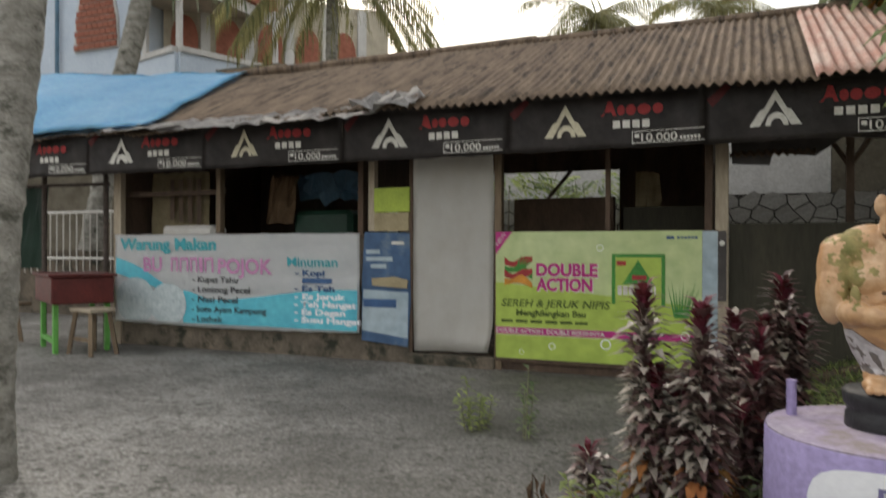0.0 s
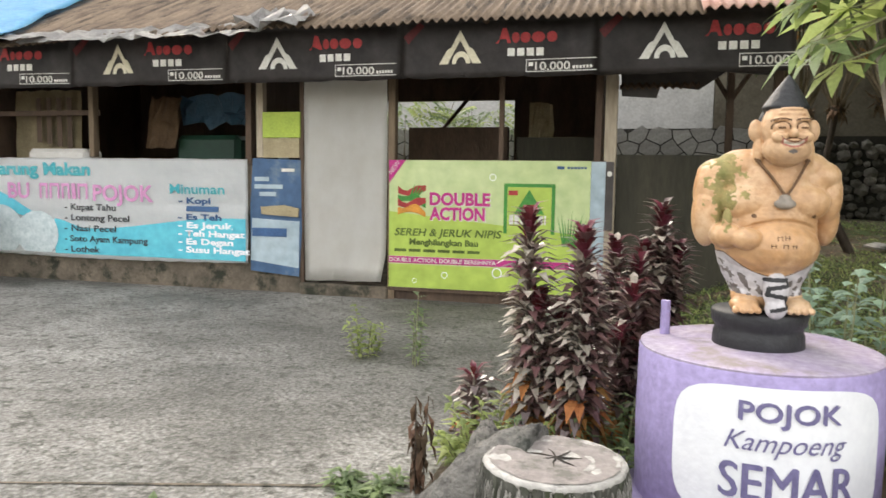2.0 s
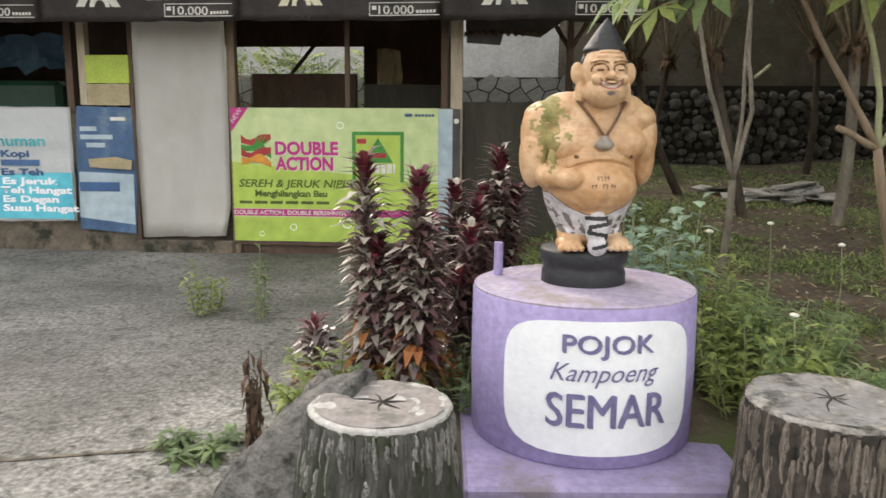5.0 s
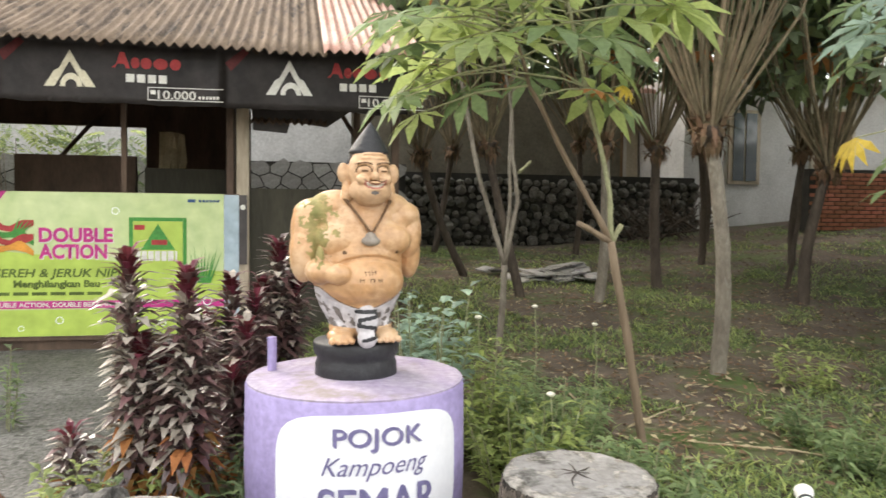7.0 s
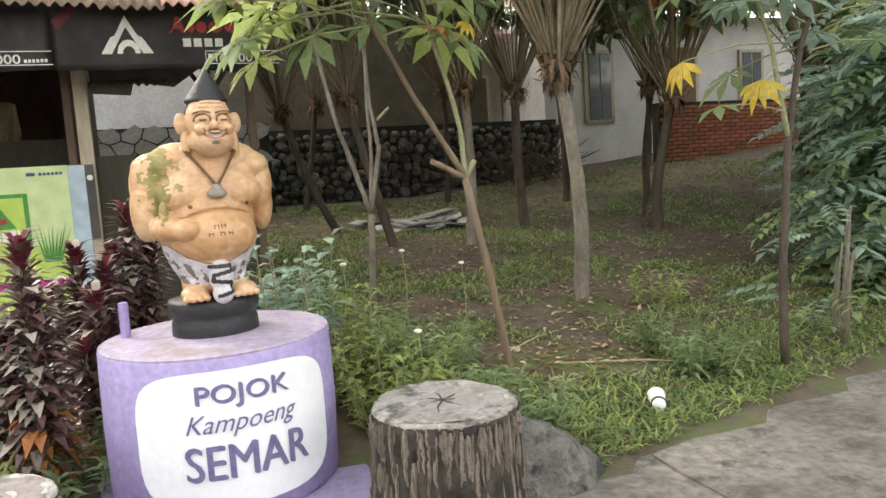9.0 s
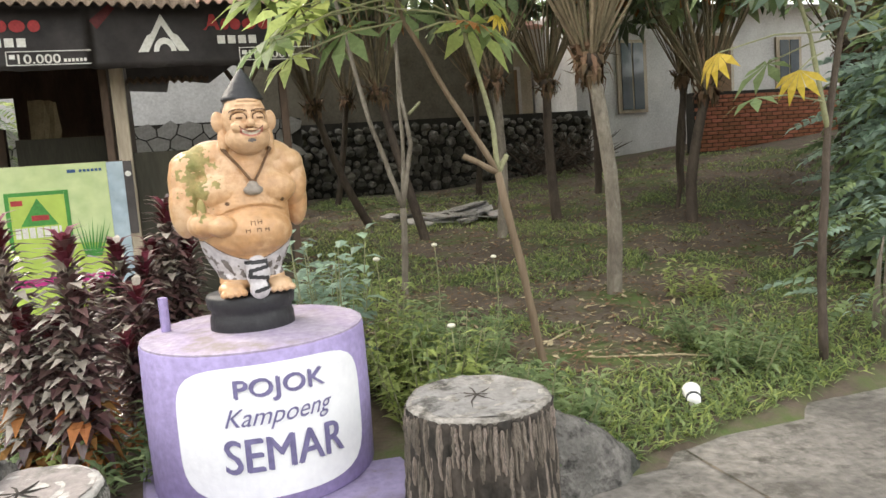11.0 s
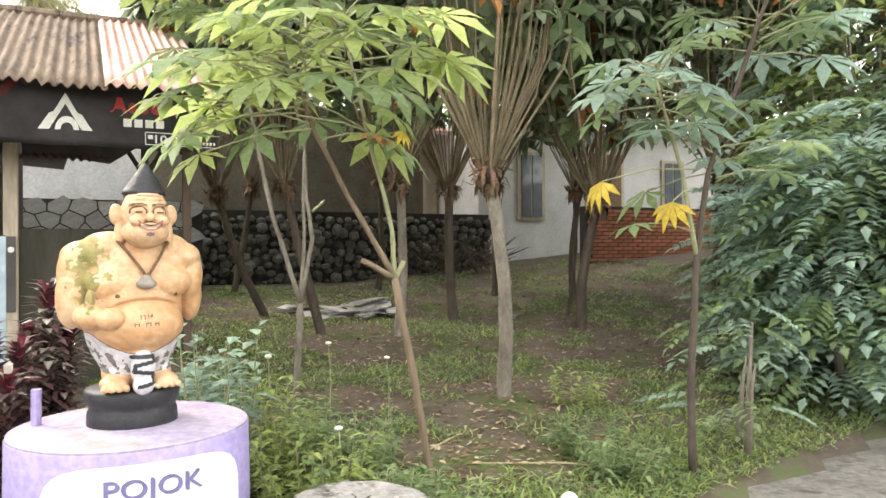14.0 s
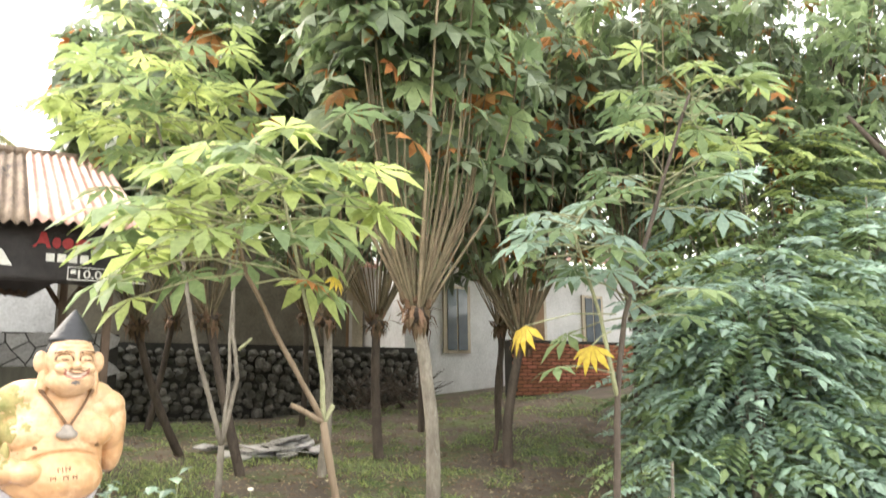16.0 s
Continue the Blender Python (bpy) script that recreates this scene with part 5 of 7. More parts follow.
def stump(x, y, top, r, flare, side, seed, label, bark, face, ridge, ridges, ridge_size, rim, bend):
    """A cast tree-stump seat: flared dark side set with raised slivers of bark, a cut face with a rim and cracks."""
    st = thing("stump_seat", label, "stump", (x, y, GZ - 0.12), "stump seats")
    h = top - GZ + 0.12

    def lobe(a):
        return 1 + 0.07 * noise.noise((math.cos(a) * 1.2, math.sin(a) * 1.2, seed)) + 0.03 * noise.noise((math.cos(a) * 4, math.sin(a) * 4, seed))

    def radius(a, z):
        u = 1 - z / h
        return r * (1 + flare * (1 + side * math.cos(a - math.pi)) * u ** bend) * (lobe(a) + u * u * 0.1 * math.sin(a * 3 + seed))

    def grain(a, z):
        g = abs(math.sin(a * 19 + 1.8 * noise.noise((math.cos(a) * 4, math.sin(a) * 4, z * 6 + seed)))) + 0.5 * noise.noise((math.cos(a) * 12, math.sin(a) * 12, z * 16 + seed))
        return radius(a, z) / r * (0.955 + 0.045 * min(1.0, max(0.0, g * 1.4)) + 0.02 * noise.noise((math.cos(a) * 9, math.sin(a) * 9, z * 40)))

    prof = [(r, h * k / 22 * 0.985) for k in range(23)]
    part("bark", lathe(bmesh.new(), prof, 252, grain), M[bark], st, "rough dark bark-like concrete side", True)
    shapes = [ridge_mesh(seed * 20 + i) for i in range(6)]
    for me in shapes:
        me.materials.append(M[ridge])
    random.seed(seed)
    for i in range(ridges):
        a = 2 * math.pi * (i * 0.618 + rnd(-0.01, 0.01))
        ln = ridge_size[1] * rnd(0.5, 1.3)
        z = min(rnd(0.1, 0.98), 1.0) * h - ln
        if i % 3 == 0:
            z = h - ln - rnd(0.008, 0.03)
        z = max(z, 0.02)
        w = ridge_size[0] * rnd(0.5, 1.3)
        p0 = Vector((math.cos(a), math.sin(a), 0)) * radius(a, z) * 0.978 + Vector((0, 0, z))
        p1 = Vector((math.cos(a), math.sin(a), 0)) * radius(a, z + ln) * 0.978 + Vector((0, 0, z + ln))
        zz = (p1 - p0).normalized()
        xx = Vector((-math.sin(a), math.cos(a), 0))
        yy = zz.cross(xx)
        m = Matrix((xx * w, yy * w * 0.6, zz * ln)).transposed().to_4x4()
        m.translation = p0
        ob = bpy.data.objects.new("bark_ridge", shapes[i % 6])
        bpy.context.scene.collection.objects.link(ob)
        ob.parent = st
        ob.matrix_local = m
    lip = lambda a, z: lobe(a) * (1 + 0.018 * noise.noise((math.cos(a) * 14, math.sin(a) * 14, seed)))
    part("rim", lathe(bmesh.new(), [(r * 0.965, h - 0.016), (r * 0.985, h - 0.008), (r * 0.965, h + 0.001), (r * 0.86, h + 0.003)], 128, lip), M[rim], st, "worn rim of the cut face", True)
    bm = bmesh.new()
    rings = []
    for k in range(15):
        q = r * 0.9 * (k + 0.01) / 14
        rings.append([bm.verts.new((q * math.cos(a) * lip(a, h), q * math.sin(a) * lip(a, h), h + 0.0045 + 0.0009 * math.sin(k * 2.2 + 1.5 * noise.noise((math.cos(a), math.sin(a), k * 0.3))) + 0.006 * noise.noise((q * 18 * math.cos(a), q * 18 * math.sin(a), seed)))) for a in [2 * math.pi * i / 80 for i in range(80)]])
    for p, q in zip(rings, rings[1:]):
        for i in range(80):
            bm.faces.new((p[i], p[(i + 1) % 80], q[(i + 1) % 80], q[i]))
    part("cut_face", bm, M[face], st, "weathered cut face with growth rings", True)
    bm = bmesh.new()
    for k in range(7):
        a = k * 0.9 + seed
        ln = r * rnd(0.3, 0.75)
        tube(bm, [(0, 0, h + 0.004), (ln * 0.5 * math.cos(a), ln * 0.5 * math.sin(a), h + 0.0055), (ln * math.cos(a + 0.15), ln * math.sin(a + 0.15), h + 0.003)], [0.004, 0.0026, 0.0006], 4)
    part("crack", bm, M["bark_groove"], st, "star-shaped dark crack")
    return st


stump(1.14, 2.655, 0.335, 0.17, 0.5, 0.35, 1, "mossy black concrete tree-stump seat with a bleached pinkish top", "bark_moss", "stump_top", "bark_fleck", 300, (0.013, 0.07), "stump_rim", 1.2)
stump(2.303, 2.97, 0.266, 0.224, 0.08, 0.1, 5, "concrete tree-stump seat with tan ridged bark and a grey top", "bark_groove", "stump_top_dark", "bark_pale", 300, (0.019, 0.13), "stump_edge", 1.6)


def root_flank(start, end, high, low, half, seed, label):
    """A gnarled cast root that slopes away from a stump to the ground, grooved along its length."""
    bm = bmesh.new()
    a, b = Vector((*start, 0)), Vector((*end, 0))
    d = (b - a).normalized()
    side = Vector((-d.y, d.x, 0))
    rows, nu, nv = [], 44, 40
    for i in range(nu + 1):
        u = i / nu
        w = half * (1 - 0.35 * u) * (1 + 0.18 * noise.noise((u * 4, seed, 0))) * math.sqrt(max(0.0, 1 - max(0.0, u - 0.8) ** 2 / 0.041))
        top = low + (high - low) * (1 - u ** 1.8) + 0.025 * noise.noise((u * 5, seed, 7))
        row = []
        for j in range(nv + 1):
            v = 2 * j / nv - 1
            groove = 0.014 * abs(noise.noise((u * 4, v * 9 + seed, 2))) + 0.012 * noise.noise((u * 14, v * 14, seed)) + 0.006 * noise.noise((u * 40, v * 30, seed))
            z = GZ - 0.16 + (top - GZ + 0.16) * math.sqrt(max(0.0, 1 - abs(v) ** 2.4)) + groove * (1 - abs(v))
            bow = side * 0.06 * math.sin(u * 3 + seed)
            row.append(bm.verts.new(a.lerp(b, u) + side * (w * v + 0.01 * noise.noise((u * 9, v * 6, seed + 3))) + bow + Vector((0, 0, z))))
        rows.append(row)
    for p, q in zip(rows, rows[1:]):
        for j in range(nv):
            bm.faces.new((p[j], p[j + 1], q[j + 1], q[j]))
    bm.faces.new(rows[0])
    bm.faces.new(rows[-1][::-1])
    bm.faces.new([r[0] for r in rows] + [r[-1] for r in rows[::-1]])
    bmesh.ops.recalc_face_normals(bm, faces=bm.faces[:])
    ob = part("root_flank", bm, M["root_bark"], None, "", True)
    return tagged(ob, label, "root", "cast roots")


root_flank((2.42, 3.0), (2.93, 3.12), 0.19, -0.12, 0.17, 3, "dark grey mossy cast root sloping from the stump seat")
root_flank((1.07, 2.7), (0.62, 2.8), 0.38, -0.14, 0.19, 5, "blotched grey cast root sloping from the stump seat")
root_flank((1.0, 2.8), (0.68, 3.75), 0.26, 0.02, 0.1, 8, "blotched grey cast root edging the planting bed")

# ---- plants ----
def limb(bm, a, b, r0, r1, bow=0.05, n=6, seg=7, seed=0.0):
    a, b = Vector(a), Vector(b)
    pts, rad = [], []
    for k in range(n + 1):
        u = k / n
        w = math.sin(math.pi * u) * bow
        pts.append(a.lerp(b, u) + Vector((w * math.cos(seed), w * math.sin(seed), 0)) + 0.25 * bow * Vector((noise.noise((u * 4, seed, 1)), noise.noise((u * 4, seed, 5)), 0)))
        rad.append((r0 + (r1 - r0) * u) * (1 + 0.12 * noise.noise((u * 9, seed, 3))))
    return tube(bm, pts, rad, seg)


def pollard(foot, head, r, shoots, height, seed, bark="bark", leaves=260, spread=0.5, size=0.13, tone=("leaf_dark", "leaf_mid"), label="pollarded tree with a knobbly head and many upright shoots"):
    """A lopped trunk with a dry, knobbly head from which thin shoots rise into a leafy crown."""
    random.seed(seed)
    f, h = Vector(foot), Vector(head)
    tree = thing("pollarded_tree", label, "tree", f, "pollarded trees")
    h = h - f
    bm = bmesh.new()
    limb(bm, (0.02, 0, -0.1), h, r * 1.2, r * 0.92, 0.06, 14, 11, seed)
    part("trunk", bm, M[bark], tree, "", True)
    bm = bmesh.new()
    for k in range(9):
        d = rdir()
        bmesh.ops.create_icosphere(bm, subdivisions=2, radius=r * rnd(0.7, 1.3), matrix=Matrix.Translation(h + d * r * 1.0 + Vector((0, 0, rnd(-0.3, 1.0) * r))))
    for v in bm.verts:
        v.co += 0.5 * r * noise.noise_vector(v.co * 11)
    part("knobbly_head", bm, M["dark_bark"], tree, "dark knobbly pollard head", True)
    dry = Cloud()
    for k in range(70):
        d = rdir(0.3)
        dry.quad_leaf(h + d * r * 1.5 + Vector((0, 0, rnd(-0.5, 1.2) * r)), d * 0.5 + Vector((0, 0, rnd(-1.4, 0.4))), d, rnd(0.07, 0.17), rnd(0.03, 0.06), 0.3)
    dry.part("dry_leaves", M["leaf_brown"], tree, "hanging dry brown leaves")
    tips = []
    for k in range(shoots):
        a = rnd(0, 2 * math.pi)
        s = spread * math.sqrt(rnd(0.02, 1))
        base = h + Vector((math.cos(a), math.sin(a), 0)) * r * rnd(0.3, 1.2) + Vector((0, 0, r * 0.5))
        ln = height * rnd(0.75, 1.1)
        top = base + Vector((math.cos(a) * s, math.sin(a) * s, ln))
        mid = base.lerp(top, 0.45) + Vector((math.cos(a), math.sin(a), 0)) * s * 0.2 + 0.07 * rdir(0.6)
        q = min(0.0145, max(0.007, r * rnd(0.15, 0.25)))
        bm = tube(bmesh.new(), [base, base.lerp(mid, 0.5) + Vector((math.cos(a), math.sin(a), 0)) * s * 0.12 + 0.03 * rdir(0.6), mid, mid.lerp(top, 0.6), top], [q, q * 0.95, q * 0.8, q * 0.6, q * 0.35], 5)
        part("shoot", bm, M["shoot"], tree)
        tips.append((mid, top))
    clouds = [Cloud(), Cloud(), Cloud()]
    for k in range(leaves):
        mid, top = random.choice(tips)
        u = rnd(0.1, 1.08) if random.random() < 0.88 else rnd(-0.35, 0.2)
        p = mid.lerp(top, u)
        a = rnd(0, 2 * math.pi)
        d = Vector((math.cos(a), math.sin(a), rnd(-0.75, 0.35)))
        q = p + d * rnd(0.05, 0.26)
        c = clouds[2] if random.random() < 0.075 else clouds[0] if random.random() < 0.6 else clouds[1]
        c.palmate(q, d + Vector((0, 0, -0.35)), Vector((0, 0, 1)) + rdir() * 0.5, size * rnd(0.7, 1.35), random.choice((5, 5, 7)), 0.42, 0.45)
    clouds[0].part("crown", M[tone[0]], tree, "crown of drooping dark green lobed leaves")
    clouds[1].part("crown", M[tone[1]], tree, "crown of drooping mid green lobed leaves")
    clouds[2].part("withered_leaves", M["leaf_orange"], tree, "withered orange leaves")
    return tree


def at(x, y, dz=0.0):
    return (x, y, land(x, y) + dz)


POLLARDS = [
    # foot x, y, head x, y, z, radius, shoots, height, bark, leaves, spread
    (4.02, 5.04, 3.945, 5.04, 1.52, 0.052, 46, 2.9, "bark", 900, 0.95),
    (4.3, 7.5, 4.34, 7.5, 1.7, 0.055, 38, 3.0, "bark", 760, 0.95),
    (5.25, 8.17, 5.22, 8.17, 1.73, 0.06, 44, 3.2, "dark_bark", 760, 1.15),
    (6.22, 7.15, 6.48, 7.15, 1.5, 0.06, 44, 3.2, "dark_bark", 820, 1.15),
    (3.43, 9.23, 2.88, 9.23, 1.71, 0.05, 26, 2.8, "dark_bark", 620, 0.9),
    (3.65, 7.86, 3.29, 7.86, 1.67, 0.05, 32, 3.0, "dark_bark", 700, 0.95),
    (6.57, 7.9, 6.72, 7.9, 1.73, 0.026, 22, 2.8, "dark_bark", 460, 1.0),
    (6.56, 9.55, 6.54, 9.55, 1.9, 0.05, 36, 3.2, "dark_bark", 640, 1.2),
    (3.43, 11.51, 3.73, 11.51, 1.97, 0.05, 28, 3.0, "dark_bark", 560, 1.1),
    (7.4, 8.9, 7.5, 8.8, 1.9, 0.05, 34, 3.4, "dark_bark", 700, 1.2),
    (7.6, 6.6, 7.65, 6.5, 1.8, 0.05, 36, 3.4, "dark_bark", 800, 1.2),
    (8.6, 7.6, 8.6, 7.5, 1.9, 0.05, 34, 3.6, "dark_bark", 760, 1.3),
    (5.55, 11.3, 5.6, 11.3, 2.1, 0.05, 32, 3.4, "dark_bark", 600, 1.3),
    (7.6, 11.2, 7.6, 11.2, 2.1, 0.05, 32, 3.4, "dark_bark", 600, 1.3),
    (9.2, 5.6, 9.2, 5.6, 1.9, 0.06, 34, 3.4, "dark_bark", 800, 1.3),
]
for i, (fx, fy, hx, hy, hz, r, n, hh, bk, lv, sp) in enumerate(POLLARDS):
    pollard(at(fx, fy), (hx, hy, hz), r * 0.82, n, hh * 1.15, 100 + i, bk, int(lv * 1.05), sp, 0.2 if fy < 7 else 0.24)


def cassava(foot, stems, leaves, seed, label, trunk="bark"):
    """Pale stems with long-stalked hand-shaped leaves."""
    random.seed(seed)
    f = Vector(foot)
    pl = thing("cassava_plant", label, "shrub", f, "cassava plants")
    for k, (pts, r0, r1) in enumerate(stems):
        pts = [Vector(p) - f for p in pts]
        rad = [r0 + (r1 - r0) * i / (len(pts) - 1) for i in range(len(pts))]
        fine, fr = [], []
        for i in range(len(pts) - 1):
            for u in (0, 0.25, 0.5, 0.75):
                fine.append(pts[i].lerp(pts[i + 1], u) + 0.006 * noise.noise_vector(pts[i] * 7 + Vector((u * 9, k, 0))))
                fr.append((rad[i] + (rad[i + 1] - rad[i]) * u) * (1.0 + (0.13 if int((i * 4 + u * 4)) % 2 else 0)))
        fine.append(pts[-1])
        fr.append(rad[-1])
        part("stem", tube(bmesh.new(), fine, fr, 9), M[trunk] if r0 > 0.012 else M["stem_green"], pl, "", True)
    tones = {}
    for (p, d, ln, size, tone) in leaves:
        p, d = Vector(p) - f, Vector(d).normalized()
        q = p + d * ln + Vector((0, 0, -0.12 * ln))
        part("leaf_stalk", tube(bmesh.new(), [p, p.lerp(q, 0.5) + Vector((0, 0, 0.05 * ln)), q], [0.0045, 0.004, 0.003], 5), M["stem_green"], pl)
        c = tones.setdefault(tone, Cloud())
        hang = tone == "leaf_yellow"
        c.palmate(q, d * 0.7 + Vector((0, 0, -1)) if hang else d + Vector((0, 0, -0.35)), Vector((0, 0, 1)) if hang else Vector((0, 0, 1)) + rdir() * 0.25, size * 1.25, 6 if hang else 7, 0.26 if hang else 0.32, 0.38, 66 if hang else 125)
    for tone, c in tones.items():
        c.part("leaves", M[tone], pl, {"leaf_bright": "bright yellow-green lobed leaves", "leaf_yellow": "yellowed lobed leaves"}.get(tone, "green lobed leaves"))
    return pl


def whorl(p, n, ln, size, tones, seed, lean=(0, 0, 0)):
    random.seed(seed)
    out = []
    for k in range(n):
        a = 2.4 * k + rnd(-0.3, 0.3)
        u = k / max(1, n - 1)
        out.append((Vector(p) + Vector((0, 0, -0.5 * (1 - u))) * 0.42, Vector((math.cos(a), math.sin(a), rnd(-0.2, 0.35) + 0.4 * u)) + Vector(lean), ln * rnd(0.7, 1.15), size * rnd(0.8, 1.15), random.choice(tones)))
    return out


def stalked(p, q, size, tone):
    """A leaf whose stalk runs from p to q."""
    p, q = Vector(p), Vector(q)
    ln = (q - p).length
    d = q + Vector((0, 0, 0.12 * ln)) - p
    return (p, d, d.length, size, tone)


fA = at(2.93, 3.77)
K0 = Vector((2.755, 3.77, 0.92))
stems = [
    ([fA, (2.86, 3.77, 0.4), K0], 0.017, 0.0155),
    ([K0, (2.56, 3.78, 1.25), (2.41, 3.8, 1.54), (2.34, 3.8, 1.75)], 0.0125, 0.006),
    ([K0, (2.75, 3.78, 1.12), (2.65, 3.8, 1.53), (2.56, 3.8, 1.89)], 0.0115, 0.006),
    ([K0, (2.605, 3.76, 0.995)], 0.013, 0.011),
    ([K0, (2.8, 3.77, 0.99)], 0.012, 0.01),
]
TL, TR = (2.34, 3.8, 1.8), (2.56, 3.8, 1.97)
lv = whorl(TL, 24, 0.44, 0.18, ("leaf_bright", "leaf_bright", "leaf_mid"), 3, (-0.3, -0.1, -0.2)) + whorl((2.55, 3.8, 2.04), 20, 0.44, 0.18, ("leaf_bright", "leaf_mid"), 5, (-0.15, -0.1, 0.0)) + whorl((2.38, 3.8, 1.95), 12, 0.4, 0.18, ("leaf_bright",), 4, (-0.3, 0, 0))
lv += [stalked((2.41, 3.8, 1.54), (1.95, 3.72, 1.4), 0.13, "leaf_bright"), stalked((2.4, 3.8, 1.56), (1.86, 3.75, 1.62), 0.18, "leaf_bright"), stalked((2.45, 3.8, 1.5), (2.6, 3.6, 1.5), 0.09, "leaf_orange"), stalked((2.66, 3.8, 1.5), (2.74, 3.65, 1.53), 0.065, "leaf_yellow"), stalked(TR, (3.0, 3.75, 1.88), 0.2, "leaf_bright"), stalked(TR, (2.95, 3.7, 2.06), 0.19, "leaf_bright")]
cassava(fA, stems, lv, 11, "young cassava plant with forked brown stem and bright leaves", "old_wood")

fB = at(2.82, 5.67)
k0 = Vector((2.84, 5.62, 0.7))
stems = [
    ([fB, (2.84, 5.65, 0.4), k0], 0.022, 0.02),
    ([k0, (2.75, 5.62, 1.0), (2.65, 5.6, 1.29), (2.55, 5.6, 1.79), (2.46, 5.62, 2.3), (2.3, 5.6, 2.85)], 0.017, 0.008),
    ([k0, (2.92, 5.6, 1.12), (2.88, 5.6, 1.4), (2.87, 5.6, 1.7), (2.7, 5.6, 2.65)], 0.016, 0.008),
    ([k0, (2.87, 5.62, 1.1), (2.86, 5.6, 1.5), (2.9, 5.6, 2.2)], 0.014, 0.007),
    ([(2.92, 5.6, 1.3), (3.0, 5.58, 1.38)], 0.01, 0.008),
]
lv = whorl((2.44, 5.62, 2.35), 14, 0.4, 0.19, ("leaf_bright", "leaf_mid"), 7) + whorl((2.26, 5.6, 2.9), 26, 0.5, 0.2, ("leaf_bright",), 15, (-0.2, 0, 0)) + whorl((2.62, 5.6, 2.72), 24, 0.48, 0.2, ("leaf_bright", "leaf_mid"), 8) + whorl((2.4, 5.6, 3.35), 18, 0.45, 0.2, ("leaf_bright", "leaf_mid"), 16)
cassava(fB, stems, lv, 12, "thin cassava plant with several upright grey stems")

# cassava with yellow leaves at the path
fC = at(4.16, 3.48)
stems = [
    ([fC, (4.17, 3.49, 0.5), (4.22, 3.5, 1.0), (4.35, 3.55, 1.41), (4.72, 3.55, 2.22), (5.0, 3.55, 2.79)], 0.02, 0.008),
    ([(4.22, 3.5, 1.0), (4.16, 3.53, 1.4), (4.02, 3.55, 1.86)], 0.012, 0.006),
]
lv = whorl((4.04, 3.55, 1.92), 20, 0.3, 0.16, ("leaf_blue", "leaf_blue", "leaf_mid"), 9, (-0.1, 0, -0.1)) + whorl((5.0, 3.55, 2.8), 18, 0.45, 0.19, ("leaf_mid", "leaf_bright"), 10) + whorl((4.72, 3.55, 2.25), 14, 0.42, 0.18, ("leaf_blue", "leaf_mid"), 13) + whorl((4.4, 3.55, 1.6), 8, 0.4, 0.16, ("leaf_blue", "leaf_mid"), 17)
lv += [stalked((4.24, 3.5, 1.42), (3.65, 3.5, 1.34), 0.115, "leaf_yellow"), stalked((4.2, 3.5, 1.33), (3.99, 3.42, 1.25), 0.11, "leaf_yellow"), stalked((4.2, 3.5, 1.12), (3.8, 3.46, 1.15), 0.12, "leaf_mid")]
cassava(fC, stems, lv, 14, "tall cassava plant with a few yellowed leaves", "dark_bark")


def feather_shrub(foot, size, stems, leaves, seed, tones, label, leaf=0.34):
    """Slender stems with feathered leaves."""
    random.seed(seed)
    f = Vector(foot)
    sh = thing("feathery_shrub", label, "shrub", f, "feathery shrubs")
    tips = []
    for k in range(stems):
        a = rnd(0, 2 * math.pi)
        g = size[0] * math.sqrt(rnd(0, 1))
        b = Vector((math.cos(a) * 0.1, math.sin(a) * 0.1, -0.03))
        t = Vector((math.cos(a) * g, math.sin(a) * g * size[1] / size[0], size[2] * rnd(0.55, 1.0)))
        m_ = b.lerp(t, 0.5) + Vector((0, 0, 0.12))
        part("stem", tube(bmesh.new(), [b, b.lerp(m_, 0.5) + Vector((0, 0, 0.06)), m_, t], [0.02, 0.016, 0.011, 0.005], 6), M["bark"], sh, "", True)
        tips.append((b, m_, t))
    cl = [Cloud() for _ in tones]
    for k in range(leaves):
        a = rnd(0, 2 * math.pi)
        z = rnd(0.08, 1.0)
        wide = math.sqrt(max(0.05, 1 - (z * 1.05 - 0.45) ** 2 * 2.2)) * rnd(0.45, 1.0)
        p = Vector((math.cos(a) * size[0] * wide, math.sin(a) * size[1] * wide, size[2] * z))
        d = Vector((math.cos(a), math.sin(a), rnd(-0.35, 0.35)))
        random.choice(cl).pinnate(p, d, Vector((0, 0, 1)) + 0.35 * rdir(), leaf * rnd(0.7, 1.2), random.choice((5, 6, 7)), 0.34, 0.5)
    for c, tone in zip(cl, tones):
        c.part("foliage", M[tone], sh, "feathered green leaves")
    return sh


EDGE = "dense feathery green shrub at the path's edge"
feather_shrub(at(6.3, 4.15), (0.75, 0.55, 1.75), 9, 520, 21, ("leaf_blue", "leaf_blue", "leaf_mid"), EDGE)
feather_shrub(at(7.0, 4.4), (1.0, 0.7, 2.1), 9, 560, 22, ("leaf_blue", "leaf_mid"), EDGE, 0.38)
feather_shrub(at(8.5, 5.6), (1.1, 0.9, 3.4), 12, 300, 23, ("leaf_mid", "leaf_bright", "leaf_bright"), "tall feathery green shrub behind the cassava", 0.4)
feather_shrub(at(4.58, 3.6), (0.26, 0.2, 0.78), 4, 22, 24, ("leaf_mid", "leaf_blue"), "small light green sprout with feathered leaves", 0.22)
feather_shrub(at(8.2, 5.2), (1.4, 0.9, 3.6), 12, 330, 25, ("leaf_mid", "leaf_bright", "leaf_blue"), "tall feathery green shrub at the garden's edge", 0.42)
feather_shrub(at(6.5, 4.95), (0.5, 0.4, 1.5), 5, 200, 26, ("leaf_mid", "leaf_blue"), EDGE, 0.3)
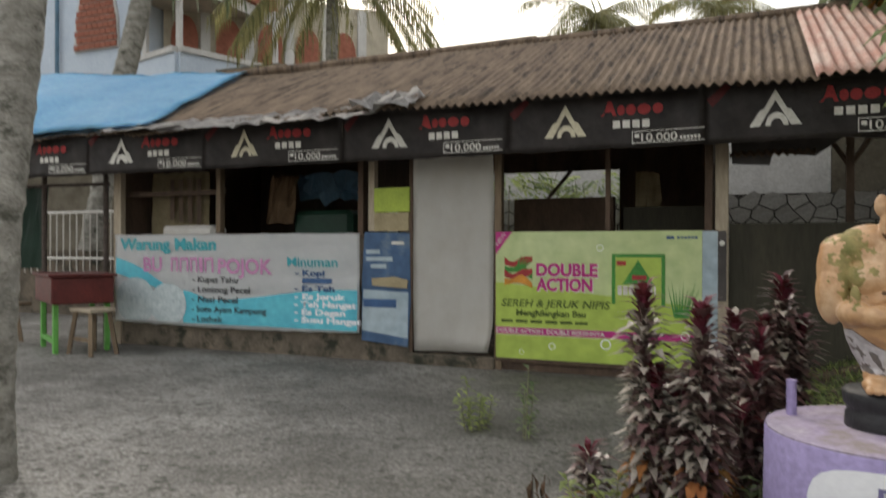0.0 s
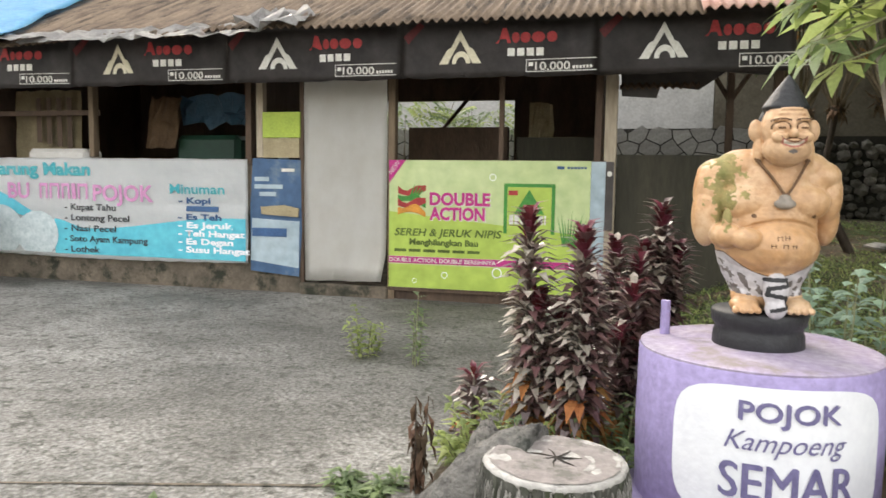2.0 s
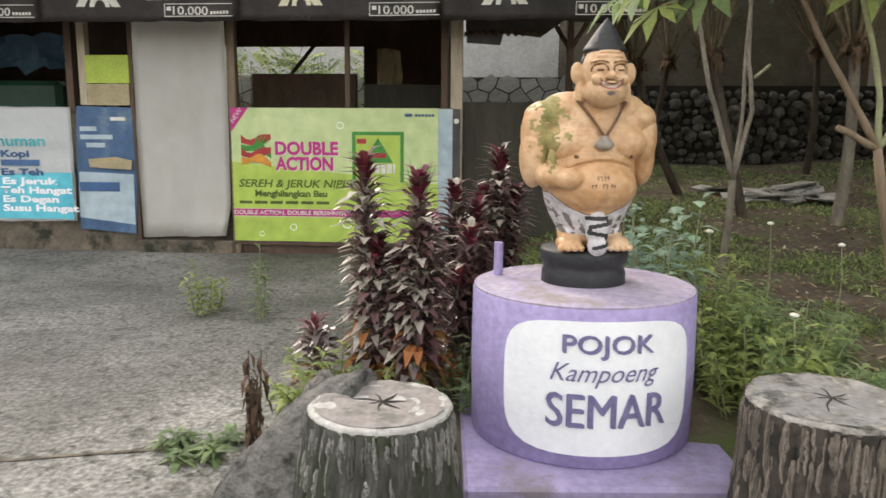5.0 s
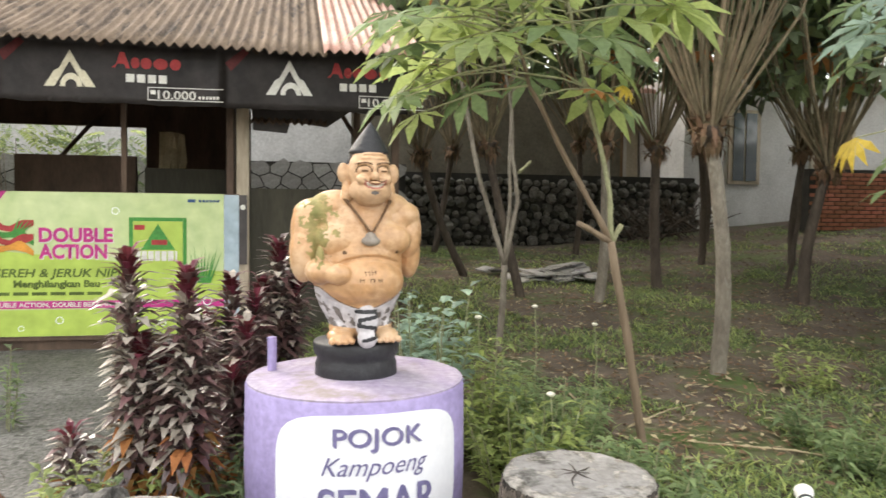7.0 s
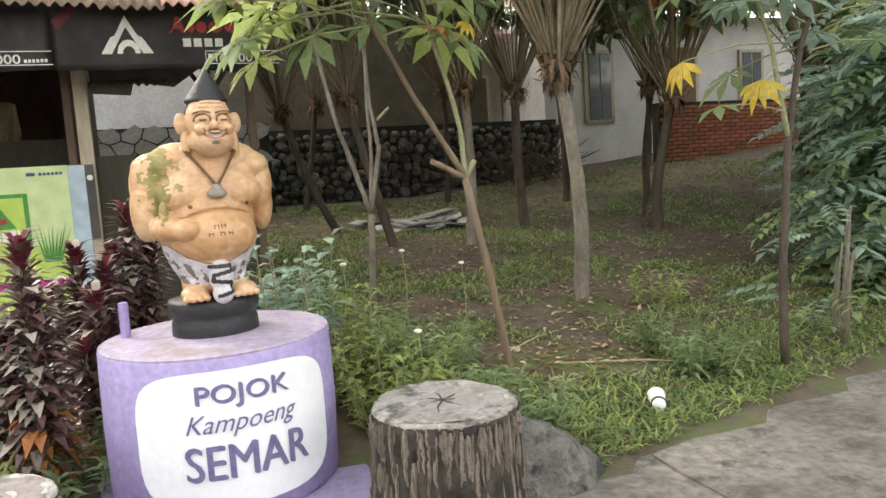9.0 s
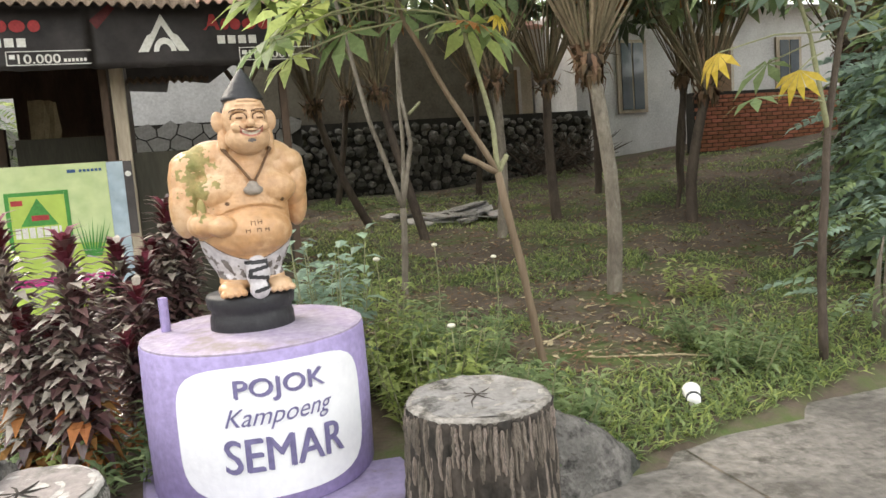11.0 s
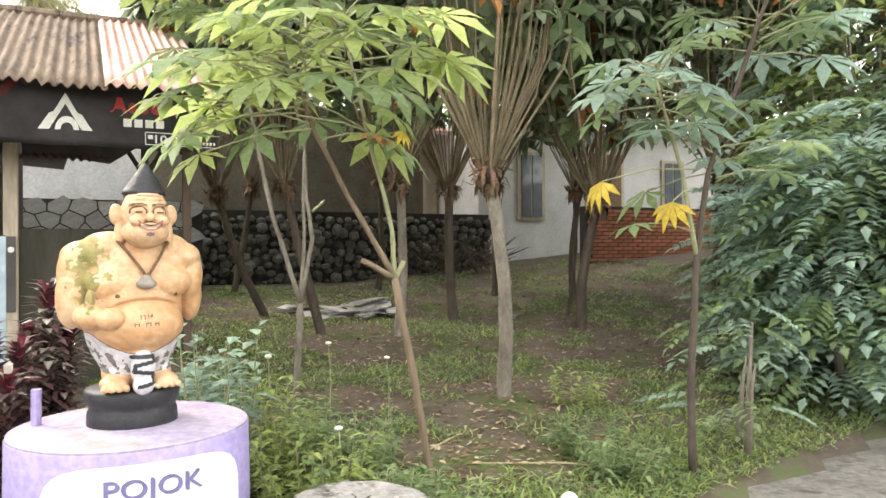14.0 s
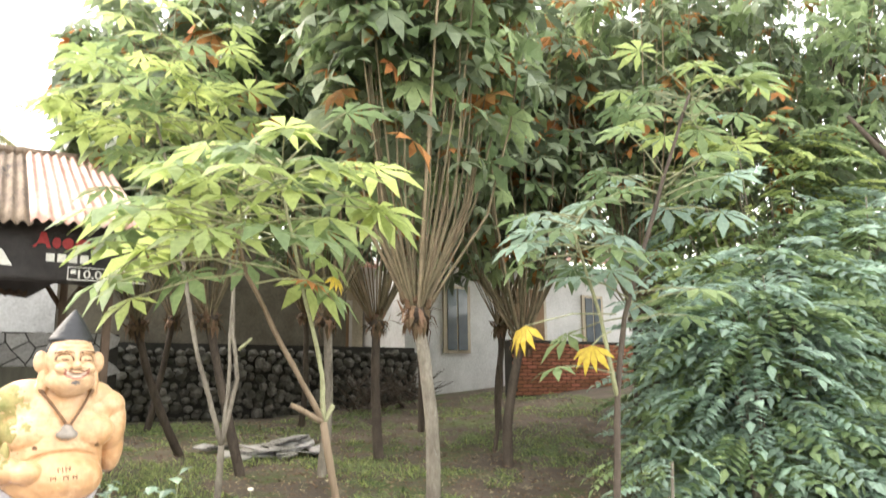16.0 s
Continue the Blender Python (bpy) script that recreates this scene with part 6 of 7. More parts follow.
feather_shrub(at(8.2, 4.4), (1.2, 0.7, 2.6), 9, 520, 27, ("leaf_blue", "leaf_mid"), EDGE, 0.42)


def ti_plant(foot, stems, seed, label, light=0.3):
    """Upright canes closely set with glossy pointed dark leaves."""
    random.seed(seed)
    f = Vector(foot)
    pl = thing("purple_ti_plant", label, "shrub", f, "purple-leaved plants")
    dark, red, orange, pale = Cloud(), Cloud(), Cloud(), Cloud()
    for (dx, dy, h) in stems:
        top = Vector((dx, dy, h))
        b = Vector((dx * 0.4, dy * 0.4, -0.03))
        part("cane", tube(bmesh.new(), [b, b.lerp(top, 0.5), top], [0.013, 0.011, 0.007], 6), M["bark"], pl, "", True)
        n = int(h * 300)
        for k in range(n):
            u = 0.16 + 0.84 * k / n
            a = 2.4 * k + rnd(-0.3, 0.3)
            p = b.lerp(top, u)
            rise = 1.1 * smooth(0.82, 1.0, u) + 0.5 - 0.9 * smooth(0.5, 0.12, u)
            d = Vector((math.cos(a), math.sin(a), rise + rnd(-0.2, 0.2)))
            ln = rnd(0.085, 0.14) * (1 - 0.25 * smooth(0.85, 1.0, u))
            # pale ones paint sky sheen, mostly on upper leaves that point left
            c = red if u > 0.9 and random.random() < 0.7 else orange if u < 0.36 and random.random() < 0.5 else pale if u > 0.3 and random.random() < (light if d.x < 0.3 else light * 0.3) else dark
            c.arched_leaf(p + d * 0.012, d, Vector((0, 0, 1)), ln, ln * 0.36, 0.32)
    dark.part("leaves", M["leaf_purple"], pl, "glossy dark purple leaves")
    red.part("young_leaves", M["leaf_crimson"], pl, "crimson young leaves")
    pale.part("leaves", M["leaf_sheen"], pl, "pale leaves with the sky's sheen put into their colour")
    orange.part("old_leaves", M["leaf_orange"], pl, "withered orange lower leaves")
    return pl


ti_plant((0.93, 3.8, GZ), [(-0.03, 0.0, 0.92), (0.02, -0.03, 0.6)], 31, "tall purple-leaved plant with glossy pointed leaves", 0.7)
ti_plant((1.1, 3.72, GZ), [(0.02, -0.02, 0.86), (0.03, 0.06, 0.66), (-0.06, 0.05, 0.55)], 32, "tall purple-leaved plant with glossy pointed leaves", 0.5)
ti_plant((1.22, 4.3, GZ), [(0.0, 0.0, 0.78), (0.1, 0.05, 0.7), (-0.1, 0.0, 0.62)], 33, "bushy purple-leaved plant beside the plinth")
ti_plant((1.4, 4.55, GZ), [(0.02, 0.0, 0.93), (0.1, 0.05, 0.75), (-0.06, -0.05, 0.75)], 34, "bushy purple-leaved plant beside the plinth")
ti_plant((1.3, 4.05, GZ), [(0.0, 0.0, 0.62), (-0.05, -0.1, 0.45), (0.06, -0.12, 0.36)], 35, "bushy purple-leaved plant beside the plinth")
ti_plant((0.66, 3.95, GZ), [(0.0, 0.0, 0.24)], 36, "small purple-leaved seedling in the planting bed")


def weed(foot, h, n, seed, tone, label, width=0.35, stem="stem_green", kind="herb", big=1.0):
    random.seed(seed)
    f = Vector(foot)
    w = thing("weed_clump", label, "weed", f, "weeds in the garden")
    c = Cloud()
    for k in range(n):
        a, s = rnd(0, 6.28), width * math.sqrt(rnd(0, 1))
        b = Vector((math.cos(a) * s * 0.7, math.sin(a) * s * 0.7, -0.02))
        t = b + Vector((math.cos(a) * s * 0.5, math.sin(a) * s * 0.5, h * rnd(0.5, 1.0)))
        part("stem", tube(bmesh.new(), [b, b.lerp(t, 0.5), t], [0.004, 0.0035, 0.002], 4), M[stem], w)
        count = 17 if big > 1 or kind == "dead" else 24
        for j in range(count):
            u = 0.15 + 0.85 * j / (count - 1)
            g = 2.4 * j + rnd(-0.4, 0.4)
            ln = rnd(0.04, 0.095) * big
            c.quad_leaf(b.lerp(t, u), (math.cos(g), math.sin(g), rnd(-2.5, -0.8) if kind == "dead" else rnd(-0.1, 0.7)), (0, 0, 1), ln, ln * (0.3 if kind == "dead" else 0.5 if big > 1 else 0.32), 0.25)
    c.part("leaves", M[tone], w)
    return w


random.seed(5)
for i, (x, y, h, n, tone) in enumerate([(2.25, 4.0, 0.5, 26, "leaf_bright"), (2.05, 4.5, 0.6, 22, "leaf_blue"), (2.35, 3.65, 0.38, 28, "leaf_bright"), (2.55, 3.9, 0.36, 24, "leaf_mid"), (2.48, 3.3, 0.34, 22, "leaf_mid"), (2.6, 3.2, 0.3, 22, "leaf_mid"), (1.55, 4.3, 0.45, 18, "leaf_bright"), (2.7, 3.5, 0.24, 18, "leaf_mid"), (2.08, 4.12, 0.78, 14, "leaf_blue"), (2.5, 4.4, 0.3, 18, "leaf_mid"), (2.42, 3.05, 0.22, 14, "leaf_mid"), (2.75, 4.25, 0.25, 14, "leaf_mid"), (0.8, 3.62, 0.22, 12, "leaf_bright"), (0.95, 3.5, 0.2, 10, "leaf_mid"), (1.25, 3.72, 0.3, 12, "leaf_mid"), (4.35, 4.7, 0.3, 10, "leaf_bright"), (3.75, 3.55, 0.22, 14, "leaf_mid"), (3.9, 3.9, 0.22, 12, "leaf_mid")]):
    weed(at(x, y), h, n, 200 + i, tone, "leafy green weeds growing by the plinth" if x < 3 else "low leafy green weeds on the lawn", 0.2, big=1.35 if tone == "leaf_blue" else 1.0)
weed((-0.28, 5.1, GZ), 0.36, 6, 230, "leaf_bright", "spindly yellow-green weed in a crack of the concrete", 0.12)
weed((0.05, 5.0, GZ), 0.5, 3, 231, "leaf_mid", "spindly bare weed in a crack of the concrete", 0.1)
weed((0.6, 3.3, GZ), 0.46, 5, 232, "leaf_dead", "withered brown weed standing in the concrete", 0.06, "dark_bark", "dead")
weed((0.45, 3.25, GZ), 0.07, 8, 233, "leaf_mid", "low green weed at a crack of the concrete", 0.12)
weed((-0.05, 2.75, GZ), 0.06, 8, 234, "leaf_mid", "low green weed at a crack of the concrete", 0.14)


def daisy(x, y, h, seed):
    random.seed(seed)
    d = thing("white_flower", "small white wild flower on a thin stalk", "flower", at(x, y), "wild flowers")
    part("stalk", tube(bmesh.new(), [(0, 0, -0.02), (0.01, 0, h * 0.6), (0, 0.01, h)], [0.004, 0.003, 0.0025], 5), M["stem_green"], d)
    bm = bmesh.new()
    bmesh.ops.create_icosphere(bm, subdivisions=2, radius=0.017, matrix=Matrix.Translation((0, 0.01, h)) @ Matrix.Diagonal((1, 1, 0.55, 1)))
    part("bloom", bm, M["petal"], d)
    c = Cloud()
    for k in range(8):
        c.quad_leaf((0, 0, h * (0.2 + 0.08 * k)), (math.cos(k * 2.2), math.sin(k * 2.2), 0.3), (0, 0, 1), 0.05, 0.015)
    c.part("leaves", M["leaf_mid"], d)


for i, (x, y, h) in enumerate(((2.3, 4.15, 0.55), (2.45, 3.6, 0.38), (2.75, 4.7, 0.5), (3.05, 4.6, 0.42), (1.95, 4.4, 0.75))):
    daisy(x, y, h, 300 + i)

# grass and litter
random.seed(9)
gc, gd, litter, light_litter = Cloud(), Cloud(), Cloud(), Cloud()
for k in range(90000):
    x = 1.6 + 8.6 * random.random() ** 1.35
    y = 2.6 + 9.6 * random.random() ** 1.5
    if x > 2.55 and y < pad_edge(x) + 0.02 or (x - PX) ** 2 + (y - PY) ** 2 < 0.4 or y < 2.8 and x < 2.6:
        continue
    dens = noise.noise((x * 0.9, y * 0.9, 4)) + 0.6 * noise.noise((x * 3, y * 3, 8)) + 0.75 * smooth(4.6, 3.4, y) + 0.3 * smooth(3, 4.5, x) * smooth(5.2, 4, y) + 0.08
    if dens < 0.05 or random.random() > dens + 0.35:
        if random.random() < 0.4:
            (litter if random.random() < 0.75 else light_litter).quad_leaf((x, y, land(x, y) + 0.012), rdir(0.85), (rnd(-0.4, 0.4), rnd(-0.4, 0.4), 1), rnd(0.025, 0.075), rnd(0.008, 0.028), rnd(-0.2, 0.3))
        continue
    z = land(x, y)
    for j in range(2):
        a = rnd(0, 6.28)
        ln = rnd(0.035, 0.1)
        (gc if random.random() < 0.62 else gd).quad_leaf((x + rnd(-0.03, 0.03), y + rnd(-0.03, 0.03), z - 0.004), (math.cos(a), math.sin(a), rnd(0.2, 1.6)), (0, 0, 1), ln, rnd(0.006, 0.016), 0.3)
for name, c, m_, lab in (("grass", gc, "grass", "short green grass and creeping weeds"), ("grass_light", gd, "leaf_bright", "bright green grass tufts"), ("leaf_litter", litter, "leaf_brown", "scattered dry brown leaves on the soil"), ("pale_litter", light_litter, "cardboard", "scattered pale dry leaves and straw")):
    tagged(c.part(name, M[m_], None), lab, "grass" if "grass" in name else "leaf litter", "", "stuff")

# ---- garden walls and houses behind ----
WY = 12.6
# the trees' shade on this wall is part of its plaster colour
structure("wall_garden", B(2.4, WY + 0.75, 0.0, 7.2, WY + 0.95, 3.6), M["darkened_dirty_plaster"], "tall stained plaster wall behind the trees, their shade put into its grey-brown colour", "wall")
structure("wall_yard", B(-6.0, WY + 0.75, 0.0, 2.39, WY + 0.95, 3.2), M["white_wall"], "pale cream plaster wall behind the stall", "wall")
wall_core = structure("wall_stone", B(-1.5, WY + 0.1, 0.0, 8.3, WY + 0.6, 1.72), M["mortar"], "dark rubble stone retaining wall", "wall")
pale_core = structure("wall_paving_stone", B(-3.0, 11.9, 0.0, 3.1, 12.1, 1.78), M["mortar"], "low garden wall clad in pale flat stones", "wall")


def slab_house(name, label, x0, y0, x1, y1, z0, z1, material):
    h = thing(name, label, "house", ((x0 + x1) / 2, y0, z0))
    w, d, t = (x1 - x0) / 2, y1 - y0, z1 - z0
    part("wall", B(-w, 0, -0.3, w, d, t), material, h)
    bm = bmesh.new()
    plate(bm, [(-w - 0.5, t - 0.02), (w + 0.5, t - 0.02), (w + 0.5, t + 0.06), (-w - 0.5, t + 0.06)], -0.6, d + 0.5)
    for v in bm.verts:
        v.co.z += 0.25 * (v.co.y + 0.6)
    part("roof", bm, M["roof_red"], h, "low sheet roof")
    return h


def window(h, x, z, w, t, frame_m, glass_m):
    fr = part("window", B(x - w / 2 - 0.06, -0.05, z - 0.06, x + w / 2 + 0.06, -0.002, z + t + 0.06), M[frame_m], h)
    for k in (0, 1):
        part("pane", B(x - w / 2 + k * w / 2 + 0.02, -0.07, z, x - w / 2 + (k + 1) * w / 2 - 0.02, -0.052, z + t), M[glass_m], fr)
    return fr


hw = slab_house("white_house", "white plastered single-storey house beyond the garden", 8.2, 12.9, 14.5, 17, 0.7, 3.6, M["white_wall"])
window(hw, -2.0, 1.0, 0.5, 1.2, "pale_wood", "glass")
window(hw, -0.2, 0.9, 0.8, 1.4, "cream", "kraft")
window(hw, 1.6, 1.0, 0.5, 1.2, "pale_wood", "glass")
hb = slab_house("cream_house", "cream house with a small window beyond the stone wall", 7.0, 14.6, 8.15, 17, 0.6, 3.4, M["cream"])
window(hb, 0.0, 1.0, 0.5, 1.1, "white_wall", "kraft")
brick_core = structure("wall_brick", B(9.4, 11.2, 0.0, 14.0, 11.4, 1.82), M["mortar"], "low red brick wall under a white parapet", "wall")
structure("wall_boundary", B(14.2, -6, -0.2, 14.4, 12, 3.2), M["cream"], "plain cream boundary wall", "wall")

# brushwood heap beside the stone wall
random.seed(41)
heap = thing("brushwood_heap", "heap of dark twigs against the stone wall", "brushwood", (7.3, 11.8, land(7.3, 11.8)))
for j in range(110):
    a = Vector((rnd(-0.7, 0.7), rnd(-0.3, 0.3), rnd(0, 0.35)))
    part("twig", tube(bmesh.new(), [a, a + Vector((rnd(-0.6, 0.6), rnd(-0.3, 0.3), rnd(0.0, 0.5)))], [rnd(0.008, 0.02), 0.004], 4), M["dark_bark"], heap)

# broken roof tiles lying on the soil
random.seed(42)
for k in range(26):
    x, y = 4.25 + rnd(-0.55, 0.6), 9.2 + rnd(-0.5, 0.5)
    w, d = rnd(0.1, 0.26), rnd(0.08, 0.2)
    bm = bmesh.new()
    plate(bm, [(-w, -d), (w * 0.8, -d * 0.9), (w, d * 0.6), (-w * 0.3, d), (-w * 0.9, d * 0.5)], -0.008, 0.008)
    ob = part("broken_sheet", bm, random.choice((M["zinc"], M["pale_stone"], M["concrete"])))
    ob.matrix_world = pose(x, y, land(x, y) + 0.02 + 0.002 * k, 90 + rnd(-12, 12), rnd(-10, 10), rnd(0, 180))
    tagged(ob, "broken pale sheet of roofing lying on the soil", "rubble", "broken roofing on the soil")

cup = thing("paper_cup", "crushed white paper cup lying on the grass", "cup", (3.335, 3.315, land(3.335, 3.315) + 0.034))
bm = lathe(bmesh.new(), [(0.024, -0.05), (0.027, -0.03), (0.034, 0.045), (0.037, 0.05)], 20)
body = part("cup_body", bm, M["paper_white"], cup, "", True)
body.matrix_basis = pose(0, 0, 0, 84, 0, 150)
band_o = part("dark_band", lathe(bmesh.new(), [(0.0295, -0.034), (0.0305, -0.022)], 20), M["ink_dark"], cup)
band_o.matrix_basis = pose(0, 0, 0, 84, 0, 150)

for i, (x, y, z, tz) in enumerate(((3.4, 4.4, 0.0, 30), (3.0, 4.9, 0.0, 80), (3.6, 3.75, 0.0, -35))):
    tw = part("fallen_twig", tube(bmesh.new(), [(-0.4, 0, 0), (0, 0.03, 0.01), (0.4, 0, 0)], [0.005, 0.0045, 0.003], 6), M["cardboard"])
    tw.matrix_world = pose(x, y, land(x, y) + 0.012, 0, 0, tz)
    tagged(tw, "pale fallen twig lying on the soil", "twig", "twigs")


# ---- palms and the left-hand side ----
def palm_trunk(name, pts, r0, r1, label, lean_group=""):
    f = Vector(pts[0])
    t = thing(name, label, "tree", f, lean_group)
    bm = bmesh.new()
    n = 90
    P, R = [], []
    for k in range(n + 1):
        u = k / n * (len(pts) - 1)
        i = min(int(u), len(pts) - 2)
        P.append(Vector(pts[i]).lerp(Vector(pts[i + 1]), u - i) - f)
        R.append((r0 + (r1 - r0) * k / n) * (1 + 0.05 * (k % 3 == 0) + 0.04 * noise.noise((k * 0.7, r0 * 50, 1))))
    part("trunk", tube(bm, P, R, 28), M["palm_bark"], t, "ringed grey palm trunk", True)
    return t


def fronds(tree, top, n, ln, seed, tone="leaf_dark"):
    random.seed(seed)
    c, bm = Cloud(), bmesh.new()
    for k in range(n):
        a = 2.4 * k
        el = rnd(-0.6, 0.9)
        p = Vector(top)
        d = Vector((math.cos(a) * math.cos(el), math.sin(a) * math.cos(el), math.sin(el)))
        pts = []
        for j in range(13):
            pts.append(p.copy())
            p += d * ln / 12
            d = (d + Vector((0, 0, -0.11))).normalized()
        tube(bm, pts[::2], [0.03, 0.026, 0.02, 0.016, 0.012, 0.008, 0.004], 4)
        for j in range(1, 13):
            dd = (pts[j] - pts[j - 1]).normalized()
            s = dd.cross(Vector((0, 0, 1))).normalized()
            for g in (-1, 1):
                for q in range(3):
                    c.quad_leaf(pts[j - 1].lerp(pts[j], q / 3), s * g * 0.8 + dd * 0.5 + Vector((0, 0, -0.6)), (0, 0, 1), ln * rnd(0.16, 0.24), ln * 0.018, 0.3)
    part("frond_ribs", bm, M["stem_green"], tree)
    c.part("fronds", M[tone], tree, "hanging feathered palm fronds")


palm_trunk("coconut_palm", [(-2.04, 3.25, GZ - 0.05), (-2.02, 3.22, 0.3), (-1.97, 3.22, 1.1), (-1.92, 3.3, 2.0), (-1.7, 3.4, 4.5), (-1.5, 3.5, 7.0)], 0.12, 0.1, "thick grey coconut palm trunk in the courtyard", "palms")
t = palm_trunk("coconut_palm", [(-10.4, 11.0, GZ), (-9.85, 11.0, 2.0), (-9.35, 11.0, 3.98), (-8.9, 11.0, 5.4), (-8.2, 11.0, 8.5)], 0.21, 0.17, "leaning pale coconut palm trunk behind the stall", "palms")
fronds(t, (2.2, 0.0, 8.6), 20, 3.2, 51)
t = palm_trunk("coconut_palm", [(-6.78, 14.0, GZ), (-6.76, 14.0, 3.0), (-6.7, 14.0, 6.9)], 0.14, 0.12, "slim coconut palm rising behind the roof", "palms")
fronds(t, (0.08, 0, 7.0), 26, 2.9, 52, "leaf_palm")
for i, (x, y, z) in enumerate(((-3.2, 24.0, 8.3), (0.1, 30.0, 10.0))):
    t = palm_trunk("coconut_palm", [(x, y, GZ), (x + 0.2, y, z * 0.5), (x, y, z)], 0.16, 0.13, "distant coconut palm beyond the roof", "palms")
    fronds(t, (0, 0, z + 0.08), 20, 2.6, 60 + i, "leaf_palm")


def villa():
    """Two-storey pale blue house with an arched lattice window and a veranda."""
    v = thing("two_storey_house", "pale blue two-storey house with arched terracotta lattice windows", "house", (-16, 16.0, GZ))
    part("ground_wall", B(-8, 0.1, -0.1, 6.5, 8, 5.7), M["darkened_dirty_plaster"], v, "cream ground-floor wall")
    part("upper_wall", B(-8, 0.02, 5.72, 2.2, 7.8, 10.5), M["blue_wall"], v, "pale blue upper wall")
    part("floor_ledge", B(-8, -0.5, 5.45, 1.4, 0.0, 5.7), M["roof"], v, "grimy projecting ledge")
    part("lower_roof", B(-8, -1.4, 4.7, 0.6, -0.1, 4.85), M["roof"], v, "dark corrugated lean-to roof")
    plan = [(2.35, -0.3), (4.1, -0.8), (4.9, 1.5), (6.4, 6.0)]
    for (xa, ya), (xb, yb) in zip(plan, plan[1:]):
        for name, z0, z1, w, m_ in (("parapet", 4.6, 5.98, 0.1, "blue_wall"), ("coping", 5.982, 6.12, 0.16, "white_wall")):
            d = Vector((xb - xa, yb - ya, 0)).normalized()
            s = Vector((-d.y, d.x, 0)) * w
            bm = bmesh.new()
            q = [Vector((xa, ya, 0)) - s, Vector((xb, yb, 0)) - s, Vector((xb, yb, 0)) + s, Vector((xa, ya, 0)) + s]
            lo = [bm.verts.new((p.x, p.y, z0)) for p in q]
            hi = [bm.verts.new((p.x, p.y, z1)) for p in q]
            bm.faces.new(lo[::-1])
            bm.faces.new(hi)
            for k in range(4):
                bm.faces.new((lo[k], lo[(k + 1) % 4], hi[(k + 1) % 4], hi[k]))
            part(name, bm, M[m_], v)
    back = [(2.3, 0.5), (6.2, 4.4)]
    d = Vector((3.9, 3.9, 0)).normalized()
    turn = math.degrees(math.atan2(d.y, d.x))
    inner = part("veranda_wall", B(0, 0.0, 4.6, 6.5, 0.15, 8.4), M["cream"], v, "cream veranda wall")
    inner.matrix_basis = pose(2.3, 0.6, 0, 0, 0, turn)
    for k, x in enumerate((0.55, 1.75, 2.9, 4.0, 5.1)):
        bm = bmesh.new()
        plate(bm, [(x - 0.36, 5.4), (x + 0.36, 5.4), (x + 0.36, 6.9)] + [(x + 0.36 * math.cos(a), 6.9 + 0.7 * math.sin(a)) for a in [math.pi * j / 10 for j in range(1, 10)]] + [(x - 0.36, 6.9)], -0.06, -0.01)
        part("arched_window", bm, M["terracotta"], inner, "arched terracotta lattice window")
        part("pilaster", B(x + 0.42, -0.1, 4.6, x + 0.68, -0.005, 8.3), M["white_wall"], inner)
    for x, y in ((2.5, -0.25), (4.05, -0.7), (5.0, 2.0), (5.7, 4.0)):
        part("veranda_post", B(x - 0.06, y - 0.06, 6.1, x + 0.06, y + 0.06, 7.7), M["white_wall"], v)
    part("veranda_roof", B(2.21, -1.2, 7.7, 4.25, 8, 7.85), M["cream"], v, "veranda roof slab")
    part("fascia", B(4.26, -1.3, 7.62, 4.36, 8, 7.95), M["white_wall"], v, "white fascia board")
    part("fascia", B(2.21, -1.32, 7.62, 4.25, -1.205, 7.95), M["white_wall"], v, "white fascia board")
    part("tiled_roof", B(2.21, -1.3, 7.96, 4.5, 8, 8.3), M["terracotta"], v)
    x = 0.5
    bm = bmesh.new()
    out = [(x - 0.83, 6.6), (x + 0.83, 6.6), (x + 0.8, 7.1)] + [(x + 0.8 * math.cos(a), 7.1 + 1.5 * math.sin(a)) for a in [math.pi * k / 16 for k in range(1, 16)]] + [(x - 0.8, 7.1)]
    plate(bm, out, -0.06, 0.018)
    w = part("arched_window", bm, M["white_wall"], v, "tall arched window filled with terracotta lattice")
    for j in range(10):
        for i in range(8):
            a, b = x - 0.8 + 0.2 * i + (0.1 if j % 2 else 0), 6.63 + 0.185 * j
            lim = 0.8 if b < 7.0 else 0.77 * math.sqrt(max(0, 1 - ((b + 0.17 - 7.1) / 1.5) ** 2))
            a0, a1 = max(a, x - lim), min(a + 0.185, x + lim)
            if a1 - a0 > 0.04:
                part("brick", B(a0, -0.1, b, a1, -0.062, b + 0.15), M["terracotta"], w)
    part("drain_pipe", tube(bmesh.new(), [(-0.95, -0.1, 5.7), (-0.95, -0.1, 10)], 0.06, 6), M["plastic_blue"], v)
    return v


villa()

# awning and railing at the left
fence = thing("steel_railing", "white steel railing before the house yard", "railing", (-10.5, 9.6, 0.6))
raised = structure("wall_yard_low", B(-13, 9.62, GZ, -7.6, 9.8, 0.98), M["stained_wall"], "low grey block wall of the house yard", "wall")
part("rail", tube(bmesh.new(), [(-1.5, 0, 1.0), (2.6, 0, 1.0)], 0.025, 6), M["plastic_white"], fence)
part("rail", tube(bmesh.new(), [(-1.5, 0, 0.25), (2.6, 0, 0.25)], 0.025, 6), M["plastic_white"], fence)
for k in range(28):
    part("bar", tube(bmesh.new(), [(-1.5 + k * 0.15, 0, 0.0), (-1.5 + k * 0.15, 0, 1.0)], 0.011, 5), M["plastic_white"], fence)
frame_l = thing("awning_frame", "rusty steel awning frame with a green netting screen", "frame", (-6.9, 7.2, GZ))
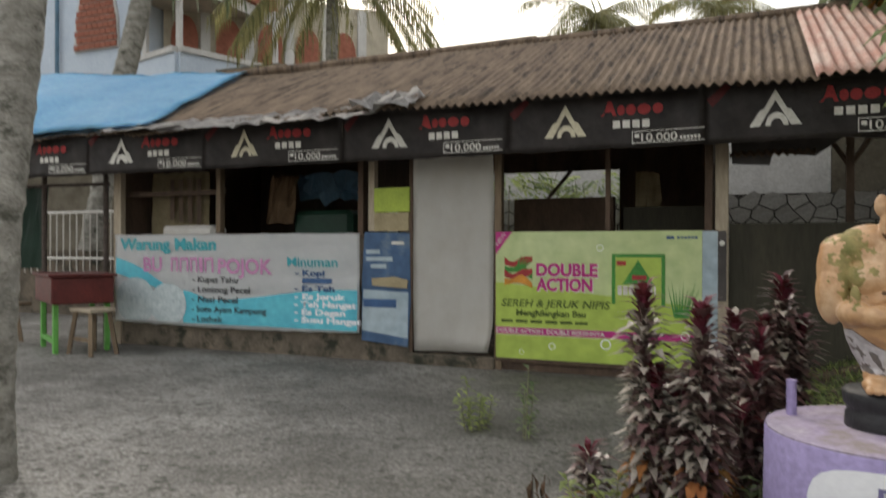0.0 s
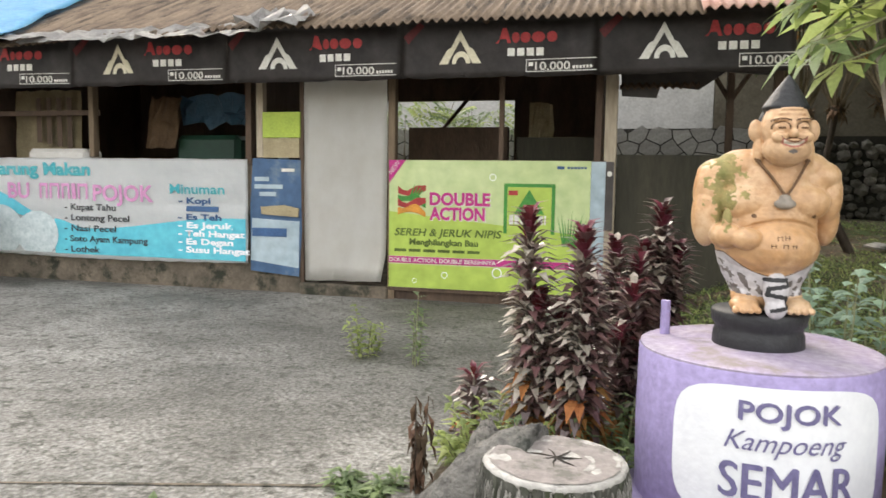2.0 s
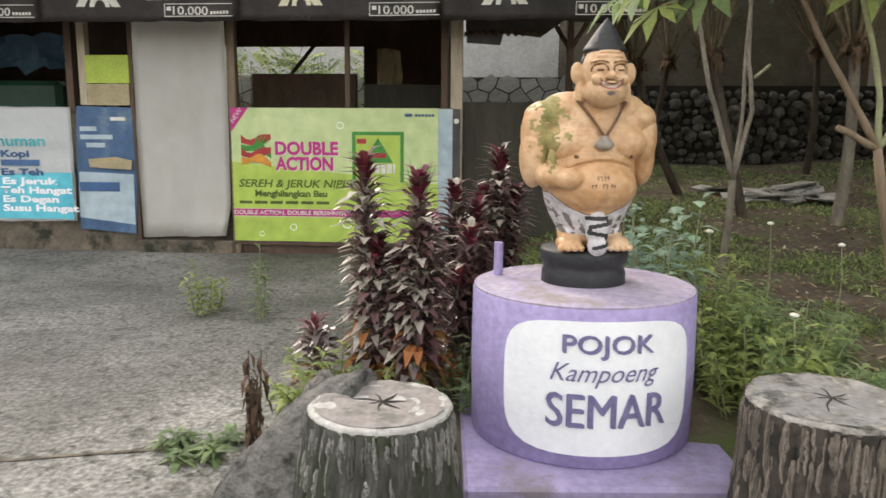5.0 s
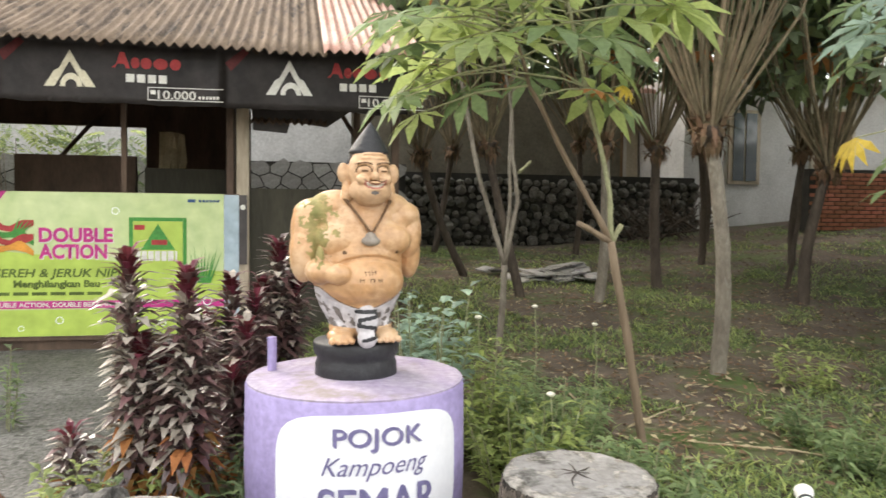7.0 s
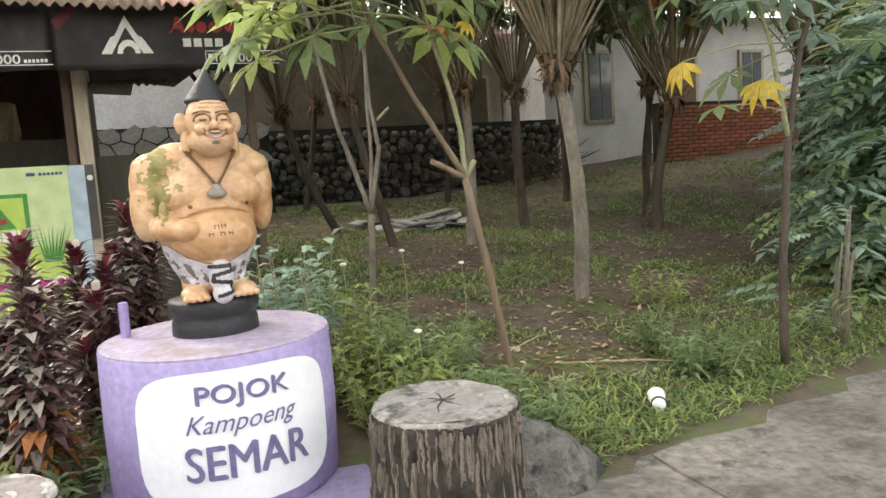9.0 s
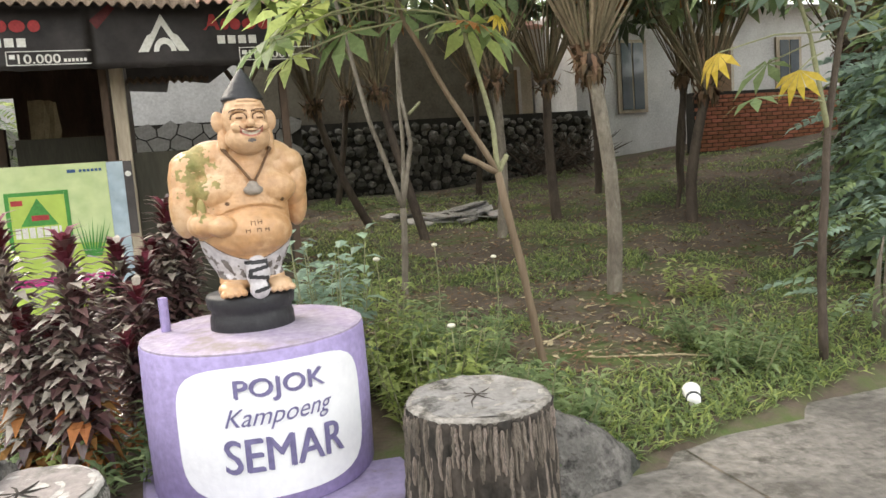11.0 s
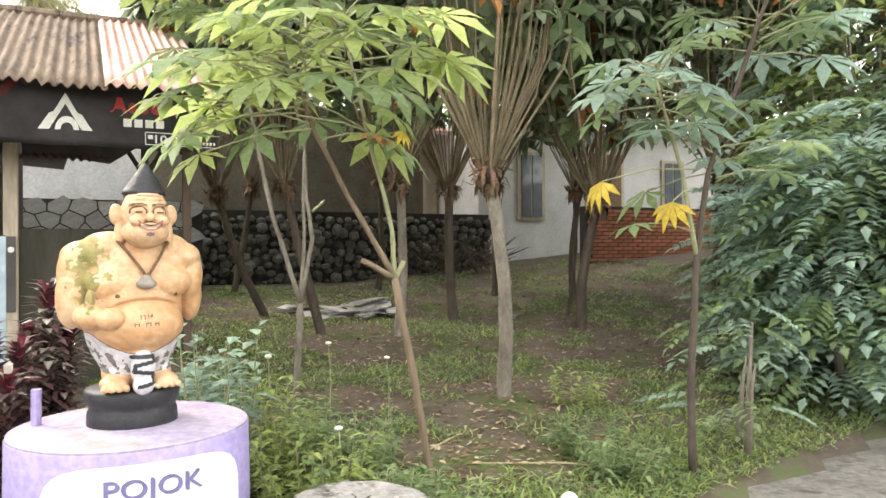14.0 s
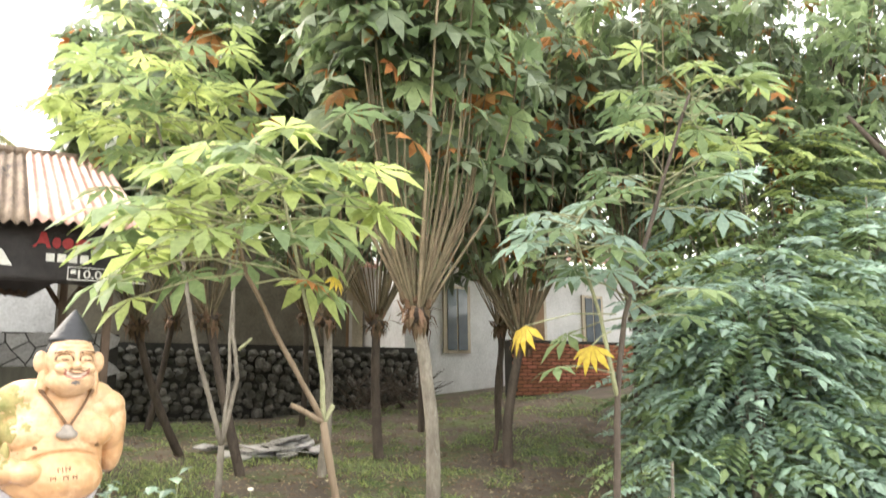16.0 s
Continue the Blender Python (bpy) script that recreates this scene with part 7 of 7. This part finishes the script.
for x in (-0.75, 0.3, 1.3):
    part("upright", tube(bmesh.new(), [(x, 0, 0), (x, 0, 2.2)], 0.03, 7), M["rust"], frame_l)
part("crossbar", tube(bmesh.new(), [(-0.8, 0, 1.86), (1.35, 0, 1.84)], 0.022, 6), M["rust"], frame_l)
part("screen", crumple(-0.75, 0.3, 0.03, 0.05, 0.85, 1.86, 14, 0.03, 3), M["plastic_green"], frame_l, "green netting screen")

table = thing("red_table", "dark red box table on bright green legs", "table", (-5.55, 6.72, GZ), turn=-30)
part("tabletop", B(-0.5, -0.3, 0.52, 0.5, 0.3, 0.8, bevel=0.012), M["red_wood"], table)
part("lid", B(-0.53, -0.33, 0.803, 0.53, 0.33, 0.83, bevel=0.006), M["red_wood"], table)
for x in (-0.42, 0.3):
    for y in (-0.26, 0.24):
        part("leg", B(x, y, 0.0, x + 0.07, y + 0.05, 0.52, bevel=0.006), M["green_paint"], table)
part("stretcher", B(-0.35, -0.255, 0.1, 0.3, -0.215, 0.15), M["green_paint"], table)
stool = thing("wooden_stool", "small worn wooden stool beside the table", "stool", (-5.02, 6.5, GZ), turn=-12)
part("seat", B(-0.2, -0.14, 0.44, 0.2, 0.14, 0.48, bevel=0.008), M["pale_wood"], stool)
for x in (-1, 1):
    for y in (-1, 1):
        part("leg", tube(bmesh.new(), [(x * 0.21, y * 0.14, 0), (x * 0.14, y * 0.1, 0.44)], 0.028, 4), M["old_wood"], stool)
part("stretcher", B(-0.17, -0.12, 0.14, 0.17, -0.09, 0.18), M["old_wood"], stool)
bench = thing("wooden_bench", "long worn wooden bench behind the table", "bench", (-7.1, 6.9, GZ))
part("seat", B(-0.7, -0.14, 0.42, 0.5, 0.14, 0.46, bevel=0.008), M["old_wood"], bench)
for x in (-0.6, 0.4):
    part("leg", tube(bmesh.new(), [(x - 0.1, 0, 0), (x, 0, 0.42)], 0.03, 4), M["old_wood"], bench)
    part("leg", tube(bmesh.new(), [(x + 0.1, 0, 0), (x, 0, 0.42)], 0.03, 4), M["old_wood"], bench)

# ---- inside the stall ----
sackbag = thing("hanging_bag", "brown kraft bag hanging in the stall window", "bag", (-3.55, 7.75, 1.55))
part("bag", crumple(-0.18, 0.18, -0.05, 0.05, -0.25, 0.28, 10, 0.07, 12), M["kraft"], sackbag)
sheet = thing("printed_sheet", "hanging cream sheet with faded brown print", "cloth sheet", (-4.85, 7.6, 0))
part("sheet", crumple(-0.45, 0.4, 0, 0.02, 1.18, 1.9, 12, 0.03, 14), M["cardboard"], sheet)
for k in range(4):
    part("print_bar", B(-0.12 + 0.13 * k, -0.05, 1.35 - 0.02 * k, -0.06 + 0.13 * k, -0.045, 1.82), M["dark_wood"], sheet)
basin = thing("white_box", "white plastic food box on the stall counter", "box", (-4.6, 7.55, 1.12))
part("box", B(-0.4, -0.12, 0.0, 0.35, 0.15, 0.16, bevel=0.04), M["plastic_white"], basin)
gb = thing("green_crate", "dark green cloth-covered rack in the stall", "rack", (-3.0, 7.9, GZ))
part("cloth", B(-0.45, -0.1, 0, 0.3, 0.2, 1.52, bevel=0.05), M["plastic_green"], gb)
bt = thing("blue_sheet", "crumpled blue plastic sheet in the stall", "plastic sheet", (-3.05, 7.95, 0))
part("sheet", crumple(-0.4, 0.45, 0, -0.06, 1.55, 1.85, 10, 0.1, 16), M["plastic_blue"], bt)
gp = thing("grey_panel", "grey corrugated panel standing in the stall", "panel", (-2.4, 7.9, 0))
part("panel", B(-0.25, 0, GZ, 0.2, 0.04, 1.6), M["vinyl_greyblue"], gp)
pb = thing("hanging_packet", "pale yellowish packet on the shelf behind the window", "packet", (0.35, 8.35, 0))
part("shelf", B(-0.2, -0.05, 1.2, 0.5, 0.2, 1.24), M["old_wood"], pb)
part("packet", crumple(-0.13, 0.1, -0.03, 0.05, 1.24, 1.78, 8, 0.04, 22), M["cardboard"], pb)

# greenery behind the stall, seen through its window, and a far tree line
feather_shrub((-2.2, 11.6, GZ), (1.0, 0.5, 2.4), 18, 240, 71, ("leaf_bright", "leaf_mid"), "green shrub behind the stall")
feather_shrub((-0.8, 11.7, GZ), (0.9, 0.4, 2.2), 16, 200, 72, ("leaf_bright", "leaf_mid"), "green shrub behind the stall")


def far_tree(x, y, h, r, seed, tone):
    random.seed(seed)
    t = thing("broadleaf_tree", "broadleaf tree behind the garden", "tree", (x, y, land(x, min(y, 14))), "far trees")
    bm = bmesh.new()
    limb(bm, (0, 0, -0.1), (0, 0, h * 0.5), 0.16, 0.1, 0.1, 6, 8, seed)
    for k in range(7):
        a = k * 0.9 + rnd(-0.3, 0.3)
        limb(bm, (0, 0, h * rnd(0.3, 0.5)), (r * 0.8 * math.cos(a), r * 0.8 * math.sin(a), h * rnd(0.65, 0.95)), 0.06, 0.02, 0.1, 5, 6, k)
    part("trunk", bm, M["dark_bark"], t, "", True)
    c = Cloud()
    for k in range(90):
        d = rdir()
        ctr = Vector((d.x * r, d.y * r, h * 0.72 + d.z * h * 0.3)) * rnd(0.75, 1.0)
        for j in range(22):
            c.quad_leaf(ctr + rdir() * rnd(0.05, 0.5), rdir() + Vector((0, 0, -0.3)), rdir(), rnd(0.14, 0.26), rnd(0.06, 0.1), 0.2)
    c.part("crown", M[tone], t)


for i, (x, y, h, r) in enumerate(((10.5, 9.2, 6.0, 1.8), (11.5, 6.0, 6.2, 2.0), (9.8, 3.9, 5.4, 1.7), (12.3, 3.0, 6.0, 2.0), (10.8, 7.6, 6.2, 1.8), (10.2, 8.5, 6.4, 1.6), (5.6, 18.6, 7.6, 2.4), (9.0, 19.4, 8.2, 2.6), (12.6, 19.2, 8.0, 2.6), (16.5, 18.4, 8.0, 2.6))):
    far_tree(x, y, h, r, 80 + i, "leaf_dark" if i % 2 else "leaf_mid")

# ---- pieces of the walls ----
random.seed(77)


def pebble(sub=1):
    bm = bmesh.new()
    bmesh.ops.create_icosphere(bm, subdivisions=sub, radius=1)
    for v in bm.verts:
        v.co *= 1 + 0.22 * noise.noise(v.co * 1.7 + Vector((random.random() * 9, 0, 0)))
    me = bpy.data.meshes.new("stone")
    bm.to_mesh(me)
    bm.free()
    return me


kinds = [pebble() for _ in range(6)]
for me in kinds:
    me.materials.append(M["stone"])
rest_v, rest_f = [], []
count = 0
zrow = 0.45
while zrow < 1.7:
    x = 1.6
    while x < 8.25:
        w = rnd(0.05, 0.12)
        p = (x + w, WY + 0.09 + rnd(-0.02, 0.03), zrow + rnd(-0.045, 0.045))
        m_ = pose(*p, rnd(-30, 30), rnd(-30, 30), rnd(0, 360)) @ Matrix.Diagonal((w * rnd(0.9, 1.2), w * 0.9, w * rnd(0.65, 1.0), 1))
        if 5.2 < x < 8.3 and count < 300:
            st = new("stone", random.choice(kinds))
            st.parent = wall_core
            st.matrix_world = m_
            count += 1
        else:
            me = random.choice(kinds)
            i = len(rest_v)
            rest_v += [tuple(m_ @ v.co) for v in me.vertices]
            rest_f += [tuple(i + k for k in q.vertices) for q in me.polygons]
        x += w * 1.85
    zrow += 0.125
me = bpy.data.meshes.new("stones")
me.from_pydata(rest_v, [], rest_f)
tagged(mesh_part("stones", me, M["stone_rest"], wall_core), kind="stuff")
# crazy paving on the pale wall: six-sided stones with uneven corners that fit together
def corner(x, z):
    return (x + 0.055 * noise.noise((x * 7.3, z * 7.3, 1)) * 2, z + 0.04 * noise.noise((x * 7.3, z * 7.3, 5)) * 2)


for j in range(6):
    for i in range(21):
        cx, cz = -2.78 + i * 0.28 + (0.14 if j % 2 else 0), 0.74 + j * 0.19
        ring = [corner(round(cx + a, 3), round(cz + b, 3)) for a, b in ((0.14, -0.063), (0.14, 0.063), (0, 0.127), (-0.14, 0.063), (-0.14, -0.063), (0, -0.127))]
        mx, mz = sum(p[0] for p in ring) / 6, sum(p[1] for p in ring) / 6
        bm = bmesh.new()
        plate(bm, [((x - mx) * 0.93, (z - mz) * 0.92) for x, z in ring], -0.02, 0.0)
        st = part("stone", bm, M["pale_stone"], pale_core)
        st.location = (mx, 11.9, mz)
bm = B(-0.105, -0.012, -0.027, 0.105, 0.004, 0.027, bevel=0.004)
brick_me = bpy.data.meshes.new("brick")
bm.to_mesh(brick_me)
bm.free()
brick_me.materials.append(M["brick"])
for j in range(14):
    for i in range(20):
        bk = new("brick", brick_me)
        bk.parent = brick_core
        bk.location = (9.52 + i * 0.225 + (0.11 if j % 2 else 0), 11.2, 0.88 + j * 0.066)
